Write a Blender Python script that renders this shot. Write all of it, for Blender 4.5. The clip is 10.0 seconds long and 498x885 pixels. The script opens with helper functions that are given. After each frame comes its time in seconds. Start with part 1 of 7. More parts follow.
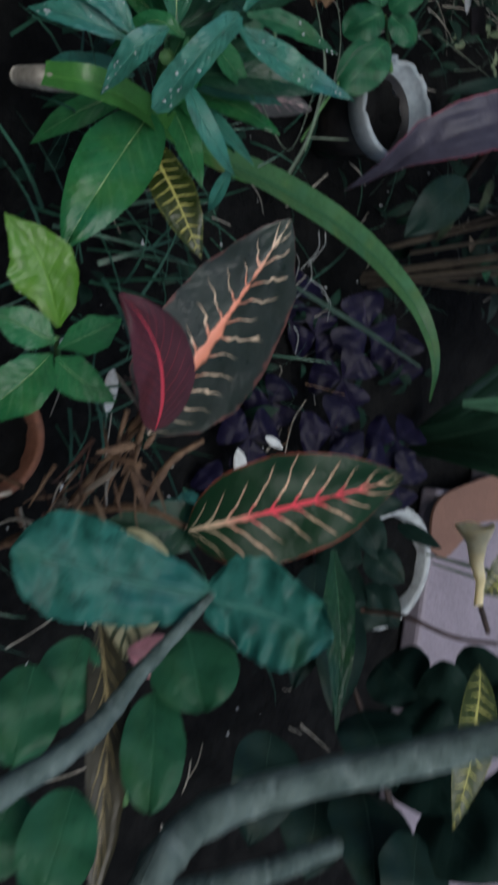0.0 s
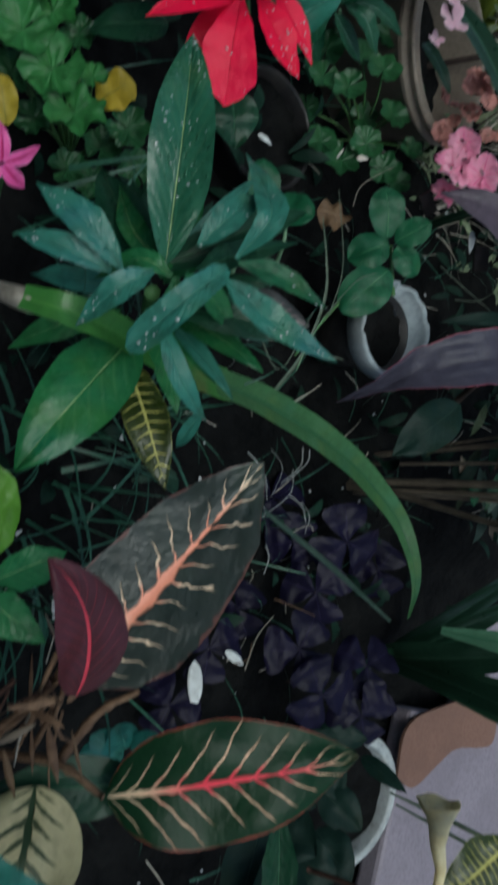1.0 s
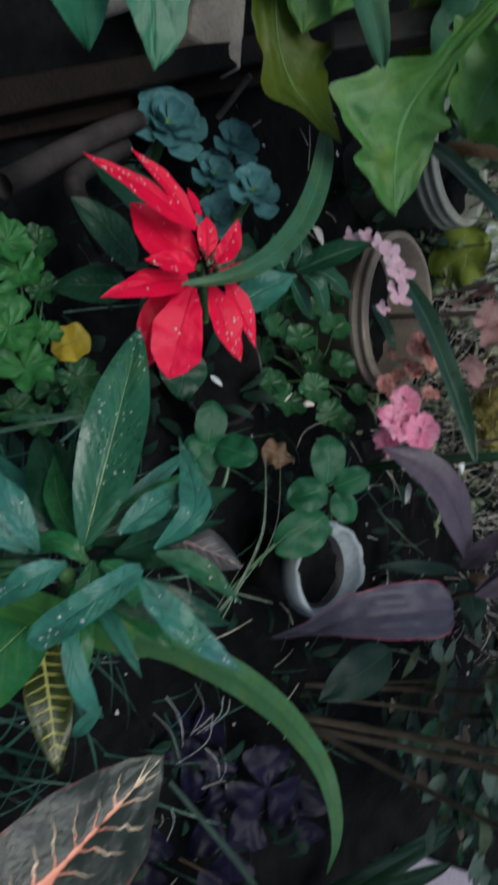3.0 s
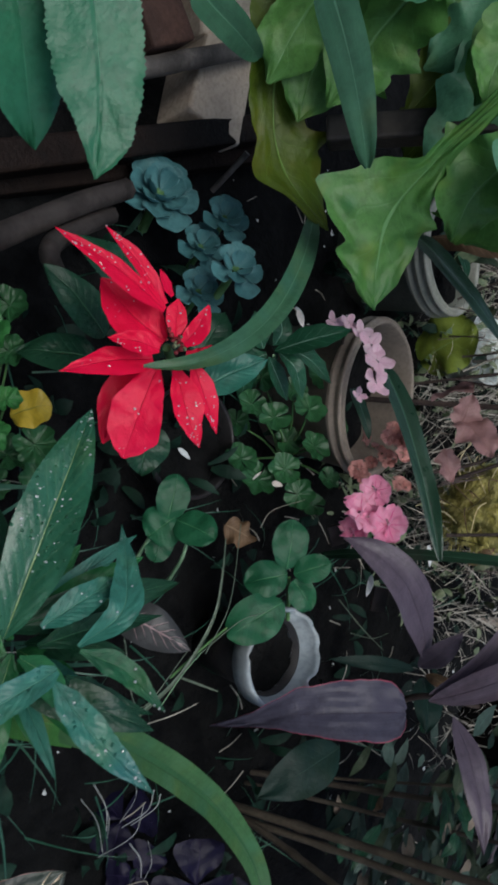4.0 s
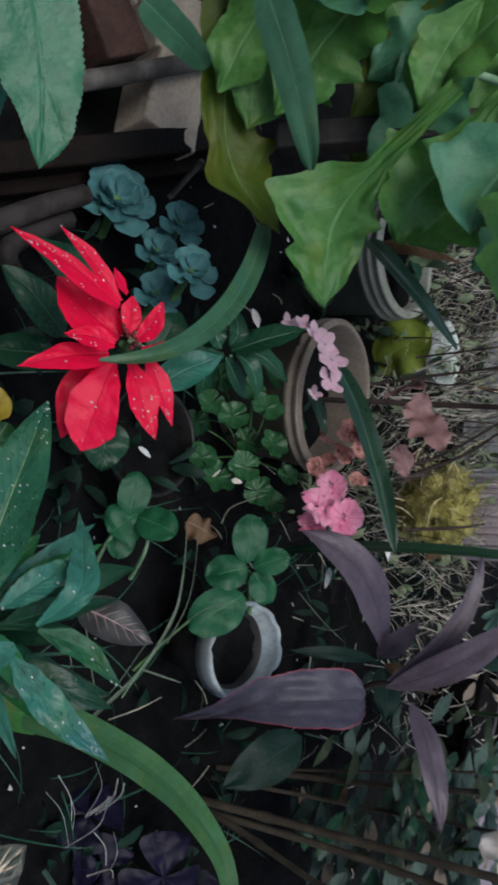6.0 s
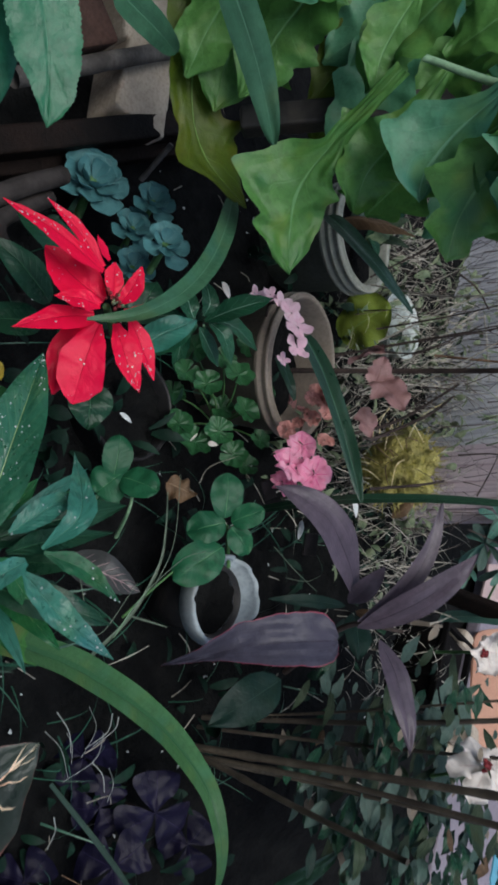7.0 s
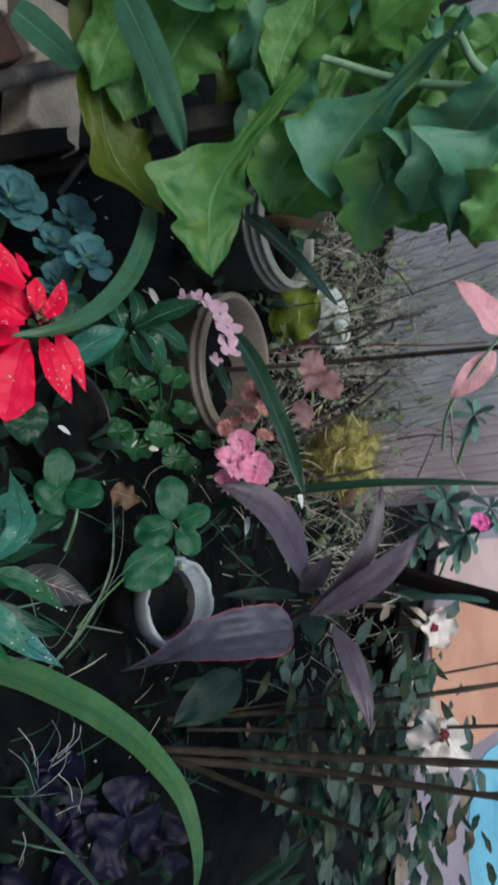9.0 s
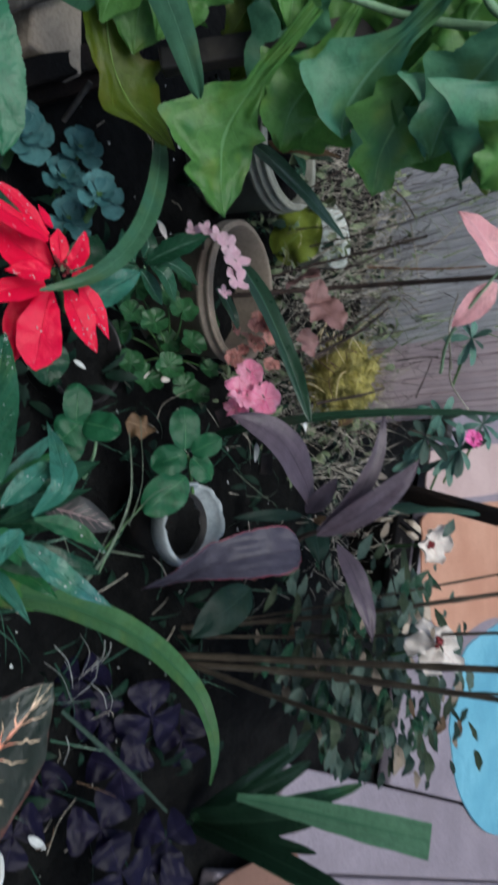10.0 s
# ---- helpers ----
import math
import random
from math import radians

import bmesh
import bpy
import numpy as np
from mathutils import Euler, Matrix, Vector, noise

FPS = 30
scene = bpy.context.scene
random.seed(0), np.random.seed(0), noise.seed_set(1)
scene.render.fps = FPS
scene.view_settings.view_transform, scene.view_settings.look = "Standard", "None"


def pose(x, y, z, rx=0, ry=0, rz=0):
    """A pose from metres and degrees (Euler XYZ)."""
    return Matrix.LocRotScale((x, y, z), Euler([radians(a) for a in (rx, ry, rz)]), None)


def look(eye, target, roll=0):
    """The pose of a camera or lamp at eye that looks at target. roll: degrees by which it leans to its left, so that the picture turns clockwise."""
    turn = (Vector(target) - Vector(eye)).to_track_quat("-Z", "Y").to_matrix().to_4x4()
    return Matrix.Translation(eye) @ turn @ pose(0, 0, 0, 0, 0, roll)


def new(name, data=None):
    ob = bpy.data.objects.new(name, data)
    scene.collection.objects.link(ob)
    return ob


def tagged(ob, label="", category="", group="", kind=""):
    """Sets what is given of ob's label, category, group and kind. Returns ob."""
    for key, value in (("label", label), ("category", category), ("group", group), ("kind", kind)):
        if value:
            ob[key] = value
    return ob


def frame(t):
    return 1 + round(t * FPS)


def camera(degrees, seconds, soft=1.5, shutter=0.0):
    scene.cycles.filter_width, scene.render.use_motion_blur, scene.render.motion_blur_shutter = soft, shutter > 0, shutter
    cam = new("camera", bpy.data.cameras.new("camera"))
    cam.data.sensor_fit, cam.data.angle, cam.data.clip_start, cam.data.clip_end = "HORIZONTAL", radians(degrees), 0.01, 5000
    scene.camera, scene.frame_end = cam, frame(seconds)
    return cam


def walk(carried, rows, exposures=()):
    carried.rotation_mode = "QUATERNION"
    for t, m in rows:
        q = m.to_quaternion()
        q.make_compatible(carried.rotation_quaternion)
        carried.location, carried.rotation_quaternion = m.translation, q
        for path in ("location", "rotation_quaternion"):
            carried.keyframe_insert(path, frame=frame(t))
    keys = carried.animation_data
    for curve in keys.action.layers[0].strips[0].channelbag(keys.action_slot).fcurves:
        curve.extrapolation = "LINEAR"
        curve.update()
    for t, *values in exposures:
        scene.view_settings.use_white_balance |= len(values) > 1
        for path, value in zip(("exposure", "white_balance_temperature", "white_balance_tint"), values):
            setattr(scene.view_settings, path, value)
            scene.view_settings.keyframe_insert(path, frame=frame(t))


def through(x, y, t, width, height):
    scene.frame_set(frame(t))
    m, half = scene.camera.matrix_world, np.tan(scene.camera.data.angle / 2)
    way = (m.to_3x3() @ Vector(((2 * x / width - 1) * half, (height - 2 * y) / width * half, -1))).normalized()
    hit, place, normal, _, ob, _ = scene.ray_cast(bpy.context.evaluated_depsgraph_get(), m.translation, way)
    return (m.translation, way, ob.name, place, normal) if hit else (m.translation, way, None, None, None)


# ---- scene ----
cam = camera(35.6, 10.0, soft=3.1, shutter=0.7)
METRES = 0.6
ROWS = [
    (0.0, 0.0, 0.0, 0.0, -0.0, 0.0, 0.0),
    (0.5, 0.0331, 0.0741, 0.0653, 0.18, 4.94, -3.61),
    (1.0, 0.0387, 0.0669, 0.1403, -0.98, 10.5, -6.66),
    (1.5, 0.0494, 0.0573, 0.1758, -1.1, 12.79, -5.66),
    (2.0, 0.063, 0.0558, 0.2089, -2.14, 14.78, -6.8),
    (2.5, 0.0651, 0.0367, 0.2496, -3.24, 17.97, -8.25),
    (3.0, 0.0672, 0.0177, 0.3055, -5.14, 22.36, -10.87),
    (4.5, 0.1217, 0.0283, 0.3975, -8.28, 26.98, -16.05),
    (5.0, 0.1299, 0.0328, 0.3862, -8.07, 26.79, -15.59),
    (5.5, 0.127, 0.0291, 0.38, -7.86, 27.06, -15.04),
    (6.0, 0.1392, -0.0079, 0.3435, -9.37, 27.95, -13.59),
    (7.5, 0.1397, -0.1038, 0.1905, -11.3, 28.62, -9.91),
    (8.0, 0.1389, -0.1258, 0.1941, -12.29, 32.58, -9.88),
    (8.5, 0.1664, -0.1044, 0.1803, -12.01, 31.62, -7.97),
    (9.0, 0.1731, -0.1076, 0.2063, -11.26, 28.21, -5.0),
    (9.5, 0.1194, -0.1496, 0.2673, -10.95, 24.12, -4.13),
    (10.0, 0.0923, -0.2015, 0.2456, -12.03, 20.46, -4.04),
]
BASE = look((0, 0, 0.8), (0, 0.6, 0.15), 98) @ pose(0, 0, 0, 90, 0, 0).inverted()
walk(cam, [(t, BASE @ pose(METRES * x, METRES * y, METRES * z, 90 + pitch, roll, yaw)) for t, x, y, z, yaw, pitch, roll in ROWS],
     [(0, 1.1, 6500, 10), (0.8, 1.0, 6300, 0), (2.2, 1.09, 6300, 0), (3.2, 1.27, 6500, 8), (4.5, 1.26, 6500, 10), (6, 1.31, 6500, 10), (8, 1.5, 6500, 8), (10, 1.52, 6500, 8)])

# ---- sky and light: a dim overcast evening ----
world = bpy.data.worlds.new("overcast_sky")
scene.world = world
world.use_nodes = True
wt = world.node_tree
sky = wt.nodes.new("ShaderNodeTexSky")
sky.sky_type, sky.sun_disc = "NISHITA", False
sky.sun_elevation, sky.sun_rotation = radians(68), radians(155)
sky.dust_density, sky.air_density = 3.0, 1.0
wt.links.new(sky.outputs[0], wt.nodes["Background"].inputs[0])
wt.nodes["Background"].inputs[1].default_value = 0.06
sun_data = bpy.data.lights.new("sun", "SUN")
sun_data.energy, sun_data.angle, sun_data.color = 0.7, radians(40), (0.94, 0.98, 1.0)
sun = new("sun", sun_data)
sun.matrix_world = look((0.3, -0.7, 3.0), (0, 0, 0))


# ---- materials ----
class Nodes:
    """A short way to write shader nodes."""

    def __init__(self, name):
        self.mat = bpy.data.materials.new(name)
        self.mat.use_nodes = True
        self.tree = self.mat.node_tree
        self.bsdf = self.tree.nodes["Principled BSDF"]
        self.out = self.tree.nodes["Material Output"]

    def put(self, socket, value):
        if isinstance(value, bpy.types.NodeSocket):
            self.tree.links.new(value, socket)
        elif isinstance(value, tuple) and len(value) == 3 and socket.type == "RGBA":
            socket.default_value = (*value, 1)
        else:
            socket.default_value = value

    def math(self, op, a, b=0.0, c=0.0):
        n = self.tree.nodes.new("ShaderNodeMath")
        n.operation = op
        for i, v in enumerate((a, b, c)):
            self.put(n.inputs[i], v)
        return n.outputs[0]

    def step(self, value, low, high):
        n = self.tree.nodes.new("ShaderNodeMapRange")
        n.interpolation_type = "SMOOTHSTEP"
        self.put(n.inputs[0], value)
        n.inputs[1].default_value, n.inputs[2].default_value = low, high
        return n.outputs[0]

    def mix(self, fac, a, b):
        n = self.tree.nodes.new("ShaderNodeMix")
        n.data_type = "RGBA"
        self.put(n.inputs[0], fac)
        self.put(n.inputs[6], a)
        self.put(n.inputs[7], b)
        return n.outputs[2]

    def coords(self, which):
        return self.tree.nodes.new("ShaderNodeTexCoord").outputs[which]

    def noise(self, scale, detail=3.0, rough=0.55, vector=None):
        n = self.tree.nodes.new("ShaderNodeTexNoise")
        n.inputs["Scale"].default_value, n.inputs["Detail"].default_value, n.inputs["Roughness"].default_value = scale, detail, rough
        self.put(n.inputs["Vector"], vector or self.coords("Object"))
        return n.outputs[0]

    def cells(self, scale, vector=None, out="Distance", feature="F1"):
        n = self.tree.nodes.new("ShaderNodeTexVoronoi")
        n.feature = feature
        n.inputs["Scale"].default_value = scale
        self.put(n.inputs["Vector"], vector or self.coords("Object"))
        return n.outputs[out]

    def chance(self):
        return self.tree.nodes.new("ShaderNodeObjectInfo").outputs["Random"]

    def island(self):
        return self.tree.nodes.new("ShaderNodeNewGeometry").outputs["Random Per Island"]

    def bump(self, height, strength, distance):
        n = self.tree.nodes.new("ShaderNodeBump")
        n.inputs["Strength"].default_value, n.inputs["Distance"].default_value = strength, distance
        self.put(n.inputs["Height"], height)
        self.put(self.bsdf.inputs["Normal"], n.outputs[0])

    def finish(self, color, rough=0.5, metal=0.0, spec=0.5, through=0.0):
        self.put(self.bsdf.inputs["Base Color"], color)
        self.put(self.bsdf.inputs["Roughness"], rough)
        self.put(self.bsdf.inputs["Metallic"], metal)
        self.put(self.bsdf.inputs["Specular IOR Level"], spec)
        if through:
            tr = self.tree.nodes.new("ShaderNodeBsdfTranslucent")
            self.put(tr.inputs[0], color)
            ms = self.tree.nodes.new("ShaderNodeMixShader")
            ms.inputs[0].default_value = through
            self.tree.links.new(self.bsdf.outputs[0], ms.inputs[1])
            self.tree.links.new(tr.outputs[0], ms.inputs[2])
            self.tree.links.new(ms.outputs[0], self.out.inputs[0])
        return self.mat


def leaf_mat(name, deep, light, vein, mid=0.06, lat=9, lat_w=0.16, slope=0.25, lat_amt=0.35, rough=0.38, rim=None, drops=0.0, vein2=None,
             patch=None, jag=0.0, fade=1.0, spec=0.4, through=0.12, ragged=False, streak=0.55, mottle=0.3, quilt=0.0, grain=0.3, drift=0.0, veining=0.0):
    """Leaf skin: midrib and side veins from the blade's own UVs, mottling at two scales, wet beads if drops is set."""
    n = Nodes(name)
    sep = n.tree.nodes.new("ShaderNodeSeparateXYZ")
    n.tree.links.new(n.coords("UV"), sep.inputs[0])
    u = sep.outputs[0]
    side = n.math("ABSOLUTE", n.math("MULTIPLY_ADD", sep.outputs[1], 2.0, -1.0))
    fine, broad = n.noise(140, 4), n.noise(38, 4)
    wob = n.math("MULTIPLY", n.math("SUBTRACT", n.noise(60, 2), 0.5), 0.05 + jag)
    side_w = n.math("ADD", side, wob)
    thin = n.math("MULTIPLY", n.math("SUBTRACT", 1.15, u), mid)
    rib = n.math("SUBTRACT", 1.0, n.step(n.math("DIVIDE", n.math("ADD", side_w, 0.0), thin), 0.75, 1.25))
    phase = n.math("FRACT", n.math("MULTIPLY", n.math("ADD", n.math("SUBTRACT", u, n.math("MULTIPLY", n.math("POWER", side, 0.8), slope)), n.math("ADD", n.math("MULTIPLY", wob, 0.35), 4.0)), lat))
    off = n.math("ABSOLUTE", n.math("SUBTRACT", phase, 0.5))
    lateral = n.math("MULTIPLY", n.math("SUBTRACT", 1.0, n.step(off, lat_w * 0.35, lat_w)), n.math("SUBTRACT", 1.0, n.step(side, 0.55 * fade, 1.0 * fade)))
    if ragged:
        run = n.math("ADD", n.math("SUBTRACT", u, n.math("MULTIPLY", n.math("POWER", side, 0.8), slope)), n.math("MULTIPLY_ADD", wob, 0.5, 4.0))
        white = n.tree.nodes.new("ShaderNodeTexWhiteNoise")
        white.noise_dimensions = "1D"
        n.put(white.inputs["W"], n.math("ADD", n.math("FLOOR", n.math("MULTIPLY", run, lat)), n.math("MULTIPLY", n.math("GREATER_THAN", sep.outputs[1], 0.5), 37.0)))
        reach = n.math("MULTIPLY_ADD", white.outputs[0], 0.45, 0.35 * fade)
        thick = n.math("MULTIPLY", n.math("MULTIPLY_ADD", n.math("DIVIDE", side, reach), -0.75, 1.15), lat_w)
        thick = n.math("MULTIPLY", thick, n.math("MULTIPLY_ADD", n.noise(170, 2), 1.6, 0.2))
        lateral = n.math("MULTIPLY", n.math("SUBTRACT", 1.0, n.step(n.math("SUBTRACT", off, thick), -0.03, 0.03)), n.math("SUBTRACT", 1.0, n.step(n.math("SUBTRACT", side, reach), -0.08, 0.1)))
    veins = n.math("MAXIMUM", rib, n.math("MULTIPLY", lateral, lat_amt))
    tone = n.math("ADD", n.math("MULTIPLY", n.step(broad, 0.25, 0.75), 0.5), n.math("MULTIPLY", n.chance(), 0.5))
    base = n.mix(tone, deep, light)
    base = n.mix(n.math("MULTIPLY", n.step(n.noise(75, 4, 0.65), 0.46, 0.66), mottle), base, tuple(c * 0.5 for c in deep))
    base = n.mix(n.math("MULTIPLY", n.step(fine, 0.45, 0.75), grain), base, tuple(c * 0.55 for c in deep))
    if not lat_amt:
        run = n.tree.nodes.new("ShaderNodeMapping")
        run.inputs["Scale"].default_value = (1.5, 26, 1)
        n.tree.links.new(n.coords("UV"), run.inputs["Vector"])
        base = n.mix(n.math("MULTIPLY", n.step(n.noise(1.0, 3, 0.6, run.outputs[0]), 0.4, 0.65), streak), base, tuple(c * 0.5 for c in deep))
    if drift:
        warm, cool = (min(1, deep[0] * 2.2 + light[0]) * 0.7, (deep[1] + light[1]) * 0.55, light[2] * 0.55), (deep[0] * 0.8, (deep[1] + light[1]) * 0.42, light[2] * 1.05)
        base = n.mix(n.math("MULTIPLY", n.step(n.noise(17, 2), 0.5, 0.7), drift), base, warm)
        base = n.mix(n.math("MULTIPLY", n.step(n.noise(13, 2), 0.52, 0.72), drift), base, cool)
        base = n.mix(n.math("MULTIPLY", n.step(u, 0.6, 1.0), 0.35 * drift), base, tuple(c * 0.6 for c in deep))
    if patch:
        base = n.mix(n.math("MULTIPLY", n.step(n.noise(9, 2), 0.55, 0.72), 0.85), base, patch)
    if vein2:
        ends = n.math("MAXIMUM", n.step(u, 0.7, 0.95), n.math("SUBTRACT", 1.0, n.step(u, 0.1, 0.35)))
        vein = n.mix(n.math("MAXIMUM", ends, n.math("MULTIPLY", n.step(side, 0.1, 0.3), 0.9)), vein, vein2)
    color = n.mix(veins, base, vein)
    if rim:
        color = n.mix(n.math("MULTIPLY", n.step(side_w, 0.95, 1.0), 0.5), color, rim)
    height = n.math("ADD", n.math("MULTIPLY", veins, -0.6), n.math("MULTIPLY", fine, 0.4))
    roughness = n.math("MULTIPLY_ADD", n.noise(90, 3), 0.3, rough - 0.2)
    if drops:
        bead = n.math("SUBTRACT", 1.0, n.step(n.cells(190), 0.10, 0.27))
        bead = n.math("MULTIPLY", bead, n.step(n.noise(30, 2), 0.62 - 0.14 * drops, 0.7))
        height = n.math("ADD", height, n.math("MULTIPLY", bead, 2.2 * drops))
        roughness = n.math("SUBTRACT", roughness, n.math("MULTIPLY", bead, 0.22))
    relief = n.math("MULTIPLY_ADD", n.noise(80, 3), 0.45, n.math("MULTIPLY", n.noise(230, 3), 0.4))
    if quilt:
        relief = n.math("ADD", relief, n.math("MULTIPLY", n.noise(26, 1), 2.4 * quilt))
        roughness = n.math("SUBTRACT", roughness, n.math("MULTIPLY", n.step(n.noise(22, 3), 0.42, 0.6), 0.1 * quilt))
    if veining:
        relief = n.math("ADD", relief, n.math("MULTIPLY", off, 0.28 * veining))
        rise = n.math("SUBTRACT", 1.0, n.step(side, 0.0, 0.1))
        relief = n.math("SUBTRACT", relief, n.math("MULTIPLY", rise, 0.5 * veining))
    n.bump(n.math("ADD", height, relief), 0.7, 0.0018)
    return n.finish(color, roughness, 0.0, spec, through)


def plain_mat(name, a, b, scale=30, rough=0.6, bump=0.4, depth=0.002, spec=0.3, metal=0.0, fine=180, dirt=None, through=0.0):
    n = Nodes(name)
    broad, grain = n.noise(scale, 4), n.noise(fine, 4)
    col = n.mix(n.step(broad, 0.3, 0.7), a, b)
    col = n.mix(n.math("MULTIPLY", n.step(grain, 0.4, 0.75), 0.4), col, tuple(c * 0.5 for c in a))
    if dirt:
        col = n.mix(n.math("MULTIPLY", n.step(n.noise(scale * 0.4, 5, 0.7), 0.45, 0.65), 0.75), col, dirt)
    n.bump(n.math("ADD", broad, n.math("MULTIPLY", grain, 0.5)), bump, depth)
    return n.finish(col, n.math("MULTIPLY_ADD", grain, 0.25, rough - 0.12), metal, spec, through)


def slat_mat(name, a, b, scale=8, rough=0.7, bump=0.5, dirt=(0.2, 0.2, 0.2)):
    """Weathered slats: each of its own tone, streaked along its length."""
    n = Nodes(name)
    geo = n.tree.nodes.new("ShaderNodeMapping")
    geo.inputs["Scale"].default_value = (30, 30, 2.5)
    n.tree.links.new(n.coords("Object"), geo.inputs["Vector"])
    streak = n.noise(3.0, 5, 0.6, geo.outputs[0])
    col = n.mix(n.chance(), a, b)
    col = n.mix(n.math("MULTIPLY", n.step(streak, 0.4, 0.65), 0.85), col, dirt)
    n.bump(streak, bump, 0.001)
    return n.finish(col, rough, 0.0, 0.25)


def ring_mat(name, a, b, scar):
    """Branch bark with pale ring scars across it."""
    n = Nodes(name)
    run = n.tree.nodes.new("ShaderNodeMapping")
    run.inputs["Scale"].default_value = (26, 2.6, 1)
    n.tree.links.new(n.coords("UV"), run.inputs["Vector"])
    ring = n.noise(1.0, 3, 0.6, run.outputs[0])
    broad = n.noise(60, 4)
    col = n.mix(n.step(broad, 0.3, 0.7), a, b)
    col = n.mix(n.math("MULTIPLY", n.step(ring, 0.5, 0.75), 0.6), col, scar)
    n.bump(n.math("ADD", broad, n.math("MULTIPLY", ring, 1.2)), 0.9, 0.003)
    return n.finish(col, 0.8, 0.0, 0.3)


M = {}
M["blue_green"] = leaf_mat("blue_green_leaf", (0.022, 0.128, 0.09), (0.052, 0.23, 0.178), (0.1, 0.28, 0.2), mid=0.03, lat=11, lat_amt=0.06, drops=0.8, rough=0.46, spec=0.34, quilt=0.8, mottle=0.55, drift=0.5, veining=0.9)
M["veined"] = leaf_mat("pale_veined_leaf", (0.008, 0.058, 0.028), (0.02, 0.11, 0.055), (0.24, 0.38, 0.3), mid=0.05, lat=7, lat_w=0.05, lat_amt=0.2, drops=0.2, rough=0.42, quilt=0.6, drift=0.4, veining=0.7)
M["droplet_leaf"] = leaf_mat("droplet_leaf", (0.016, 0.088, 0.044), (0.034, 0.155, 0.092), (0.24, 0.36, 0.15), mid=0.03, lat=12, lat_amt=0.05, drops=1.2, rough=0.34, spec=0.5, quilt=0.9, drift=0.6, veining=1.0)
M["mid_green"] = leaf_mat("mid_green_leaf", (0.008, 0.07, 0.03), (0.018, 0.115, 0.052), (0.07, 0.2, 0.09), mid=0.025, lat=9, lat_amt=0.06, spec=0.22, rough=0.48, quilt=0.2, mottle=0.45, drift=0.5, veining=0.35)
M["fresh_green"] = leaf_mat("fresh_green_leaf", (0.013, 0.105, 0.032), (0.034, 0.19, 0.064), (0.26, 0.42, 0.18), mid=0.022, lat=9, lat_amt=0.06, drops=0.3, spec=0.25, quilt=0.9, mottle=0.45, drift=0.6, veining=0.6)
M["dark_green"] = leaf_mat("dark_green_leaf", (0.006, 0.036, 0.018), (0.017, 0.07, 0.036), (0.04, 0.12, 0.06), mid=0.04, lat_amt=0.12, drops=0.2, spec=0.22, quilt=0.8, drift=0.5, veining=0.5)
M["dull_olive"] = leaf_mat("dull_olive_leaf", (0.016, 0.032, 0.018), (0.045, 0.068, 0.038), (0.045, 0.065, 0.036), mid=0.04, lat_amt=0.1, spec=0.15, rough=0.55, drift=0.4, veining=0.4)
# darkened copy of the leaf green: shade and silhouette are in the colour
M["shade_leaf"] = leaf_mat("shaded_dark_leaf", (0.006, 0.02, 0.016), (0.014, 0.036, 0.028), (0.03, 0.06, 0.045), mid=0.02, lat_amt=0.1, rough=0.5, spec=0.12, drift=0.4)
M["round_leaf"] = leaf_mat("smooth_round_leaf", (0.013, 0.078, 0.036), (0.027, 0.135, 0.066), (0.05, 0.17, 0.085), mid=0.015, lat=8, lat_amt=0.05, spec=0.18, rough=0.5, quilt=0.2, mottle=0.4, drift=0.5, veining=0.3)
M["light_green"] = leaf_mat("light_green_leaf", (0.06, 0.19, 0.015), (0.11, 0.27, 0.03), (0.16, 0.36, 0.06), mid=0.03, lat=7, lat_amt=0.12, rough=0.42, mottle=0.45, quilt=0.4, drift=0.5, veining=0.6)
M["lobed"] = leaf_mat("lobed_leaf", (0.05, 0.165, 0.032), (0.11, 0.28, 0.07), (0.13, 0.3, 0.11), mid=0.045, lat=6, lat_w=0.04, slope=0.3, lat_amt=0.2, rough=0.5, patch=(0.04, 0.15, 0.06), mottle=0.4, through=0.22, spec=0.3, quilt=0.5, drift=0.6, veining=0.5)
M["lobed_teal"] = leaf_mat("blue_lobed_leaf", (0.052, 0.195, 0.105), (0.105, 0.3, 0.175), (0.13, 0.31, 0.19), mid=0.06, lat=6, lat_w=0.04, slope=0.3, lat_amt=0.2, rough=0.5, patch=(0.07, 0.19, 0.05), mottle=0.4, through=0.22, spec=0.3, quilt=0.5, drift=0.6, veining=0.5)
M["lobed_olive"] = leaf_mat("olive_lobed_leaf", (0.05, 0.085, 0.006), (0.09, 0.14, 0.014), (0.12, 0.22, 0.05), mid=0.05, lat=6, lat_w=0.05, lat_amt=0.15, rough=0.5, through=0.2, spec=0.22, patch=(0.035, 0.12, 0.02), quilt=0.5, drift=0.5, veining=0.5)
M["teal"] = leaf_mat("teal_broad_leaf", (0.013, 0.096, 0.078), (0.034, 0.175, 0.142), (0.06, 0.2, 0.16), mid=0.05, lat=8, lat_w=0.05, lat_amt=0.1, rough=0.5, jag=0.05, mottle=0.7, quilt=0.4, spec=0.18, drift=0.6, veining=0.6)
M["toothed"] = leaf_mat("toothed_leaf", (0.014, 0.105, 0.045), (0.035, 0.19, 0.1), (0.05, 0.22, 0.12), mid=0.02, lat=8, lat_amt=0.03, rough=0.42, jag=0.02, spec=0.3, patch=(0.02, 0.13, 0.03), quilt=0.3, drift=0.5, veining=0.4)
# near-black that stands for shadow, only on the ribbed box
M["shadow_black"] = plain_mat("shadow_matt_black", (0.004, 0.004, 0.004), (0.008, 0.007, 0.007), rough=0.9, spec=0.08)
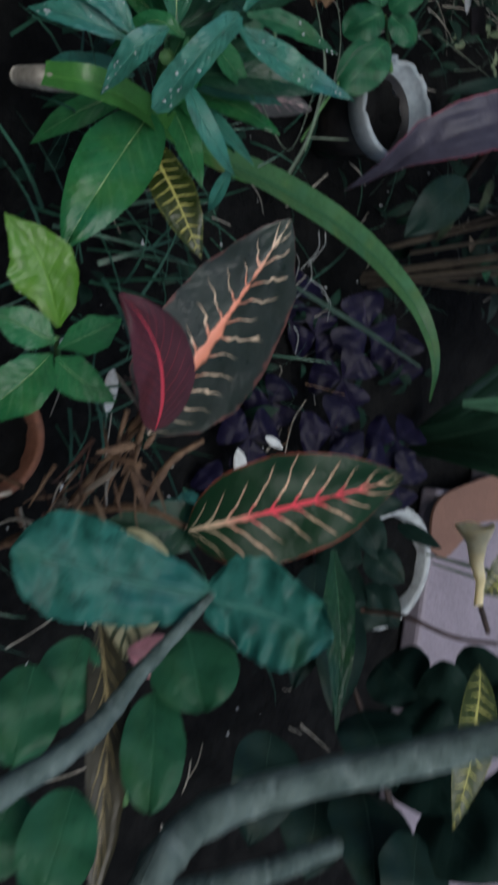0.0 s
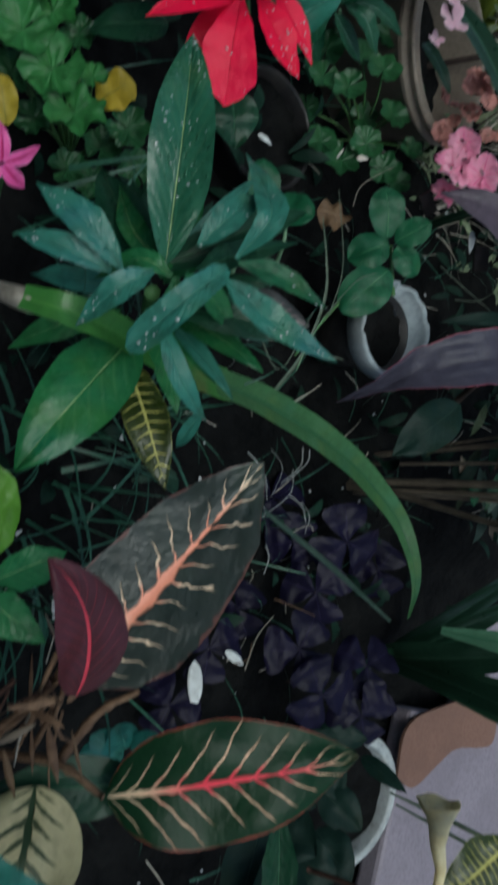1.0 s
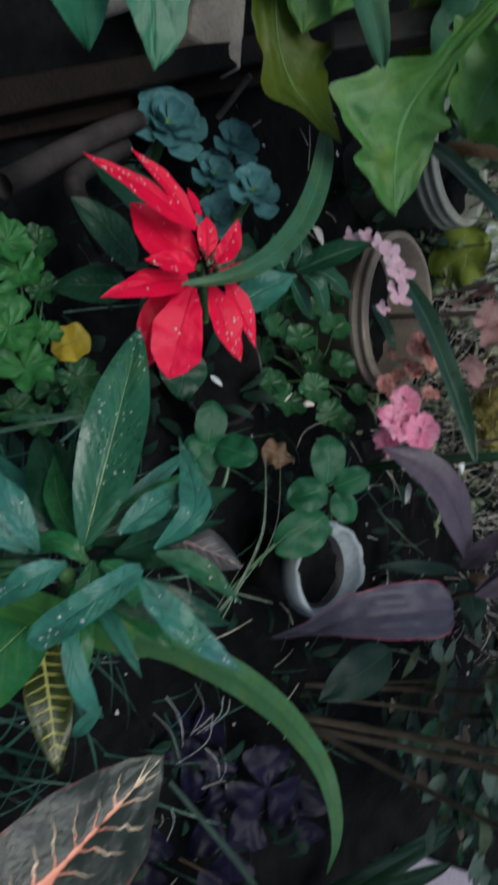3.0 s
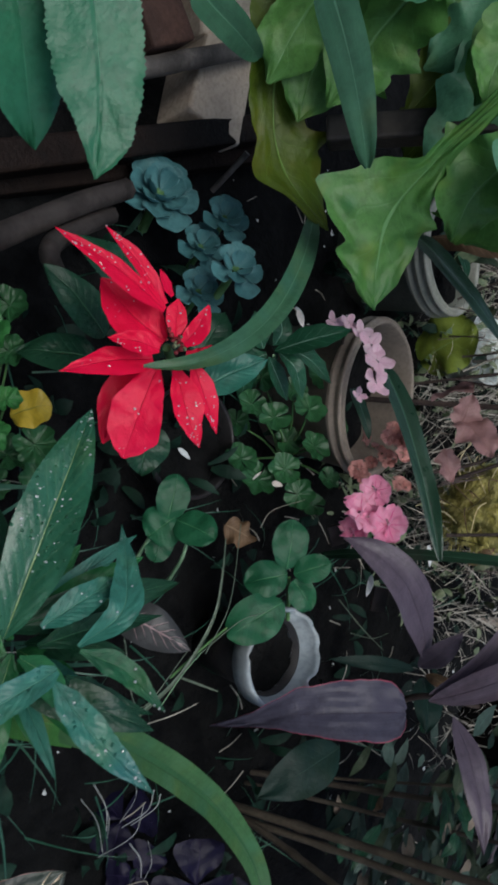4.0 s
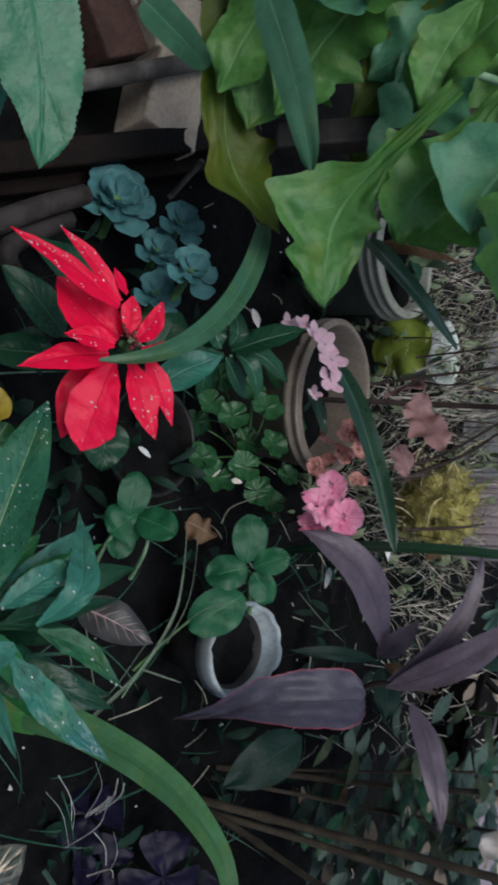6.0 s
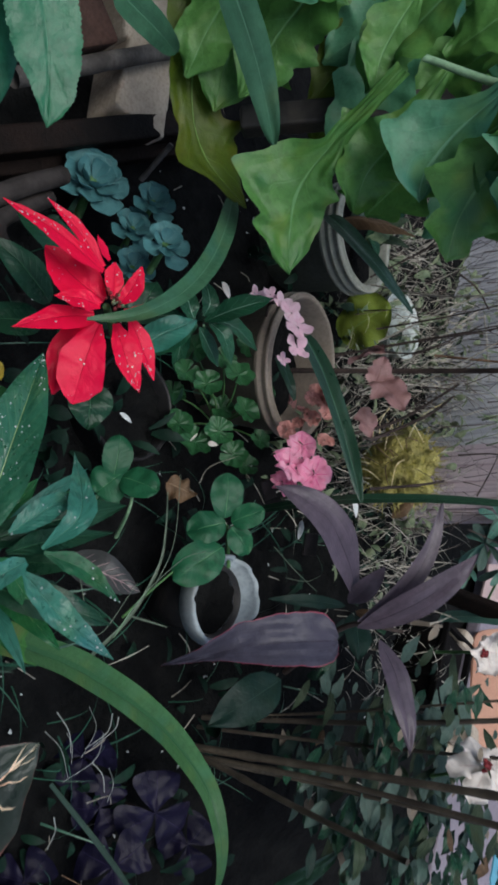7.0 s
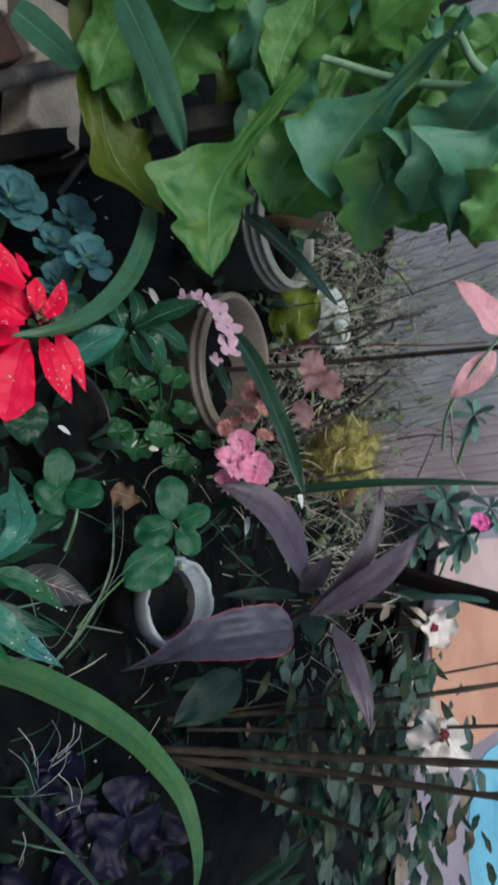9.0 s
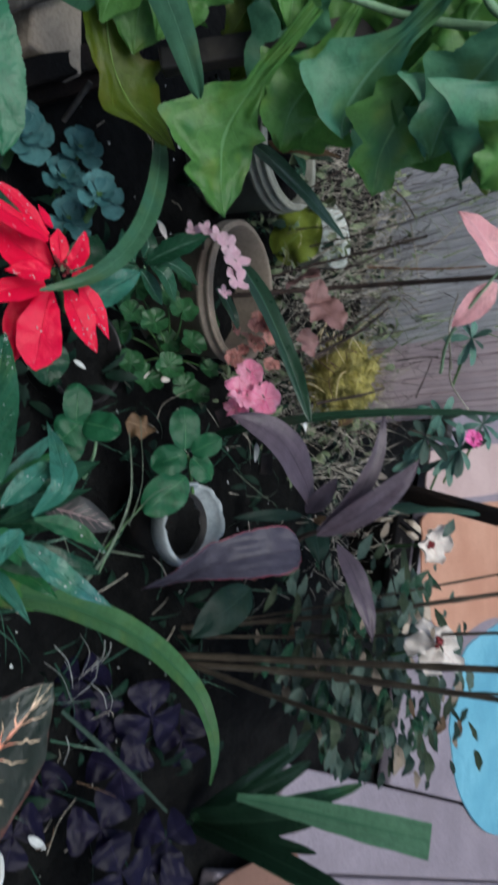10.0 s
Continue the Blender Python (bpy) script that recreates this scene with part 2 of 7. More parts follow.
M["strap"] = leaf_mat("strap_leaf", (0.033, 0.108, 0.034), (0.068, 0.182, 0.068), (0.03, 0.105, 0.038), mid=0.2, lat=2, lat_amt=0.0, rough=0.42, patch=(0.05, 0.16, 0.075), through=0.15, streak=0.35, spec=0.4, quilt=0.4, drift=0.4)
M["strap_sheath"] = leaf_mat("strap_sheath", (0.035, 0.15, 0.03), (0.07, 0.24, 0.045), (0.06, 0.2, 0.04), mid=0.1, lat=2, lat_amt=0.0, rough=0.42, patch=(0.16, 0.14, 0.05), through=0.1, streak=0.2)
M["strap_teal"] = leaf_mat("blue_strap_leaf", (0.03, 0.105, 0.052), (0.065, 0.175, 0.1), (0.07, 0.18, 0.105), mid=0.05, lat=2, lat_amt=0.0, rough=0.45, spec=0.3, streak=0.2, drift=0.4)
M["strap_pale"] = leaf_mat("pale_strap_leaf", (0.07, 0.19, 0.11), (0.13, 0.29, 0.18), (0.05, 0.16, 0.09), mid=0.15, lat=2, lat_amt=0.0, rough=0.42, spec=0.4, streak=0.35)
M["strap_dark"] = leaf_mat("dark_strap_leaf", (0.012, 0.045, 0.024), (0.032, 0.09, 0.052), (0.04, 0.1, 0.06), mid=0.1, lat=2, lat_amt=0.0, rough=0.38, spec=0.5)
M["croton"] = leaf_mat("croton_leaf", (0.014, 0.024, 0.02), (0.032, 0.046, 0.042), (0.9, 0.34, 0.22), mid=0.125, lat=12, lat_w=0.06, slope=0.13, lat_amt=1.0, jag=0.2, vein2=(0.85, 0.7, 0.5), rim=(0.2, 0.06, 0.05), fade=1.0, rough=0.4, spec=0.4, ragged=True, patch=(0.03, 0.05, 0.035), quilt=0.4, veining=0.4)
M["croton_red"] = leaf_mat("red_veined_croton_leaf", (0.006, 0.03, 0.012), (0.014, 0.05, 0.022), (0.75, 0.06, 0.09), mid=0.06, lat=10, lat_w=0.065, vein2=(0.75, 0.55, 0.36), slope=0.2, lat_amt=1.0, jag=0.07, rim=(0.4, 0.06, 0.05), fade=1.5, rough=0.42, spec=0.16, ragged=True, quilt=0.4, veining=0.4)
M["croton_young"] = leaf_mat("young_red_croton_leaf", (0.045, 0.012, 0.018), (0.085, 0.02, 0.028), (0.55, 0.05, 0.08), mid=0.06, lat=11, lat_w=0.08, slope=0.3, lat_amt=0.18, rough=0.4)
M["croton_yellow"] = leaf_mat("yellow_veined_croton_leaf", (0.02, 0.034, 0.006), (0.045, 0.065, 0.01), (0.5, 0.48, 0.14), mid=0.07, lat=13, lat_w=0.1, slope=0.05, lat_amt=0.85, jag=0.06, rim=(0.35, 0.36, 0.08), rough=0.35, drops=0.4, ragged=True, fade=1.6)
M["croton_pale"] = leaf_mat("pale_croton_leaf", (0.5, 0.46, 0.24), (0.62, 0.57, 0.34), (0.03, 0.06, 0.025), mid=0.08, lat=8, lat_w=0.2, lat_amt=0.9, jag=0.12, rough=0.45, ragged=True, patch=(0.05, 0.085, 0.03))
M["croton_back"] = leaf_mat("dull_croton_leaf", (0.03, 0.035, 0.035), (0.05, 0.052, 0.052), (0.34, 0.24, 0.24), mid=0.05, lat=8, lat_w=0.09, lat_amt=0.6, jag=0.06, rough=0.45, ragged=True, fade=1.2)
M["croton_dull"] = leaf_mat("dull_yellow_veined_croton_leaf", (0.02, 0.022, 0.012), (0.045, 0.04, 0.022), (0.42, 0.34, 0.16), mid=0.05, lat=9, lat_w=0.09, lat_amt=0.7, jag=0.08, rough=0.45, ragged=True, fade=0.9)
M["bract"] = leaf_mat("red_bract", (0.78, 0.003, 0.045), (0.9, 0.008, 0.07), (0.6, 0.003, 0.03), mid=0.02, lat=7, lat_w=0.05, slope=0.25, lat_amt=0.1, rough=0.45, through=0.25, spec=0.2, quilt=0.2, mottle=0.06, grain=0.06, veining=0.4)
M["purple"] = leaf_mat("purple_leaf", (0.034, 0.033, 0.05), (0.07, 0.068, 0.1), (0.03, 0.025, 0.042), mid=0.015, lat=2, lat_amt=0.0, rough=0.45, rim=(0.55, 0.05, 0.09), patch=(0.05, 0.046, 0.07), streak=0.25, spec=0.22, quilt=0.4)
M["purple_plain"] = leaf_mat("dull_purple_leaf", (0.052, 0.04, 0.056), (0.125, 0.097, 0.128), (0.045, 0.032, 0.046), mid=0.04, lat=2, lat_amt=0.0, rough=0.45, streak=0.4, spec=0.4)
M["oxalis"] = leaf_mat("dark_violet_leaflet", (0.0042, 0.0038, 0.0115), (0.011, 0.0095, 0.032), (0.02, 0.016, 0.044), mid=0.04, lat=5, lat_amt=0.1, rough=0.45, spec=0.12, drops=0.4)
M["succulent"] = leaf_mat("blue_succulent_leaf", (0.04, 0.14, 0.15), (0.085, 0.225, 0.235), (0.07, 0.18, 0.19), mid=0.03, lat=2, lat_amt=0.0, rough=0.6, rim=(0.22, 0.4, 0.4), spec=0.25, through=0.0, streak=0.1)
M["yellow_green"] = leaf_mat("yellow_green_leaf", (0.13, 0.18, 0.02), (0.22, 0.29, 0.05), (0.2, 0.3, 0.08), mid=0.03, lat=6, lat_amt=0.2, rough=0.5, patch=(0.05, 0.12, 0.01), quilt=0.4)
M["yellowing"] = leaf_mat("yellowing_leaf", (0.32, 0.25, 0.02), (0.48, 0.36, 0.04), (0.25, 0.22, 0.03), lat_amt=0.3, rough=0.5, patch=(0.16, 0.1, 0.03))
M["brown_leaf"] = leaf_mat("dry_brown_leaf", (0.085, 0.05, 0.028), (0.17, 0.105, 0.055), (0.22, 0.15, 0.09), lat_amt=0.3, rough=0.7)
M["dry_pale"] = leaf_mat("pale_dry_leaf", (0.17, 0.14, 0.105), (0.3, 0.26, 0.21), (0.24, 0.17, 0.12), lat_amt=0.2, rough=0.7, spec=0.2)
M["rose_leaf"] = leaf_mat("rose_brown_leaf", (0.2, 0.10, 0.095), (0.33, 0.19, 0.18), (0.2, 0.10, 0.09), lat_amt=0.4, rough=0.55)
M["pink_leaf"] = leaf_mat("pink_leaf", (0.6, 0.25, 0.28), (0.72, 0.38, 0.4), (0.7, 0.4, 0.43), lat_amt=0.3, rough=0.5)
M["geranium"] = leaf_mat("scalloped_leaf", (0.022, 0.12, 0.03), (0.046, 0.205, 0.055), (0.08, 0.24, 0.08), mid=0.02, lat=7, lat_w=0.04, slope=0.0, lat_amt=0.1, rough=0.5, spec=0.25, mottle=0.5, quilt=0.8, drift=0.5, veining=0.4)
M["round_small"] = leaf_mat("small_scalloped_leaf", (0.012, 0.062, 0.022), (0.03, 0.12, 0.042), (0.05, 0.15, 0.065), mid=0.02, lat=6, lat_w=0.04, slope=0.0, lat_amt=0.1, rough=0.45, spec=0.3, mottle=0.5, quilt=0.6, drift=0.5, veining=0.4)
M["teal_far"] = leaf_mat("far_teal_leaf", (0.055, 0.16, 0.125), (0.115, 0.26, 0.21), (0.15, 0.3, 0.22), lat_amt=0.2, rough=0.5, drift=0.4, veining=0.4)
M["teal_dull"] = leaf_mat("dull_teal_leaf", (0.036, 0.07, 0.056), (0.085, 0.14, 0.114), (0.06, 0.12, 0.1), lat_amt=0.1, rough=0.55, spec=0.25)
M["petal_pale"] = leaf_mat("pale_pink_petal", (0.9, 0.56, 0.69), (0.94, 0.74, 0.82), (0.8, 0.45, 0.6), lat=4, lat_amt=0.15, rough=0.5, through=0.4, spec=0.2, grain=0.06, mottle=0.05)
M["petal_pink"] = leaf_mat("pink_petal", (0.86, 0.22, 0.42), (0.94, 0.52, 0.66), (0.82, 0.08, 0.3), mid=0.05, lat=5, lat_w=0.08, lat_amt=0.15, rough=0.5, through=0.4, rim=(0.95, 0.7, 0.8), spec=0.2, grain=0.06, mottle=0.08)
M["petal_dry"] = leaf_mat("withered_petal", (0.5, 0.2, 0.17), (0.66, 0.34, 0.3), (0.3, 0.1, 0.07), lat_amt=0.4, rough=0.65)
M["petal_white"] = leaf_mat("white_petal", (0.72, 0.66, 0.6), (0.82, 0.77, 0.72), (0.6, 0.45, 0.42), mid=0.03, lat=3, lat_amt=0.1, rough=0.5, through=0.2)
M["petal_magenta"] = leaf_mat("magenta_petal", (0.7, 0.08, 0.34), (0.82, 0.2, 0.48), (0.5, 0.02, 0.15), mid=0.2, lat_amt=0.2, rough=0.5, rim=(0.9, 0.7, 0.8))
M["petal_yellow"] = plain_mat("pale_yellow_petal", (0.82, 0.72, 0.42), (0.88, 0.82, 0.58), scale=60, rough=0.6, dirt=(0.75, 0.62, 0.3), through=0.35)
M["stem_green"] = plain_mat("green_stem", (0.05, 0.13, 0.04), (0.09, 0.2, 0.07), rough=0.5)
M["stalk_grey"] = plain_mat("withered_stalk", (0.07, 0.1, 0.07), (0.14, 0.18, 0.135), rough=0.6, spec=0.3)
M["stalk_white"] = plain_mat("bleached_stalk", (0.24, 0.26, 0.25), (0.4, 0.43, 0.42), rough=0.6)
M["stem_pale"] = plain_mat("pale_green_stem", (0.13, 0.25, 0.14), (0.2, 0.34, 0.2), rough=0.5)
M["stem_brown"] = plain_mat("brown_stem", (0.08, 0.045, 0.028), (0.2, 0.125, 0.075), scale=60, rough=0.75, bump=0.8)
M["stem_dark"] = plain_mat("dark_twig", (0.025, 0.018, 0.016), (0.06, 0.042, 0.035), rough=0.75, bump=0.6)
M["cane"] = plain_mat("brown_cane", (0.042, 0.035, 0.027), (0.1, 0.085, 0.064), scale=18, rough=0.6, bump=0.5, dirt=(0.03, 0.024, 0.02))
M["grey_branch"] = ring_mat("grey_branch_bark", (0.05, 0.08, 0.073), (0.11, 0.155, 0.145), (0.24, 0.3, 0.285))
# wet soil's own dark, lowered to near black for the foliage's shade
M["soil"] = plain_mat("wet_shaded_soil", (0.0038, 0.0042, 0.0045), (0.0088, 0.0093, 0.0093), scale=22, rough=0.97, bump=1.0, depth=0.01, fine=90, spec=0.08)
M["straw"] = plain_mat("dry_straw", (0.19, 0.178, 0.145), (0.5, 0.47, 0.4), rough=0.75)
# weed green taken down so its colour holds the shade between plants
M["weed"] = plain_mat("shaded_weed", (0.003, 0.014, 0.009), (0.008, 0.03, 0.018), rough=0.6, spec=0.15)
M["grass"] = plain_mat("blue_grass", (0.012, 0.055, 0.035), (0.035, 0.12, 0.075), rough=0.4)
M["weed_pale"] = plain_mat("pale_weed", (0.06, 0.1, 0.05), (0.2, 0.24, 0.14), rough=0.6)
# half clear, half whitish: the sky's glint is put into the bead colour
wn = Nodes("water_with_white_glint")
bead_clear, bead_mix = wn.tree.nodes.new("ShaderNodeBsdfTransparent"), wn.tree.nodes.new("ShaderNodeMixShader")
bead_mix.inputs[0].default_value = 0.5
wn.finish((0.85, 0.88, 0.9), 0.06, 0.0, 0.8)
wn.tree.links.new(bead_clear.outputs[0], bead_mix.inputs[1])
wn.tree.links.new(wn.bsdf.outputs[0], bead_mix.inputs[2])
wn.tree.links.new(bead_mix.outputs[0], wn.out.inputs[0])
M["water"] = wn.mat
M["throat"] = plain_mat("dark_red_throat", (0.12, 0.015, 0.02), (0.25, 0.03, 0.035), rough=0.6)
M["chip"] = plain_mat("white_chip", (0.5, 0.53, 0.52), (0.7, 0.74, 0.73), rough=0.6, dirt=(0.3, 0.3, 0.28))
M["white_plastic"] = plain_mat("white_plastic", (0.3, 0.36, 0.39), (0.4, 0.46, 0.49), scale=12, rough=0.42, bump=0.15, dirt=(0.17, 0.19, 0.19))
M["dirty_plastic"] = plain_mat("dirty_white_plastic", (0.3, 0.33, 0.33), (0.46, 0.5, 0.5), scale=20, rough=0.6, bump=0.3, dirt=(0.1, 0.1, 0.09))
M["black_plastic"] = plain_mat("black_plastic", (0.012, 0.012, 0.013), (0.025, 0.025, 0.026), rough=0.4, bump=0.2, dirt=(0.05, 0.045, 0.04))
M["tan_plastic"] = plain_mat("taupe_plastic", (0.19, 0.16, 0.125), (0.27, 0.23, 0.185), scale=10, rough=0.45, bump=0.15, dirt=(0.14, 0.11, 0.09))
M["grey_plastic"] = plain_mat("grey_green_plastic", (0.2, 0.22, 0.18), (0.3, 0.31, 0.27), scale=10, rough=0.45, bump=0.15, dirt=(0.12, 0.12, 0.1))
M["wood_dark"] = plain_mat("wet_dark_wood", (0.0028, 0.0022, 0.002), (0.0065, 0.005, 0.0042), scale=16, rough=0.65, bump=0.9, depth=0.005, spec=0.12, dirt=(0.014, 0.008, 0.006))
M["rust"] = plain_mat("rusty_brown_wood", (0.035, 0.018, 0.013), (0.07, 0.036, 0.026), scale=25, rough=0.8, bump=0.8, depth=0.004)
M["wood_grey"] = plain_mat("grey_weathered_wood", (0.06, 0.055, 0.05), (0.13, 0.12, 0.108), scale=20, rough=0.75, bump=0.8, depth=0.004, dirt=(0.04, 0.036, 0.033))
M["stone_beige"] = plain_mat("beige_stone", (0.38, 0.32, 0.25), (0.5, 0.43, 0.345), scale=14, rough=0.85, bump=0.9, depth=0.006, dirt=(0.26, 0.215, 0.17))
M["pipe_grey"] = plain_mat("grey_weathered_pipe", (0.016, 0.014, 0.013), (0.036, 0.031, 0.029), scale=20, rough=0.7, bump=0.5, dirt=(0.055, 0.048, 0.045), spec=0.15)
M["fence"] = slat_mat("grey_fence_wood", (0.42, 0.44, 0.49), (0.55, 0.57, 0.61), rough=0.7, bump=0.4, dirt=(0.27, 0.28, 0.31))
M["fence_pink"] = slat_mat("pink_fence_wood", (0.5, 0.42, 0.47), (0.6, 0.51, 0.55), rough=0.7, bump=0.4, dirt=(0.33, 0.27, 0.31))
M["lilac"] = plain_mat("lilac_painted_floor", (0.2, 0.178, 0.21), (0.255, 0.228, 0.265), scale=5, rough=0.6, bump=0.2, dirt=(0.18, 0.16, 0.185))
M["orange"] = plain_mat("orange_paint", (0.42, 0.215, 0.14), (0.5, 0.28, 0.19), scale=6, rough=0.6, bump=0.15, dirt=(0.36, 0.19, 0.125))
M["brown_paint"] = plain_mat("brown_paint", (0.17, 0.095, 0.07), (0.215, 0.12, 0.087), scale=6, rough=0.6, bump=0.15, dirt=(0.14, 0.08, 0.06))
M["teal_paint"] = plain_mat("teal_paint", (0.08, 0.32, 0.34), (0.12, 0.4, 0.42), scale=6, rough=0.6, bump=0.15)
M["blue_paint"] = plain_mat("sky_blue_paint", (0.1, 0.33, 0.44), (0.16, 0.43, 0.54), scale=6, rough=0.6, bump=0.15, dirt=(0.07, 0.26, 0.36))
M["pale_paint"] = plain_mat("pale_paint", (0.42, 0.31, 0.29), (0.5, 0.38, 0.36), scale=6, rough=0.6, bump=0.15)
M["plaster"] = plain_mat("grey_plaster", (0.3, 0.29, 0.28), (0.38, 0.37, 0.35), scale=6, rough=0.8)
M["terracotta"] = plain_mat("terracotta", (0.2, 0.085, 0.05), (0.3, 0.13, 0.08), scale=25, rough=0.85, bump=0.4, dirt=(0.1, 0.06, 0.045))
M["moss"] = plain_mat("yellow_moss", (0.3, 0.27, 0.06), (0.48, 0.43, 0.16), scale=90, rough=0.9, bump=1.0, depth=0.01, dirt=(0.1, 0.1, 0.025))
M["lace"] = plain_mat("white_lace", (0.6, 0.66, 0.64), (0.72, 0.78, 0.76), scale=90, rough=0.8, bump=1.0, dirt=(0.35, 0.42, 0.4))


# ---- builders ----
def thing(name, at, label, category, group="", kind=""):
    ob = new(name)
    ob.location = at
    ob.empty_display_size = 0.02
    return tagged(ob, label, category, group, kind)


def hang(name, me, parent, at, label=""):
    ob = new(name, me)
    if parent is not None:
        ob.parent = parent
        where = parent.location if parent.parent is None else parent.location + parent.parent.location
        ob.location = Vector(at) - where
    else:
        ob.location = at
    return tagged(ob, label)


def mesh_of(name, verts, faces, mat, uvs=None, smooth=True):
    me = bpy.data.meshes.new(name)
    me.from_pydata([tuple(v) for v in verts], [], faces)
    if uvs is not None:
        layer = me.uv_layers.new(name="UVMap")
        for loop in me.loops:
            layer.data[loop.index].uv = uvs[loop.vertex_index]
    me.materials.append(mat)
    if smooth:
        me.polygons.foreach_set("use_smooth", [True] * len(me.polygons))
    me.update()
    return me


SHAPES = {"lance": (0.75, 0.95), "ovate": (0.55, 0.85), "round": (0.5, 0.5), "strap": (0.16, 0.42), "obovate": (0.95, 0.5), "blade": (0.3, 0.9), "wedge": (1.0, 0.28), "spatula": (1.15, 0.5), "broad": (0.3, 0.9), "lobed": (0.5, 0.5)}


LOBES = ((0.0, 0.12), (0.3, 0.16), (0.42, 0.36), (0.55, 1.0), (0.61, 0.62), (0.71, 0.46), (0.8, 0.6), (0.87, 0.38), (0.95, 0.22), (1.0, 0.05))


def knot(u, table):
    """The half width at u of an outline given by a few knots, with slightly rounded points."""
    for (u0, w0), (u1, w1) in zip(table, table[1:]):
        if u <= u1:
            t = (u - u0) / (u1 - u0)
            return w0 + (w1 - w0) * (0.6 * t + 0.4 * t * t * (3 - 2 * t))
    return table[-1][1]


def blade_grid(base, tip, width, shape, arch, mid, up, roll, fold, wave, waves, tooth, teeth, lobe, lobes, curl, nu, nv, rng, calm):
    """Rows of points of a leaf blade, relative to its base, from base to tip."""
    base, tip, up = Vector(base), Vector(tip), Vector(up).normalized()
    axis = tip - base
    length = axis.length
    flat = (up - axis * (up.dot(axis) / axis.length_squared)).normalized()
    ctrl = (2 * Vector(mid) - (base + tip) * 0.5) if mid is not None else (base + tip) * 0.5 + flat * (2 * arch * length)
    a, b = SHAPES[shape]
    peak = (a / (a + b)) ** a * (b / (a + b)) ** b
    rows, ph = [], rng.uniform(0, 6.28)
    twist, seed = rng.uniform(-16, 16) * calm, Vector((rng.uniform(0, 50), rng.uniform(0, 50), 0))
    lob = [rng.uniform(0.6, 1.25) for _ in range(24)]
    pl, pr = rng.uniform(0, 1), rng.uniform(0, 1)
    kl, kr = ([(0.0, 0.12)] + [(u + rng.uniform(-0.02, 0.02), w * rng.uniform(0.75, 1.15)) for u, w in LOBES[1:-1]] + [(1.0, 0.02)] for _ in (0, 1))
    for i in range(nu + 1):
        u = i / nu
        c = base * (1 - u) ** 2 + ctrl * (2 * u * (1 - u)) + tip * u * u
        t = ((ctrl - base) * (1 - u) + (tip - ctrl) * u).normalized()
        s = t.cross(flat)
        s = s.normalized() if s.length > 1e-5 else t.orthogonal().normalized()
        n = s.cross(t)
        turn = Matrix.Rotation(radians(roll + twist * (u - 0.3)), 3, t)
        s, n = turn @ s, turn @ n
        uu = min(max(u, 0.004), 0.996)
        w = 0.5 * width * (uu ** a * (1 - uu) ** b) / peak
        row = []
        for j in range(nv + 1):
            v = 2 * j / nv - 1
            av = abs(v)
            ww = w
            if shape == "lobed":
                ww = 0.5 * width * knot(u + 0.03 * av, kr if v > 0 else kl) * (1 + 0.1 * noise.noise(Vector((u * 18, 2 if v > 0 else -2, 0)) + seed) + 0.05 * noise.noise(Vector((u * 60, 2 if v > 0 else -2, 5)) + seed))
            elif lobes:
                x = lobes * (u + 0.06 * av) + (pr if v > 0 else pl)
                cut = abs(2 * (x % 1) - 1)
                ww *= 1.12 - min(0.9, lobe * lob[int(x) % 12 + (12 if v > 0 else 0)]) * cut ** 1.15 * 1.1
                ww *= 1 + 0.06 * noise.noise(Vector((u * 22, v, 0)) + seed)
            if teeth:
                ww *= 1 + tooth * math.sin(2 * math.pi * teeth * u) * (av > 0.9)
            lift = fold * ww * av - curl * ww * v * v + wave * width * math.sin(2 * math.pi * waves * u + ph + (1.1 if v > 0 else 0)) * av ** 1.6
            lift += 0.09 * calm * width * noise.noise(Vector((u * 3.2, v * 1.3, 0)) + seed) * min(1, 4 * u)
            ww *= 1 + 0.05 * noise.noise(Vector((u * 6, 3.0 if v > 0 else -3.0, 0)) + seed)
            row.append(c + s * (v * ww) + n * lift - base)
        rows.append((u, row))
    return rows


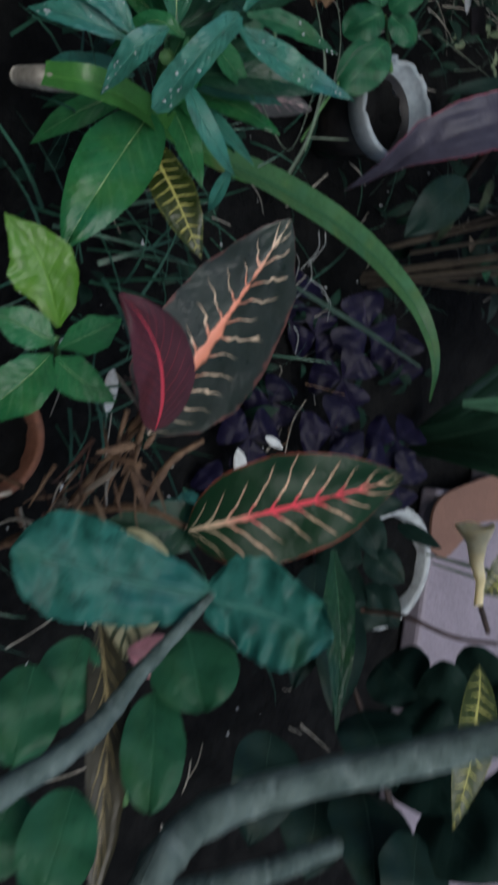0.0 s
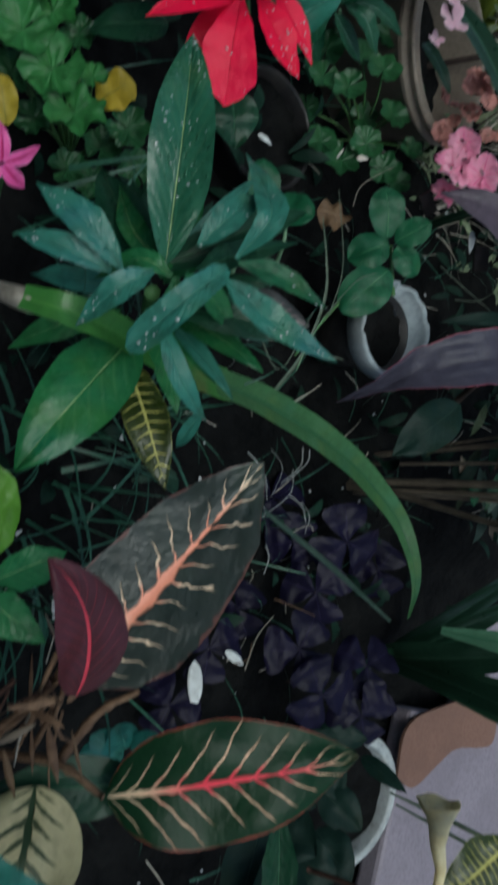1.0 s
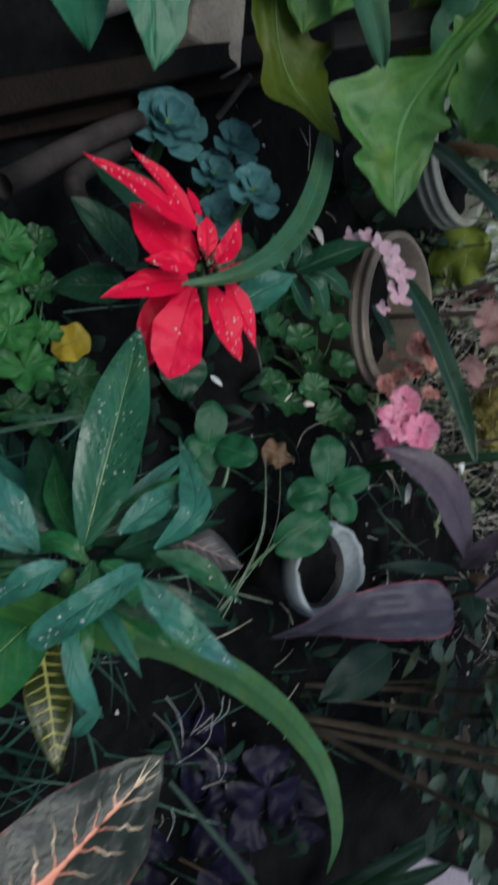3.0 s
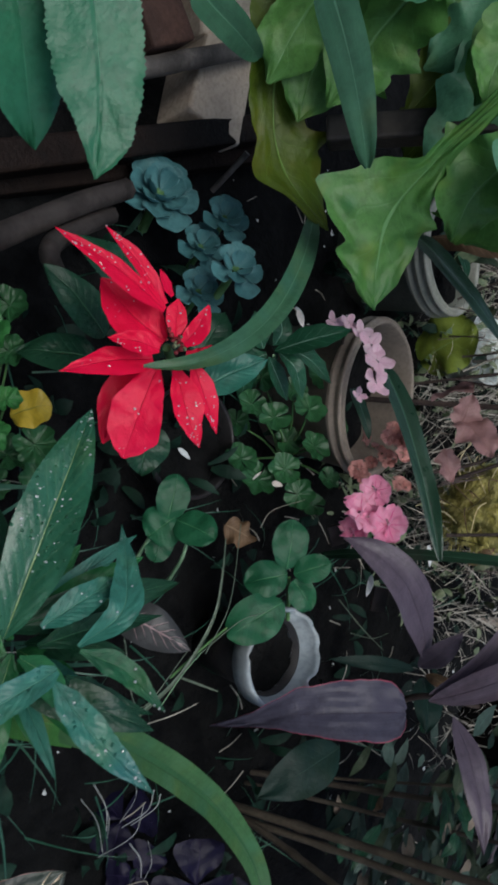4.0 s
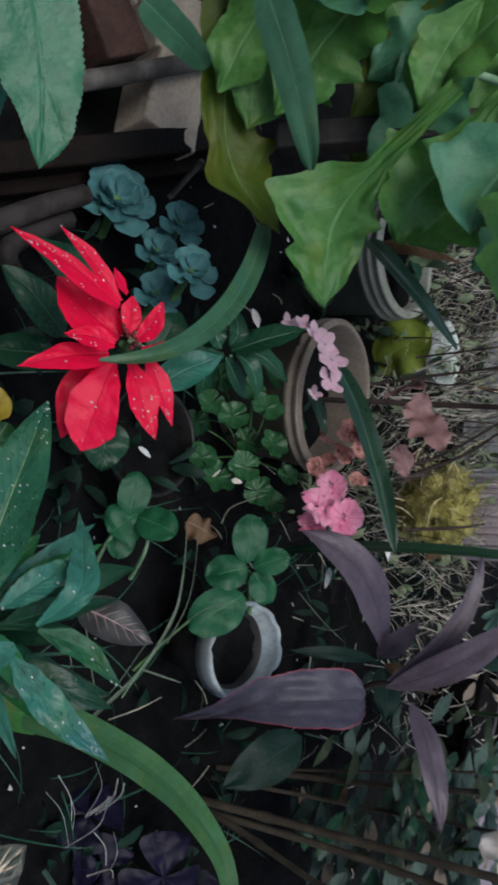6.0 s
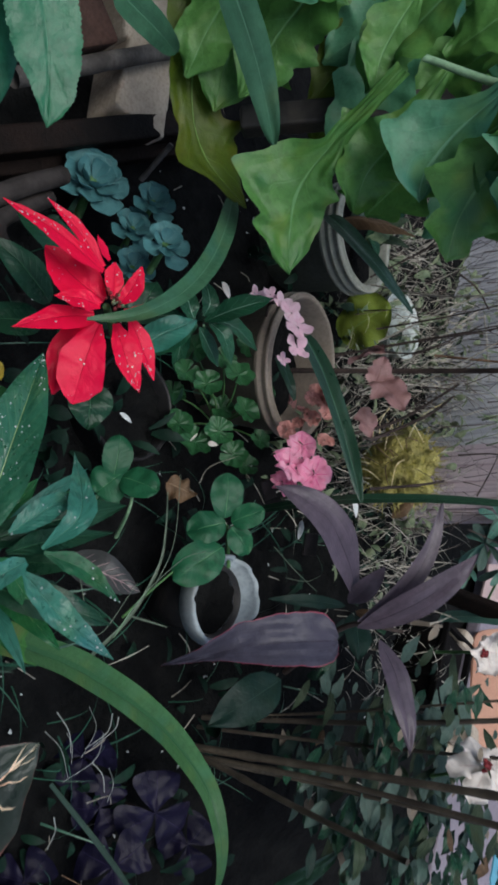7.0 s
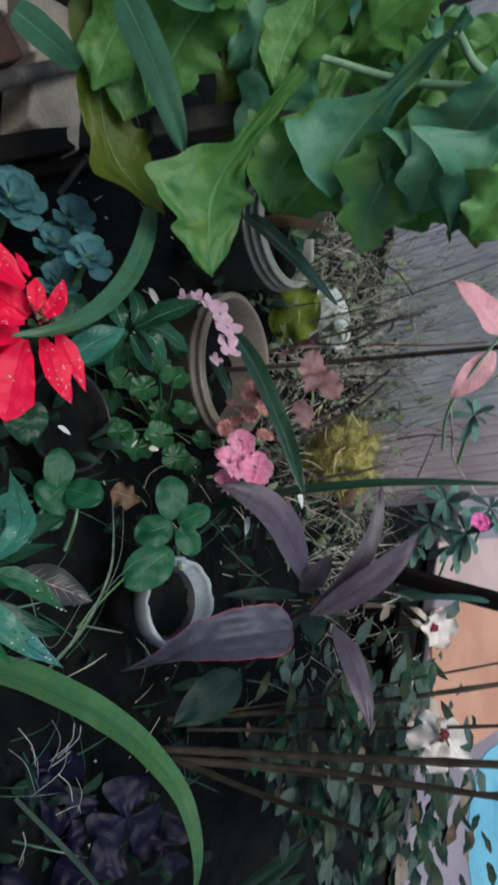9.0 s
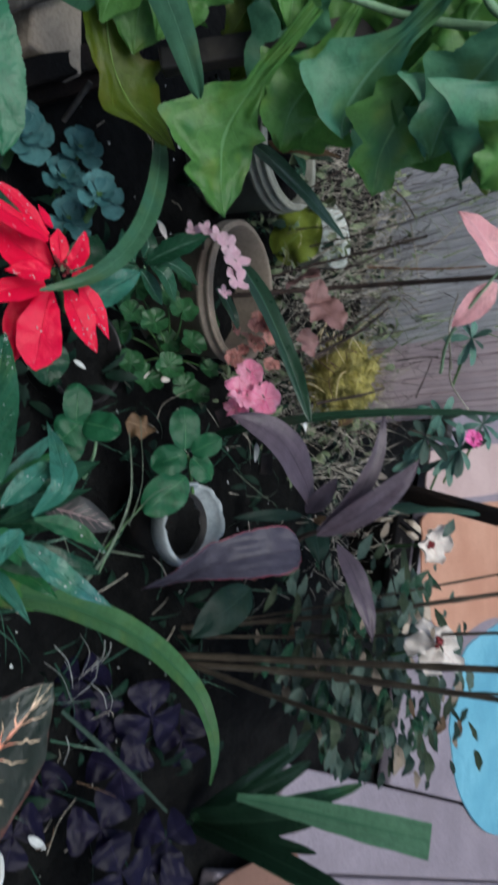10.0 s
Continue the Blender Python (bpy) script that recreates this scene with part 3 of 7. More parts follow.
def leaf(parent, base, tip, width, mat, shape="lance", arch=0.08, mid=None, up=(-0.05, -0.5, 0.8), roll=0, fold=0.18, wave=0.02, waves=2.2, tooth=0.0,
         teeth=0, lobe=0.0, lobes=0, curl=0.1, thick=0.0, nu=18, nv=8, name="leaf", label="", wet=0, calm=1.0):
    rng = random.Random(repr((base, tip, width)))
    rows = blade_grid(base, tip, width, shape, arch, mid, up, roll, fold, wave, waves, tooth, teeth, lobe, lobes, curl, nu, nv, rng, calm)
    verts, uvs, faces = [], [], []
    for u, row in rows:
        for j, p in enumerate(row):
            verts.append(p)
            uvs.append((u, j / nv))
    k = nv + 1
    for i in range(nu):
        for j in range(nv):
            faces.append((i * k + j, i * k + j + 1, (i + 1) * k + j + 1, (i + 1) * k + j))
    if thick:
        count = len(verts)
        up_v = Vector(up).normalized()
        for q in range(count):
            v = 2 * uvs[q][1] - 1
            verts.append(verts[q] - up_v * (thick * (1 - 0.9 * v * v) * (0.25 + math.sin(math.pi * min(1, uvs[q][0] + 0.1)) * 0.75)))
            uvs.append(uvs[q])
        for i in range(nu):
            for j in range(nv):
                faces.append((count + i * k + j, count + (i + 1) * k + j, count + (i + 1) * k + j + 1, count + i * k + j + 1))
        for i in range(nu):
            faces.append((i * k, (i + 1) * k, count + (i + 1) * k, count + i * k))
            faces.append((i * k + nv, count + i * k + nv, count + (i + 1) * k + nv, (i + 1) * k + nv))
        for j in range(nv):
            faces.append((nu * k + j, nu * k + j + 1, count + nu * k + j + 1, count + nu * k + j))
    ob = hang(name, mesh_of(name, verts, faces, mat, uvs), parent, base, label)
    if wet:
        water_drops(ob, rows, wet, repr(tip))
    return ob


def ribbon(parent, pts, widths, mat, up=(-0.05, -0.5, 0.8), fold=0.3, name="leaf", label="", steps=7, nv=6):
    """A long blade that follows a line of points, creased along its middle."""
    line = spline(pts, steps)
    o, up_v = line[0].copy(), Vector(up).normalized()
    verts, uvs, faces = [], [], []
    for i, c in enumerate(line):
        u = i / (len(line) - 1)
        x = u * (len(widths) - 1)
        k = min(int(x), len(widths) - 2)
        w = 0.5 * (widths[k] + (widths[k + 1] - widths[k]) * (x - k))
        t = (line[min(i + 1, len(line) - 1)] - line[max(i - 1, 0)]).normalized()
        s = t.cross(up_v).normalized()
        n = s.cross(t)
        for j in range(nv + 1):
            v = 2 * j / nv - 1
            verts.append(c + s * (v * w * (1 + 0.05 * noise.noise(Vector((u * 9, v, 2))))) + n * (fold * w * abs(v)) - o)
            uvs.append((u, j / nv))
    k = nv + 1
    for i in range(len(line) - 1):
        for j in range(nv):
            faces.append((i * k + j, i * k + j + 1, (i + 1) * k + j + 1, (i + 1) * k + j))
    return hang(name, mesh_of(name, verts, faces, mat, uvs), parent, o, label)


def shaped_leaf(parent, line, left, right, mat, up=(-0.05, -0.5, 0.8), fold=0.12, ruffle=0.1, waves=4.0, puff=0.05, curl=0.0, sweep=0.0, lobes=0, depth=0.3, tooth=0, rough=0.06, nu=56, nv=16,
                name="leaf", label="", wet=0):
    """A blade along a curved midrib, with an outline of its own on either side: left and right are (share of the length, half width)."""
    seed = Vector((line[0][0] * 91, line[-1][1] * 57, 3.0))
    mid = spline(line, max(3, nu // (len(line) - 1)))
    up_v, o, count = Vector(up).normalized(), mid[0].copy(), len(mid) - 1
    widest = max(q for _, q in left + right)
    rows, verts, uvs, faces = [], [], [], []
    for i, c in enumerate(mid):
        u = i / count
        t = (mid[min(i + 1, count)] - mid[max(i - 1, 0)]).normalized()
        s = t.cross(up_v).normalized()
        n = s.cross(t)
        row = []
        for j in range(nv + 1):
            v = 2 * j / nv - 1
            av = abs(v)
            half = knot(u, right if v > 0 else left) * (1 + rough * noise.noise(Vector((u * 26, 2 if v > 0 else -2, 1)) + seed))
            if lobes:
                x = lobes * u + (0.37 if v > 0 else 0.0) + 0.5 * noise.noise(Vector((u * 3, v > 0, 6)) + seed)
                half *= 1 + depth * min(1, 3 * u) * (0.45 - abs(2 * (x % 1) - 1) ** 1.3)
            if tooth:
                half *= 1 + 0.025 * math.sin(2 * math.pi * tooth * u)
            lift = fold * half * av - curl * half * v * v
            lift += ruffle * widest * av ** 1.5 * noise.noise(Vector((u * waves, 1.5 if v > 0 else -1.5, 4)) + seed)
            lift += puff * widest * noise.noise(Vector((u * 9, v * 3, 9)) + seed) * min(1, 5 * av)
            row.append(c + s * (v * half) + n * lift - t * (sweep * half * av) - o)
        rows.append((u, row))
    k = nv + 1
    for u, row in rows:
        for j, p in enumerate(row):
            verts.append(p)
            uvs.append((u, j / nv))
    for i in range(count):
        for j in range(nv):
            faces.append((i * k + j, i * k + j + 1, (i + 1) * k + j + 1, (i + 1) * k + j))
    ob = hang(name, mesh_of(name, verts, faces, mat, uvs), parent, o, label)
    if wet:
        water_drops(ob, rows, wet, repr(line))
    return ob


def water_drops(blade, rows, count, seed, size=(0.0004, 0.0013)):
    """Beads of water lying on a blade, their sky glint coloured in white, as one part of it."""
    rng = random.Random(seed)
    bm = bmesh.new()
    nu, nv = len(rows) - 1, len(rows[0][1]) - 1
    for _ in range(count):
        i, j = int(nu * rng.betavariate(2.2, 1.3)), rng.randint(1, nv - 2)
        i = min(i, nu - 1)
        p = rows[i][1][j].lerp(rows[i + 1][1][j + 1], rng.random())
        n = (rows[i + 1][1][j] - rows[i][1][j]).cross(rows[i][1][j + 1] - rows[i][1][j])
        n = (n if n.z > 0 else -n).normalized()
        r = rng.uniform(*size) * rng.uniform(0.6, 1)
        turn = Vector((0, 0, 1)).rotation_difference(n).to_matrix().to_4x4()
        bmesh.ops.create_icosphere(bm, subdivisions=1, radius=r, matrix=Matrix.Translation(p + n * r * 0.25) @ turn @ Matrix.Diagonal((1, rng.uniform(0.8, 1.5), 0.6, 1)))
    me = bpy.data.meshes.new("dew")
    bm.to_mesh(me)
    bm.free()
    me.materials.append(M["water"])
    me.polygons.foreach_set("use_smooth", [True] * len(me.polygons))
    ob = new("dew", me)
    ob.parent = blade
    return tagged(ob, "beads of rain water with the sky's glint coloured in white", kind="stuff")


def fan_leaf(parent, base, center, radius, mat, up=(-0.05, -0.5, 0.8), lobes=7, lobe=0.16, cup=0.2, name="leaf", label="", ang=None, ruffle=0.2):
    """A round, scalloped leaf on a stalk, notched where the stalk joins."""
    rng = random.Random(repr((base, center)))
    c, up_v = Vector(center), (Vector(up).normalized() + Vector((rng.uniform(-0.25, 0.25), rng.uniform(-0.25, 0.25), 0))).normalized()
    x = up_v.orthogonal().normalized()
    x = Matrix.Rotation(rng.uniform(0, 6.28) if ang is None else ang, 3, up_v) @ x
    y = up_v.cross(x)
    verts, uvs, faces, na, nr = [], [], [], 54, 6
    for i in range(na + 1):
        a = i / na
        th = 0.1 + a * (2 * math.pi - 0.2)
        edge = radius * (1 - lobe * abs(math.cos(math.pi * lobes * a)) ** 3) * (1 + 0.04 * math.sin(40 * a)) * rng.uniform(0.97, 1.03)
        for j in range(nr + 1):
            r = edge * max(j / nr, 0.03)
            q = j / nr
            p = c + x * (r * math.cos(th)) + y * (r * math.sin(th)) + up_v * (cup * radius * q * q + 0.045 * radius * q * math.sin(2 * math.pi * lobes * a) + ruffle * radius * q * noise.noise(Vector((3 * math.cos(th), 3 * math.sin(th), q * 2)) + c * 50))
            verts.append(p - c)
            uvs.append((a * 0.999, 0.5 + 0.5 * q))
    for i in range(na):
        for j in range(nr):
            k = nr + 1
            faces.append((i * k + j, (i + 1) * k + j, (i + 1) * k + j + 1, i * k + j + 1))
    ob = hang(name, mesh_of(name, verts, faces, mat, uvs), parent, center, label)
    if base is not None:
        tube(parent, "leaf_stalk", [base, (Vector(base) + c) * 0.5 + Vector((0, 0, 0.01)), c - up_v * 0.002], [0.0018, 0.0012], M["stem_green"], sides=5, steps=4)
    return ob


def spline(pts, steps):
    pts = [Vector(p) for p in pts]
    if len(pts) == 2:
        return [pts[0].lerp(pts[1], i / steps) for i in range(steps + 1)]
    ext = [2 * pts[0] - pts[1]] + pts + [2 * pts[-1] - pts[-2]]
    out = []
    for i in range(1, len(ext) - 2):
        p0, p1, p2, p3 = ext[i - 1:i + 3]
        for k in range(steps):
            t = k / steps
            out.append(0.5 * (2 * p1 + (p2 - p0) * t + (2 * p0 - 5 * p1 + 4 * p2 - p3) * t * t + (3 * p1 - p0 - 3 * p2 + p3) * t ** 3))
    return out + [pts[-1]]


def tube_data(pts, radii, sides, steps, knots=0, rough=0.0, seed=1):
    rng = random.Random(seed)
    line = spline(pts, steps)
    verts, faces, uvs = [], [], []
    ref = Vector((0.31, 0.2, 0.93))
    for i, p in enumerate(line):
        u = i / (len(line) - 1)
        x = u * (len(radii) - 1)
        k = min(int(x), len(radii) - 2)
        r = radii[k] + (radii[k + 1] - radii[k]) * (x - k)
        if knots:
            r *= 1 + 0.35 * max(0, 1 - 14 * abs(((u * knots) % 1) - 0.5))
        t = (line[min(i + 1, len(line) - 1)] - line[max(i - 1, 0)]).normalized()
        s = t.cross(ref).normalized()
        n = s.cross(t)
        for j in range(sides):
            a = 2 * math.pi * j / sides
            rr = r * (1 + rough * rng.uniform(-1, 1))
            verts.append(p + (s * math.cos(a) + n * math.sin(a)) * rr)
            uvs.append((u, j / sides))
    for i in range(len(line) - 1):
        for j in range(sides):
            j2 = (j + 1) % sides
            faces.append((i * sides + j, i * sides + j2, (i + 1) * sides + j2, (i + 1) * sides + j))
    faces.append(tuple(range(sides)))
    faces.append(tuple(len(verts) - 1 - j for j in range(sides)))
    return verts, faces, uvs


def tube(parent, name, pts, radii, mat, sides=8, steps=8, knots=0, rough=0.0, label=""):
    verts, faces, uvs = tube_data(pts, radii, sides, steps, knots, rough)
    o = Vector(pts[0])
    return hang(name, mesh_of(name, [v - o for v in verts], faces, mat, uvs), parent, o, label)


def lathe(parent, name, at, profile, mat, axis=(0, 0, 1), sides=48, closed=False, label=""):
    """Turns a profile of (radius, height) about an axis through at."""
    q = Vector((0, 0, 1)).rotation_difference(Vector(axis).normalized())
    verts, faces = [], []
    for r, h in profile:
        for j in range(sides):
            a = 2 * math.pi * j / sides
            verts.append(q @ Vector((r * math.cos(a), r * math.sin(a), h)))
    m = len(profile)
    for i in range(m - 1):
        for j in range(sides):
            j2 = (j + 1) % sides
            faces.append((i * sides + j, i * sides + j2, (i + 1) * sides + j2, (i + 1) * sides + j))
    if closed:
        faces.append(tuple(reversed(range(sides))))
        faces.append(tuple((m - 1) * sides + j for j in range(sides)))
    return hang(name, mesh_of(name, verts, faces, mat), parent, at, label)


def box(parent, name, at, size, mat, turn=None, bevel=0.004, label="", warp=0.0):
    """A beam or slab: bevelled, cut along its length and slightly uneven. at is its centre."""
    bm = bmesh.new()
    bmesh.ops.create_cube(bm, size=1)
    bmesh.ops.scale(bm, vec=size, verts=bm.verts)
    if warp:
        bmesh.ops.subdivide_edges(bm, edges=bm.edges[:], cuts=4, use_grid_fill=True)
        for v in bm.verts:
            v.co += noise.noise_vector(v.co * 9 + Vector(at)) * warp
    bmesh.ops.bevel(bm, geom=[e for e in bm.edges if len(e.link_faces) == 2 and e.calc_face_angle() > 1.0], offset=bevel, segments=2, affect="EDGES", profile=0.5)
    if turn is not None:
        bmesh.ops.transform(bm, matrix=turn, verts=bm.verts)
    me = bpy.data.meshes.new(name)
    bm.to_mesh(me)
    bm.free()
    me.materials.append(mat)
    return hang(name, me, parent, at, label)


def along(a, b, up=(0, 0, 1)):
    """Turns a box's x axis into the way from a to b."""
    x = (Vector(b) - Vector(a)).normalized()
    y = Vector(up).cross(x).normalized()
    z = x.cross(y)
    return Matrix((x, y, z)).transposed().to_4x4()


def beam(parent, name, a, b, height, depth, mat, label="", warp=0.003, up=(0, 0, 1)):
    a, b = Vector(a), Vector(b)
    return box(parent, name, (a + b) * 0.5, ((b - a).length, depth, height), mat, along(a, b, up), label=label, warp=warp)


def single(ob, label, category, group="", kind=""):
    return tagged(ob, label, category, group, kind)


# ---- ground, floor, fence ----
def ground_sheet():
    """One soil sheet to the horizon, finely uneven near the bed."""
    xs = [-60, -20, -8, -4] + [-2.4 + 0.05 * i for i in range(75)] + [3, 8, 20, 60]
    ys = [-60, -20, -6, -2] + [-0.9 + 0.05 * i for i in range(70)] + [4, 8, 20, 60]
    verts = []
    for y in ys:
        for x in xs:
            near = -2.4 <= x <= 1.3 and -0.9 <= y <= 2.6
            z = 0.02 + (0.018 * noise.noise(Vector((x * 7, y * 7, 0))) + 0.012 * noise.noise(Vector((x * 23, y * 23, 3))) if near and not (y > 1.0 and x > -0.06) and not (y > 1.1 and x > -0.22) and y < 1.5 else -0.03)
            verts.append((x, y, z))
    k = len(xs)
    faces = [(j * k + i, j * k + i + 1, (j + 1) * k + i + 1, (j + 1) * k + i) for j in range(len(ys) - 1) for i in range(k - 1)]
    return single(hang("ground", mesh_of("ground", verts, faces, M["soil"]), None, (0, 0, 0)), "wet dark garden soil, darkened further for plant shade, with crumbs and litter", "ground", kind="structure")


ground_sheet()
floor_ob = box(None, "floor", (2.035, 3.62, 0.015), (4.0, 4.9, 0.04), M["lilac"], bevel=0.008)
single(floor_ob, "lilac painted concrete floor beside the plant bed", "floor", kind="structure")
floor_back = box(None, "floor_back", (-0.815, 3.98, 0.02), (1.3, 4.4, 0.04), M["lilac"], bevel=0.008)
single(floor_back, "lilac painted concrete floor behind the bed", "floor", kind="structure")


floor_side = box(None, "floor_side", (-0.064, 3.7, 0.012), (0.19, 4.74, 0.04), M["lilac"], bevel=0.006)
single(floor_side, "lilac painted concrete strip beside the bed", "floor", kind="structure")


def floor_paint(name, pts, mat, label):
    """A painted field on the floor with a rounded outline."""
    line = spline([(*p, 0) for p in pts] + [(*pts[0], 0)], 8)[:-1]
    n = len(line)
    verts = [Vector((p.x, p.y, 0.044)) for p in line] + [Vector((p.x, p.y, 0.039)) for p in line]
    faces = [tuple(range(n))] + [(i, n + i, n + (i + 1) % n, (i + 1) % n) for i in range(n)]
    return single(hang(name, mesh_of(name, verts, faces, mat, smooth=False), None, (0, 0, 0)), label, "paint", kind="structure")


floor_paint("brown_band", [(p[0], p[1]) for p in ((0.139, 1.155, 0.040), (0.065, 1.153, 0.040), (0.027, 1.220, 0.040), (-0.008, 1.393, 0.040), (0.070, 1.430, 0.040), (0.086, 1.315, 0.040), (0.112, 1.268, 0.040), (0.153, 1.206, 0.040))], M["brown_paint"], "brown painted band on the lilac floor")
floor_paint("orange_field", [(p[0], p[1]) for p in ((-0.766, 1.771, 0.040), (-0.876, 1.834, 0.040), (-1.180, 2.636, 0.040), (-0.852, 2.851, 0.040), (-0.709, 2.337, 0.040), (-0.577, 2.045, 0.040), (-0.616, 1.836, 0.040))], M["orange"], "orange painted field on the floor")
floor_paint("pale_field", [(p[0], p[1]) for p in ((-1.019, 1.751, 0.040), (-1.309, 2.349, 0.040), (-1.222, 2.495, 0.040), (-0.914, 1.823, 0.040))], M["pale_paint"], "pale painted field on the floor")
floor_paint("blue_field", [(p[0], p[1]) for p in ((-0.342, 2.088, 0.050), (-0.497, 2.106, 0.050), (-0.622, 2.232, 0.050), (-0.764, 2.701, 0.050), (-0.191, 2.966, 0.050), (-0.097, 2.522, 0.050), (-0.181, 2.218, 0.050))], M["blue_paint"], "sky blue painted field on the floor")

# grey plank fence behind the bed
fence = thing("fence", (-1.7, 1.32, 0.0), "grey weathered fence of narrow vertical boards", "fence", kind="structure")
slats = {}
for i in range(136):
    x = -2.75 + i * 0.0137
    tone = "fence" if x < -1.08 else "fence_pink"
    if tone not in slats:
        slats[tone] = box(fence, "slat", (x, 1.32, 0.52), (0.0131, 0.012, 1.02), M[tone], bevel=0.0016)
        continue
    slat = new("slat", slats[tone].data)
    slat.parent = fence
    slat.location = (x + 1.7, 0.003 * math.sin(i * 2.3), 0.52 + 0.012 * math.sin(i * 5.1))
beam(fence, "rail", (-2.8, 1.35, 0.25), (-0.86, 1.35, 0.25), 0.05, 0.03, M["wood_grey"])
beam(fence, "rail", (-2.8, 1.35, 0.8), (-0.86, 1.35, 0.8), 0.05, 0.03, M["wood_grey"])

# wall that closes the place behind the floor
wall_far = box(None, "wall_far", (1.0, 6.1, 1.0), (9.0, 0.1, 2.0), M["orange"], bevel=0.01)
single(wall_far, "orange painted wall beyond the floor", "wall", kind="structure")


# added out of view: cuts the sky light and darkens leaf reflections
wall_behind = box(None, "wall_behind", (-0.5, -1.35, 1.3), (9.0, 0.1, 2.6), M["plaster"], bevel=0.01)
single(wall_behind, "unseen plain grey plaster wall added to block sky light", "wall", kind="structure")

# ---- pots ----
def pot(name, rim, r, h, mat, axis=(0, 0, 1), taper=0.72, lip=0.012, lip_h=0.025, ribs=0, soil=0.03, label="", collar=None):
    """A round pot hung from its rim centre: wall with lip and inside, and soil in it."""
    ax = Vector(axis).normalized()
    ob = thing(name, Vector(rim) - ax * h, label, "plant pot", "garden pots")
    base = Vector(rim) - ax * h
    rb = r * taper
    prof = [(rb * 0.3, 0.0), (rb, 0.0), (rb + 0.003, 0.004), (r - lip * 0.6, h - lip_h), (r, h - lip_h + 0.003)]
    for i in range(ribs):
        z0 = h - lip_h + (i + 0.2) * lip_h / ribs
        prof += [(r + 0.0, z0), (r + 0.004, z0 + lip_h / ribs * 0.3), (r + 0.004, z0 + lip_h / ribs * 0.5), (r, z0 + lip_h / ribs * 0.7)]
    prof += [(r, h - 0.002), (r - 0.002, h), (r - lip + 0.002, h), (r - lip, h - 0.003), (r - lip - 0.003, h - lip_h), (rb - 0.004, 0.01)]
    lathe(ob, "body", base, prof, mat, ax)
    rs = r - lip - 0.002
    rng = random.Random(repr(rim))
    verts, faces = [Vector((0, 0, 0.008))], []
    q = Vector((0, 0, 1)).rotation_difference(ax)
    for k in range(1, 7):
        for j in range(36):
            a = 2 * math.pi * j / 36
            verts.append(Vector((rs * k / 6 * math.cos(a), rs * k / 6 * math.sin(a), rng.uniform(-0.004, 0.006))))
    for j in range(36):
        faces.append((0, 1 + j, 1 + (j + 1) % 36))
        for k in range(5):
            faces.append((1 + k * 36 + j, 1 + (k + 1) * 36 + j, 1 + (k + 1) * 36 + (j + 1) % 36, 1 + k * 36 + (j + 1) % 36))
    hang("soil", mesh_of("soil", [q @ v for v in verts], faces, M["soil"]), ob, Vector(rim) - ax * soil, "dark wet potting soil, darkened further for shade")
    return ob


def collared_pot(rim, r, axis, label):
    """A small pot with a wide pale collar, chipped along its edge; shade makes up the black lower wall."""
    ax = Vector(axis).normalized()
    ob = thing("flower_pot", Vector(rim) - ax * 0.14, label, "plant pot", "garden pots")
    # black here stands for the shade that hides the lower wall
    lathe(ob, "body", Vector(rim) - ax * 0.14, [(0.02, 0.0), (r * 0.62, 0.0), (r * 0.8, 0.112), (r * 0.76, 0.112), (r * 0.6, 0.01)], M["black_plastic"], ax, label="lower wall made black in place of shade")
    rng = random.Random(3)
    prof = [(r * 0.86, -0.036), (r * 0.98, -0.030), (r, -0.004), (r - 0.002, 0.0), (r - 0.005, 0.0), (r * 0.9, -0.006), (r * 0.88, -0.014), (r * 0.85, -0.016), (r * 0.74, -0.042), (r * 0.72, -0.042), (r * 0.84, -0.03)]
    collar = lathe(ob, "collar", rim, prof, M["white_plastic"], ax, sides=64, label="pale worn plastic collar with a chipped edge")
    for v in collar.data.vertices:
        chip = max(0.0, noise.noise(v.co * 42 + Vector((7, 1, 2))) - 0.12)
        v.co -= ax * (0.03 * chip * max(0.0, 1 + v.co.dot(ax) / 0.02))
    verts, faces, q = [Vector((0, 0, 0.004))], [], Vector((0, 0, 1)).rotation_difference(ax)
    for k in range(1, 6):
        verts += [Vector((r * 0.76 * k / 5 * math.cos(a * 0.19635), r * 0.76 * k / 5 * math.sin(a * 0.19635), rng.uniform(-0.004, 0.006))) for a in range(32)]
    for j in range(32):
        faces.append((0, 1 + j, 1 + (j + 1) % 32))
        faces += [(1 + k * 32 + j, 33 + k * 32 + j, 33 + k * 32 + (j + 1) % 32, 1 + k * 32 + (j + 1) % 32) for k in range(4)]
    hang("soil", mesh_of("soil", [q @ v for v in verts], faces, M["soil"]), ob, Vector(rim) - ax * 0.04, "dark wet potting soil, darkened further for shade")


collared_pot((-0.450, 0.768, 0.161), 0.064, (0.04, -0.07, 0.98), "small pot with a chipped white collar and dark soil")
pot("flower_pot", (-0.839, 0.739, 0.170), 0.112, 0.2, M["tan_plastic"], axis=(0.03, 0.22, 1), taper=0.8, lip=0.007, lip_h=0.03, ribs=2, soil=0.07, label="taupe plastic pot with ribbed rim and withered flowers")
pot("flower_pot", (-1.138, 0.750, 0.189), 0.095, 0.2, M["grey_plastic"], axis=(0.0, 0.1, 1), taper=0.75, lip=0.01, lip_h=0.045, ribs=3, soil=0.03, label="grey plastic pot with ribbed rim under the lobed leaves")
pot("flower_pot", (0.158, 0.961, 0.106), 0.092, 0.13, M["dirty_plastic"], axis=(0.05, -0.1, 1), taper=0.75, lip=0.012, lip_h=0.03, ribs=2, soil=0.02, label="white plastic pot with dirty rim and sparse weeds")
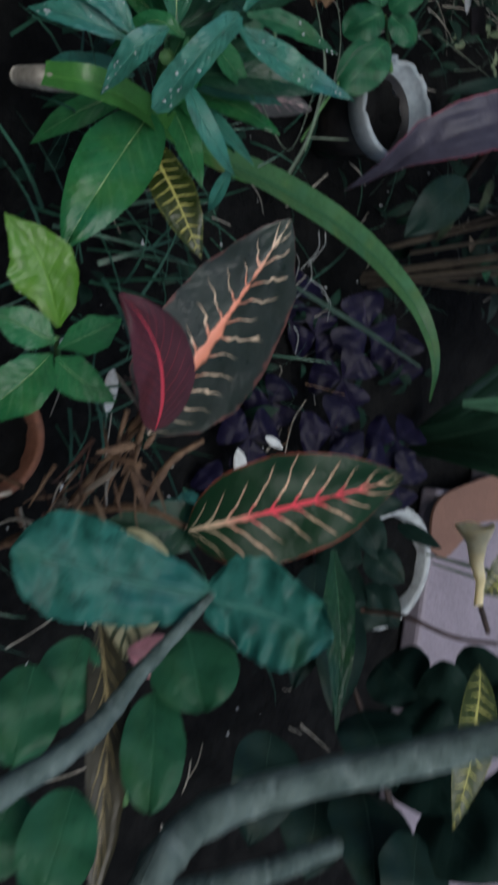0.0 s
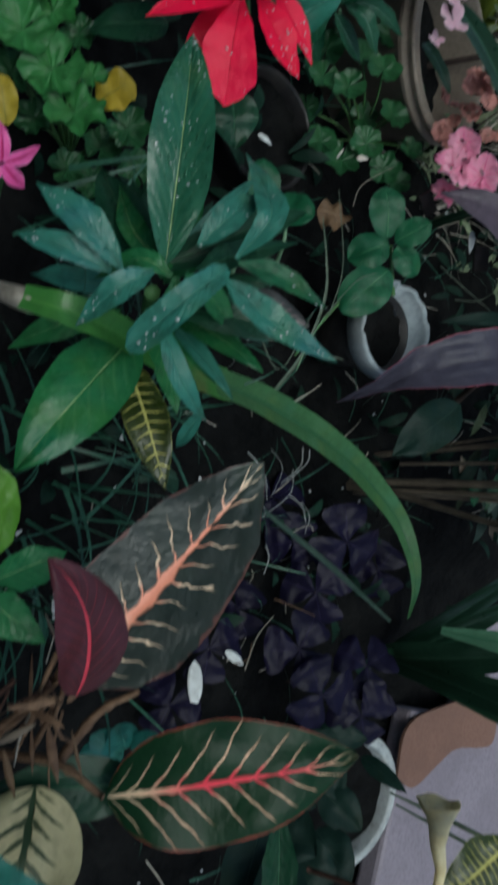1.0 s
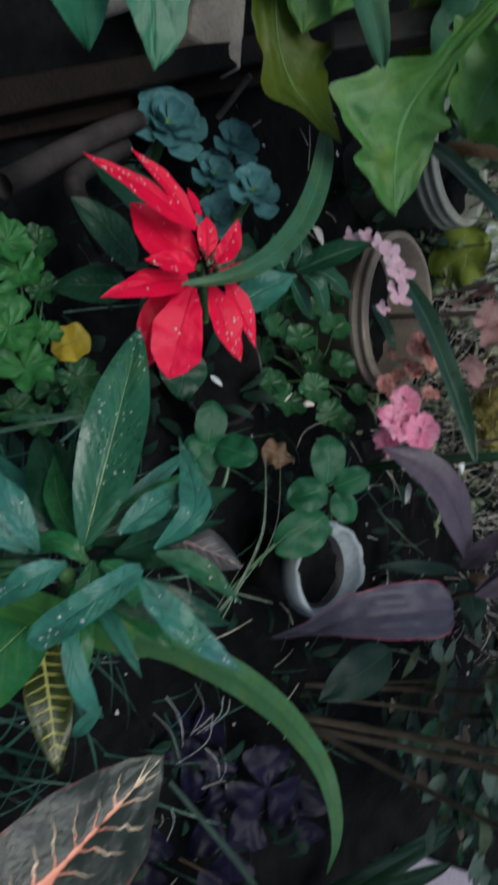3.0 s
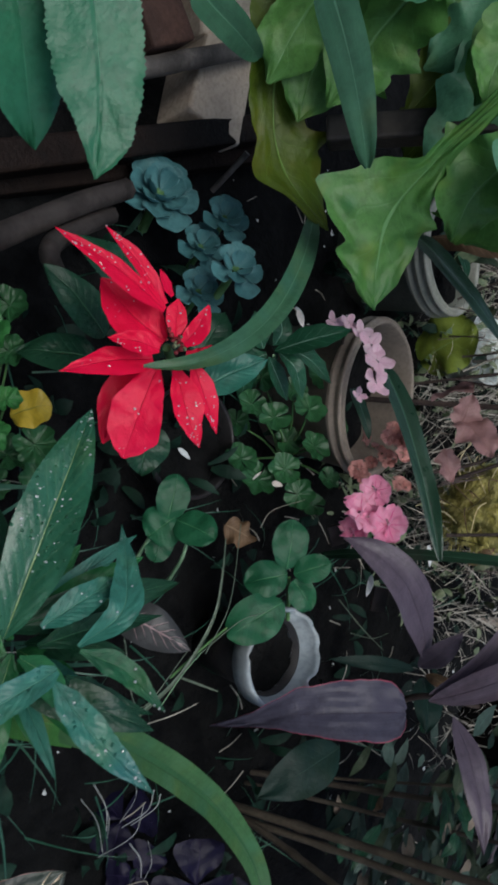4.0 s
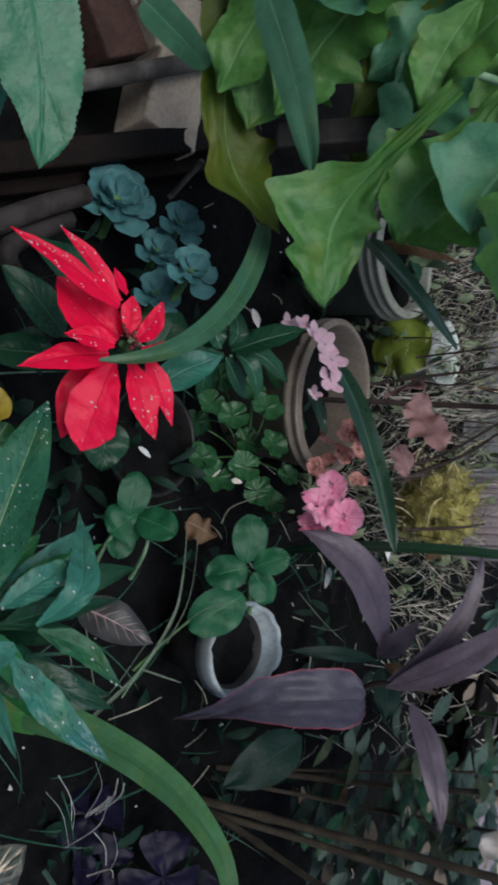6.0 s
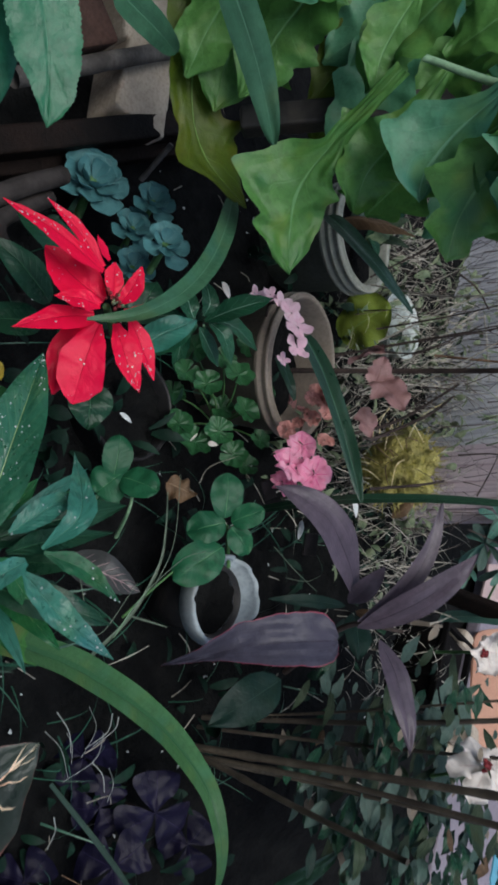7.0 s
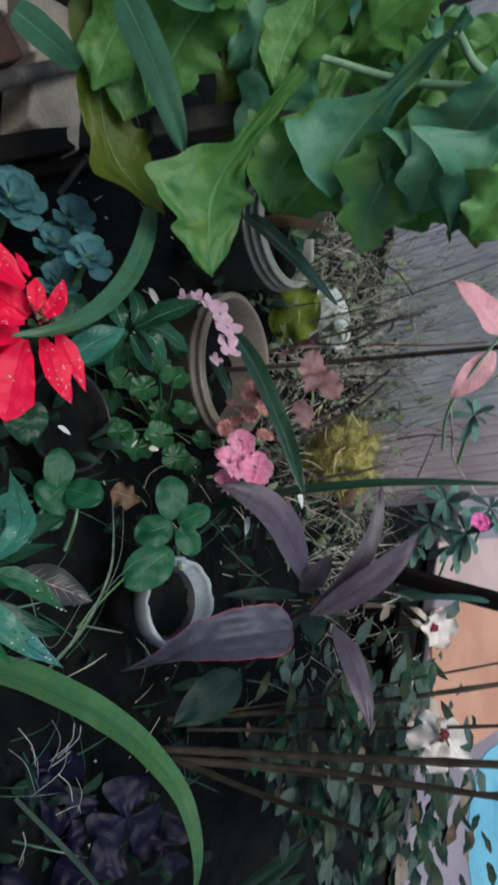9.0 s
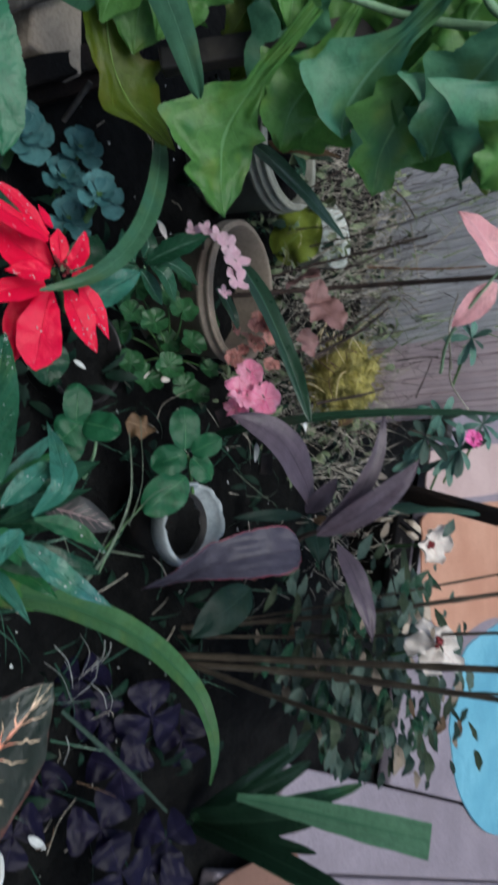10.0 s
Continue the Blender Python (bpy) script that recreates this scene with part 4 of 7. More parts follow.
pot("flower_pot", (-0.632, 0.551, 0.072), 0.075, 0.13, M["black_plastic"], axis=(0, 0, 1), taper=0.75, lip=0.006, lip_h=0.015, soil=0.02, label="black plastic pot with soil under the red flower")
pot("flower_pot", (-0.419, 0.427, 0.011), 0.085, 0.13, M["black_plastic"], taper=0.75, lip=0.006, lip_h=0.015, soil=0.02, label="black plastic pot under the scalloped leaves")

pot("flower_pot", (0.031, 0.306, 0.110), 0.06, 0.12, M["terracotta"], axis=(0.0, -0.1, 1), taper=0.7, lip=0.008, lip_h=0.025, soil=0.02, label="terracotta pot half hidden in the bed")


def bead_cluster(parent, name, at, spread, count, size, mat, seed):
    rng = random.Random(seed)
    bm = bmesh.new()
    for _ in range(count):
        v = Vector((rng.uniform(-1, 1), rng.uniform(-1, 1), rng.uniform(-0.6, 0.6))) * spread
        bmesh.ops.create_icosphere(bm, subdivisions=1, radius=size * rng.uniform(0.6, 1.2), matrix=Matrix.Translation(v) @ Matrix.Diagonal((1, 1, rng.uniform(0.8, 1.5), 1)))
    me = bpy.data.meshes.new(name)
    bm.to_mesh(me)
    bm.free()
    me.materials.append(mat)
    me.polygons.foreach_set("use_smooth", [True] * len(me.polygons))
    return hang(name, me, parent, at)


# ---- poinsettia ----
ps = thing("poinsettia", (-0.666, 0.492, 0.078), "red poinsettia with wet bracts over dark green leaves", "flower")
tube(ps, "stem", [(-0.666, 0.492, 0.078), (-0.620, 0.408, 0.183), (-0.571, 0.332, 0.280)], [0.005, 0.004], M["stem_green"])
BR = M["bract"]
BW = dict(name="bract", fold=0.16, ruffle=0.14, puff=0.06, rough=0.03, nu=30, nv=12)
shaped_leaf(ps, [(-0.551, 0.324, 0.283), (-0.526, 0.295, 0.272), (-0.497, 0.271, 0.253)], ((0, 0.0066), (.2, 0.0142), (.45, 0.0161), (.75, 0.0085), (1, 0.0005)), ((0, 0.0047), (.25, 0.0104), (.5, 0.0128), (.8, 0.0057), (1, 0.0005)), BR, wet=4, **BW)
shaped_leaf(ps, [(-0.548, 0.332, 0.283), (-0.508, 0.341, 0.278), (-0.470, 0.358, 0.265)], ((0, 0.0038), (.25, 0.0144), (.55, 0.0212), (.75, 0.0240), (.9, 0.0144), (1, 0.0014)), ((0, 0.0048), (.25, 0.0163), (.5, 0.0250), (.75, 0.0221), (.9, 0.0125), (1, 0.0014)), BR, wet=7, **BW)
shaped_leaf(ps, [(-0.556, 0.340, 0.263), (-0.525, 0.339, 0.237), (-0.483, 0.353, 0.229)], ((0, 0.0040), (.3, 0.0171), (.6, 0.0221), (.85, 0.0121), (1, 0.0015)), ((0, 0.0050), (.3, 0.0181), (.6, 0.0161), (.85, 0.0080), (1, 0.0010)), BR, **BW)
shaped_leaf(ps, [(-0.554, 0.342, 0.295), (-0.528, 0.364, 0.303), (-0.504, 0.392, 0.310)], ((0, 0.0039), (.3, 0.0145), (.55, 0.0165), (.8, 0.0087), (1, 0.0005)), ((0, 0.0039), (.3, 0.0107), (.55, 0.0126), (.8, 0.0077), (1, 0.0005)), BR, wet=26, **BW)
shaped_leaf(ps, [(-0.565, 0.350, 0.302), (-0.547, 0.374, 0.307), (-0.529, 0.405, 0.306)], ((0, 0.0040), (.35, 0.0119), (.6, 0.0109), (.85, 0.0045), (1, 0.0005)), ((0, 0.0040), (.3, 0.0099), (.6, 0.0079), (.85, 0.0040), (1, 0.0005)), BR, wet=20, **BW)
shaped_leaf(ps, [(-0.550, 0.314, 0.303), (-0.544, 0.295, 0.298), (-0.534, 0.277, 0.285)], ((0, 0.0037), (.35, 0.0131), (.65, 0.0112), (.88, 0.0047), (1, 0.0005)), ((0, 0.0037), (.35, 0.0103), (.65, 0.0084), (.88, 0.0037), (1, 0.0005)), BR, wet=9, **BW)
shaped_leaf(ps, [(-0.571, 0.324, 0.285), (-0.573, 0.291, 0.274), (-0.585, 0.254, 0.261)], ((0, 0.0048), (.25, 0.0192), (.5, 0.0250), (.75, 0.0192), (.92, 0.0087), (1, 0.0010)), ((0, 0.0058), (.25, 0.0221), (.5, 0.0269), (.75, 0.0212), (.92, 0.0077), (1, 0.0010)), BR, wet=6, **BW)
shaped_leaf(ps, [(-0.582, 0.299, 0.303), (-0.579, 0.243, 0.298), (-0.574, 0.191, 0.282)], ((0, 0.0036), (.25, 0.0135), (.5, 0.0135), (.75, 0.0072), (1, 0.0005)), ((0, 0.0027), (.25, 0.0063), (.5, 0.0081), (.75, 0.0045), (1, 0.0005)), BR, wet=26, **BW)
shaped_leaf(ps, [(-0.587, 0.298, 0.301), (-0.600, 0.260, 0.296), (-0.607, 0.222, 0.287)], ((0, 0.0028), (.3, 0.0075), (.6, 0.0070), (.85, 0.0033), (1, 0.0005)), ((0, 0.0028), (.3, 0.0079), (.6, 0.0075), (.85, 0.0028), (1, 0.0005)), BR, wet=20, **BW)
shaped_leaf(ps, [(-0.601, 0.302, 0.297), (-0.603, 0.289, 0.300), (-0.607, 0.276, 0.302)], ((0, 0.0019), (.4, 0.0057), (.7, 0.0038), (1, 0.0005)), ((0, 0.0019), (.4, 0.0052), (.7, 0.0038), (1, 0.0005)), BR, **BW)
shaped_leaf(ps, [(-0.568, 0.330, 0.304), (-0.584, 0.329, 0.314), (-0.604, 0.322, 0.324)], ((0, 0.0038), (.35, 0.0077), (.6, 0.0072), (.8, 0.0048), (1, 0.0010)), ((0, 0.0038), (.35, 0.0106), (.6, 0.0106), (.85, 0.0058), (1, 0.0010)), BR, wet=6, **BW)
shaped_leaf(ps, [(-0.571, 0.322, 0.301), (-0.586, 0.314, 0.301), (-0.601, 0.306, 0.301)], ((0, 0.0038), (.4, 0.0096), (.7, 0.0096), (1, 0.0014)), ((0, 0.0038), (.4, 0.0096), (.7, 0.0077), (1, 0.0014)), BR, wet=4, **BW)
shaped_leaf(ps, [(-0.573, 0.345, 0.292), (-0.578, 0.356, 0.298), (-0.588, 0.354, 0.309)], ((0, 0.0030), (.4, 0.0089), (.7, 0.0069), (1, 0.0010)), ((0, 0.0030), (.4, 0.0079), (.7, 0.0069), (1, 0.0010)), BR, wet=6, **BW)

bead_cluster(ps, "flower_centre", (-0.566, 0.322, 0.302), 0.009, 16, 0.0022, M["throat"], 4)
bead_cluster(ps, "flower_centre", (-0.568, 0.330, 0.304), 0.006, 6, 0.002, M["weed_pale"], 5)
DG, BG = M["dark_green"], M["blue_green"]
leaf(ps, (-0.585, 0.317, 0.193), (-0.596, 0.230, 0.190), 0.0410, DG, "ovate")
leaf(ps, (-0.573, 0.333, 0.169), (-0.539, 0.276, 0.131), 0.0437, DG, "ovate")
leaf(ps, (-0.639, 0.315, 0.211), (-0.649, 0.242, 0.177), 0.0437, DG, "ovate")
leaf(ps, (-0.586, 0.408, 0.242), (-0.648, 0.440, 0.278), 0.0370, BG, "ovate")
leaf(ps, (-0.553, 0.416, 0.178), (-0.507, 0.441, 0.173), 0.0524, DG, "ovate")
leaf(ps, (-0.630, 0.406, 0.215), (-0.687, 0.402, 0.225), 0.0466, DG, "ovate")

# ---- strap-leaved plants among the lobed leaves ----
sp = thing("strap_plant", (-0.874, 0.447, 0.229), "green strap-leaved plant arching over the red flower", "plant")
leaf(sp, (-0.827, 0.416, 0.270), (-0.524, 0.306, 0.309), 0.0238, M["strap_teal"], "strap", mid=(-0.633, 0.381, 0.325), fold=0.3, nu=28)
leaf(sp, (-0.763, 0.185, 0.472), (-0.746, 0.328, 0.428), 0.0330, M["strap_teal"], "strap", mid=(-0.764, 0.255, 0.451), fold=0.2, nu=28, up=(0.65, -0.35, 0.65))
leaf(sp, (-0.771, 0.146, 0.363), (-0.812, 0.231, 0.343), 0.0306, M["strap_teal"], "strap", fold=0.2, up=(0.65, -0.35, 0.65))
leaf(sp, (-0.948, 0.559, 0.286), (-0.830, 0.663, 0.397), 0.0321, M["strap_dark"], "strap", mid=(-0.891, 0.593, 0.344), fold=0.25)
leaf(sp, (-0.817, 0.654, 0.232), (-0.607, 0.771, 0.325), 0.0314, M["strap_dark"], "strap", mid=(-0.726, 0.709, 0.282), fold=0.35)
leaf(sp, (-0.805, 0.674, 0.174), (-0.748, 0.713, 0.200), 0.0186, M["strap_dark"], "strap")

# ---- lobed plant ----
lb = thing("lobed_plant", (-0.969, 0.461, 0.606), "large light green plant with deeply lobed leaves", "plant")
LB, LO = M["lobed"], M["lobed_olive"]
kw = dict(shape="lobed", wave=0.08, waves=2.6, nu=64, nv=18, fold=0.12, curl=0.18)
LT = M["lobed_teal"]
# the large front leaf, its end bent down, and the blades round it
shaped_leaf(lb, [(-0.896, 0.379, 0.505), (-0.847, 0.398, 0.432), (-0.805, 0.418, 0.380), (-0.771, 0.450, 0.357), (-0.739, 0.481, 0.348)],
            ((0, 0.0089), (.25, 0.0111), (.42, 0.0277), (.55, 0.0465), (.64, 0.0399), (.75, 0.0365), (.87, 0.0244), (.95, 0.0111), (1, 0.0011)), ((0, 0.0077), (.3, 0.0111), (.44, 0.0443), (.555, 0.0841), (.6, 0.0620), (.68, 0.0465), (.76, 0.0465), (.83, 0.0321), (.9, 0.0244), (.96, 0.0111), (1, 0.0011)), LB, fold=0.04, ruffle=0.16, waves=7, puff=0.07, sweep=0.26, lobes=5, depth=0.16, nu=84)
shaped_leaf(lb, [(-0.925, 0.414, 0.537), (-0.870, 0.435, 0.484), (-0.841, 0.449, 0.442), (-0.816, 0.477, 0.414)], ((0, 0.0075), (.25, 0.0140), (.45, 0.0377), (.56, 0.0561), (.66, 0.0334), (.78, 0.0323), (.9, 0.0205), (1, 0.0016)), ((0, 0.0075), (.25, 0.0162), (.42, 0.0377), (.56, 0.0604), (.66, 0.0410), (.78, 0.0356), (.92, 0.0162), (1, 0.0016)), LB, ruffle=0.28, waves=7, sweep=0.2, lobes=4, depth=0.26, nu=84)
shaped_leaf(lb, [(-1.042, 0.212, 0.330), (-0.965, 0.261, 0.279), (-0.903, 0.310, 0.252), (-0.856, 0.362, 0.252), (-0.828, 0.434, 0.279)], ((0, 0.0242), (.3, 0.0423), (.5, 0.0363), (.62, 0.0363), (.72, 0.0725), (.8, 0.0544), (.9, 0.0363), (.96, 0.0181), (1, 0.0012)), ((0, 0.0242), (.2, 0.0423), (.38, 0.0363), (.5, 0.0278), (.66, 0.0242), (.76, 0.0375), (.84, 0.0242), (.93, 0.0181), (1, 0.0012)), LO, ruffle=0.18, waves=6, sweep=0.15, lobes=4, depth=0.26, nu=84)
shaped_leaf(lb, [(-1.022, 0.282, 0.431), (-0.981, 0.285, 0.366), (-0.936, 0.300, 0.308), (-0.885, 0.332, 0.280)], ((0, 0.0115), (.25, 0.0633), (.45, 0.0552), (.6, 0.0748), (.78, 0.0518), (.9, 0.0253), (1, 0.0017)), ((0, 0.0115), (.3, 0.0633), (.5, 0.0460), (.7, 0.0483), (.85, 0.0288), (1, 0.0017)), LB, ruffle=0.2, waves=6, lobes=4, depth=0.26, nu=84)
shaped_leaf(lb, [(-0.964, 0.340, 0.529), (-0.930, 0.358, 0.494), (-0.908, 0.372, 0.477), (-0.885, 0.394, 0.467)], ((0, 0.0061), (.3, 0.0255), (.5, 0.0336), (.75, 0.0235), (.9, 0.0102), (1, 0.0010)), ((0, 0.0071), (.3, 0.0357), (.45, 0.0286), (.65, 0.0224), (.85, 0.0102), (1, 0.0010)), LB, ruffle=0.2, waves=5, lobes=4, depth=0.26, nu=84)
shaped_leaf(lb, [(-1.047, 0.352, 0.475), (-1.002, 0.375, 0.424), (-0.969, 0.390, 0.387), (-0.933, 0.397, 0.356)], ((0, 0.0082), (.35, 0.0350), (.6, 0.0315), (.85, 0.0151), (1, 0.0012)), ((0, 0.0082), (.35, 0.0291), (.6, 0.0350), (.85, 0.0140), (1, 0.0012)), LO, ruffle=0.2, waves=5, lobes=4, depth=0.26, nu=84)
shaped_leaf(lb, [(-0.890, 0.399, 0.685), (-0.878, 0.425, 0.618), (-0.852, 0.444, 0.550), (-0.823, 0.461, 0.511), (-0.811, 0.485, 0.495)], ((0, 0.0096), (.35, 0.0119), (.5, 0.0311), (.66, 0.0538), (.78, 0.0358), (.9, 0.0215), (1, 0.0018)), ((0, 0.0096), (.35, 0.0131), (.55, 0.0502), (.66, 0.0717), (.74, 0.0418), (.88, 0.0239), (1, 0.0018)), LT, fold=0.2, ruffle=0.25, waves=6, lobes=4, depth=0.26, nu=84)
shaped_leaf(lb, [(-0.850, 0.452, 0.625), (-0.827, 0.485, 0.574), (-0.803, 0.512, 0.533), (-0.766, 0.538, 0.514)], ((0, 0.0122), (.3, 0.0551), (.45, 0.0379), (.6, 0.0526), (.8, 0.0281), (.93, 0.0184), (1, 0.0024)), ((0, 0.0122), (.3, 0.0428), (.5, 0.0563), (.65, 0.0306), (.8, 0.0367), (.94, 0.0159), (1, 0.0024)), LB, ruffle=0.22, waves=6, lobes=4, depth=0.26, nu=84)
shaped_leaf(lb, [(-0.851, 0.438, 0.727), (-0.823, 0.467, 0.669), (-0.806, 0.494, 0.617), (-0.778, 0.521, 0.590)], ((0, 0.0114), (.3, 0.0341), (.5, 0.0625), (.65, 0.0398), (.8, 0.0375), (.93, 0.0170), (1, 0.0023)), ((0, 0.0114), (.3, 0.0284), (.5, 0.0511), (.62, 0.0341), (.8, 0.0398), (.93, 0.0148), (1, 0.0023)), LT, ruffle=0.25, waves=6, lobes=4, depth=0.26, nu=84)
shaped_leaf(lb, [(-0.815, 0.483, 0.729), (-0.787, 0.508, 0.684), (-0.761, 0.532, 0.654), (-0.739, 0.555, 0.644)], ((0, 0.0090), (.4, 0.0336), (.6, 0.0224), (.8, 0.0258), (1, 0.0017)), ((0, 0.0090), (.35, 0.0393), (.55, 0.0247), (.8, 0.0280), (1, 0.0017)), LO, ruffle=0.22, waves=6, lobes=4, depth=0.26, nu=84)
shaped_leaf(lb, [(-0.966, 0.343, 0.586), (-0.945, 0.363, 0.523), (-0.933, 0.373, 0.474), (-0.902, 0.392, 0.452)], ((0, 0.0100), (.4, 0.0438), (.6, 0.0313), (.8, 0.0288), (1, 0.0019)), ((0, 0.0100), (.35, 0.0376), (.6, 0.0413), (.8, 0.0213), (1, 0.0019)), LB, ruffle=0.22, waves=6, lobes=4, depth=0.26, nu=84)
leaf(lb, (-1.071, 0.412, 0.438), (-0.968, 0.466, 0.305), 0.1426, LO, **kw)
leaf(lb, (-0.934, 0.482, 0.495), (-0.912, 0.508, 0.348), 0.1541, LB, **kw)
leaf(lb, (-1.036, 0.265, 0.581), (-0.979, 0.301, 0.387), 0.2154, LB, **kw)
leaf(lb, (-1.039, 0.189, 0.537), (-0.972, 0.208, 0.351), 0.2005, M["lobed_teal"], **kw)
leaf(lb, (-1.082, 0.318, 0.643), (-1.051, 0.357, 0.473), 0.2161, LB, **kw)
leaf(lb, (-1.047, 0.132, 0.481), (-0.984, 0.139, 0.311), 0.1893, LO, **kw)
leaf(lb, (-0.865, 0.470, 0.670), (-0.807, 0.537, 0.575), 0.1730, M["lobed_teal"], **kw)
leaf(lb, (-0.821, 0.440, 0.738), (-0.744, 0.528, 0.622), 0.1578, M["lobed_teal"], **kw)
leaf(lb, (-0.785, 0.482, 0.728), (-0.725, 0.529, 0.647), 0.1127, LB, **kw)
leaf(lb, (-0.963, 0.480, 0.672), (-0.938, 0.523, 0.524), 0.1922, LB, **kw)
leaf(lb, (-0.966, 0.253, 0.537), (-0.928, 0.265, 0.404), 0.1660, M["lobed_teal"], **kw)
# blades further in, that fill the clump
for k, line in enumerate(([(-0.998, 0.289, 0.453), (-0.949, 0.305, 0.380), (-0.885, 0.330, 0.321)], [(-1.001, 0.247, 0.411), (-0.950, 0.254, 0.326), (-0.887, 0.283, 0.273)], [(-0.992, 0.394, 0.494), (-0.948, 0.422, 0.421), (-0.896, 0.462, 0.372)], [(-1.015, 0.454, 0.576), (-0.991, 0.459, 0.495), (-0.937, 0.482, 0.426)],
                          [(-1.007, 0.484, 0.685), (-0.960, 0.507, 0.622), (-0.910, 0.536, 0.580)], [(-1.036, 0.375, 0.542), (-1.004, 0.369, 0.459), (-0.971, 0.370, 0.383)], [(-1.051, 0.424, 0.641), (-1.017, 0.428, 0.567), (-0.996, 0.435, 0.507)], [(-0.939, 0.515, 0.714), (-0.902, 0.548, 0.669), (-0.862, 0.564, 0.620)],
                          [(-0.950, 0.534, 0.576), (-0.913, 0.555, 0.519), (-0.855, 0.567, 0.451)], [(-0.921, 0.496, 0.495), (-0.893, 0.504, 0.447), (-0.865, 0.521, 0.392)], [(-0.857, 0.563, 0.666), (-0.852, 0.557, 0.605), (-0.824, 0.561, 0.536)])):
    shaped_leaf(lb, line, ((0, 0.01), (0.3, 0.042), (0.6, 0.05), (0.85, 0.03), (1, 0.003)), ((0, 0.01), (0.3, 0.048), (0.55, 0.042), (0.85, 0.028), (1, 0.003)), (LB, LB, LT)[k % 3], ruffle=0.4, waves=6, lobes=4, depth=0.34, sweep=0.2)
rng = random.Random(77)
for k in range(22):
    c = Vector((-1.159, 0.329, 0.255)).lerp(Vector((-1.310, 0.622, 0.617)), rng.random()).lerp(Vector((-1.034, 0.633, 0.397)), rng.uniform(-0.35, 0.75))
    d = Vector((rng.uniform(-0.7, 0.3), rng.uniform(-1, 0.2), rng.uniform(-0.4, 0.5))).normalized() * rng.uniform(0.16, 0.26)
    leaf(lb, c, c + d, rng.uniform(0.12, 0.19), (LB, LB, LT)[k % 3], **kw)
for a, b in (((-0.909, 0.383, 0.525), (-0.890, 0.512, 0.720)), ((-0.877, 0.407, 0.672), (-0.890, 0.512, 0.720)), ((-0.940, 0.233, 0.381), (-1.144, 0.444, 0.587))):
    tube(lb, "stalk", [b, (Vector(a) + Vector(b)) * 0.5 - Vector((0, 0, 0.02)), a], [0.006, 0.004], M["stem_pale"], sides=7)
single(beam(None, "bar", (-0.909, 0.368, 0.285), (-1.039, 0.574, 0.660), 0.032, 0.03, M["black_plastic"], warp=0.001), "black square bar behind the lobed leaves", "bar")

# ---- broad toothed leaves hanging near the viewer ----
bt = thing("broad_leaf_plant", (-0.537, 0.047, 0.511), "broad teal-green plant with toothed leaves", "plant")
shaped_leaf(bt, [(-0.522, 0.026, 0.565), (-0.497, 0.059, 0.556), (-0.472, 0.089, 0.548), (-0.442, 0.115, 0.539)], ((0, 0.0018), (.3, 0.0181), (.55, 0.0199), (.71, 0.0181), (.87, 0.0140), (.94, 0.0086), (1, 0.0005)), ((0, 0.0018), (.3, 0.0190), (.55, 0.0212), (.71, 0.0181), (.85, 0.0086), (.93, 0.0041), (1, 0.0005)), M["toothed"], tooth=46, nu=150, nv=12, fold=0.06, ruffle=0.08)
leaf(bt, (-0.507, 0.014, 0.538), (-0.455, 0.096, 0.502), 0.0512, M["toothed"], "lance", tooth=0.02, teeth=40, nu=120, nv=12)

tube(bt, "stem", [(-0.62, -0.12, 0.02), (-0.6, -0.08, 0.3), (-0.529, 0.013, 0.562), (-0.520, 0.021, 0.565)], [0.006, 0.004], M["stem_green"], sides=7)

# ---- succulents ----
def rosette(at, radius, count, up=(-0.1, -0.45, 0.85), label=""):
    c, up_v = Vector(at), Vector(up).normalized()
    ob = thing("succulent", c - up_v * radius * 0.5, label, "succulent", "blue-green succulents")
    rng = random.Random(repr(at))
    x = up_v.orthogonal().normalized()
    for i in range(count):
        f = i / count
        th = i * 2.39996
        rr = radius * (1.0 - 0.72 * f)
        d = Matrix.Rotation(th, 3, up_v) @ x
        lift = -0.25 + 1.0 * f
        b = c + d * rr * 0.12 - up_v * radius * 0.12
        tip = c + d * rr + up_v * (radius * (lift * 0.45))
        leaf(ob, b, tip, radius * (0.8 - 0.4 * f), M["succulent"], "wedge", arch=-0.1, up=up_v + d * (-0.2), fold=0.0, curl=-0.34, wave=0.0, thick=radius * 0.07, nu=10, nv=8, calm=0.15)
    tube(ob, "stem", [c - up_v * radius * 1.6, c - up_v * radius * 0.1], [radius * 0.12, radius * 0.12], M["stem_green"], sides=6, steps=2)
    return ob


rosette((-0.842, 0.325, 0.089), 0.0571, 16, label="blue-green succulent rosette, the largest of the group")
rosette((-0.850, 0.391, 0.141), 0.0367, 12, label="small blue-green succulent rosette")
rosette((-0.756, 0.399, 0.207), 0.0391, 10, label="blue-green succulent rosette with spoon-shaped leaves")
rosette((-0.809, 0.394, 0.121), 0.0377, 12, label="small blue-green succulent rosette between larger ones")
rosette((-0.748, 0.412, 0.139), 0.0367, 12, label="shaded blue-green succulent rosette beside the red flower")

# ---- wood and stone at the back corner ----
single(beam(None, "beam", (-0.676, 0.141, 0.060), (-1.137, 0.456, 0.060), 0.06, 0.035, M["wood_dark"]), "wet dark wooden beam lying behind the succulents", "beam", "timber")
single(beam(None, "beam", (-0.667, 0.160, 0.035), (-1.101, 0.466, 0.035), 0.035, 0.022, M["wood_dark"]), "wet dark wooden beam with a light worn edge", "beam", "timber")
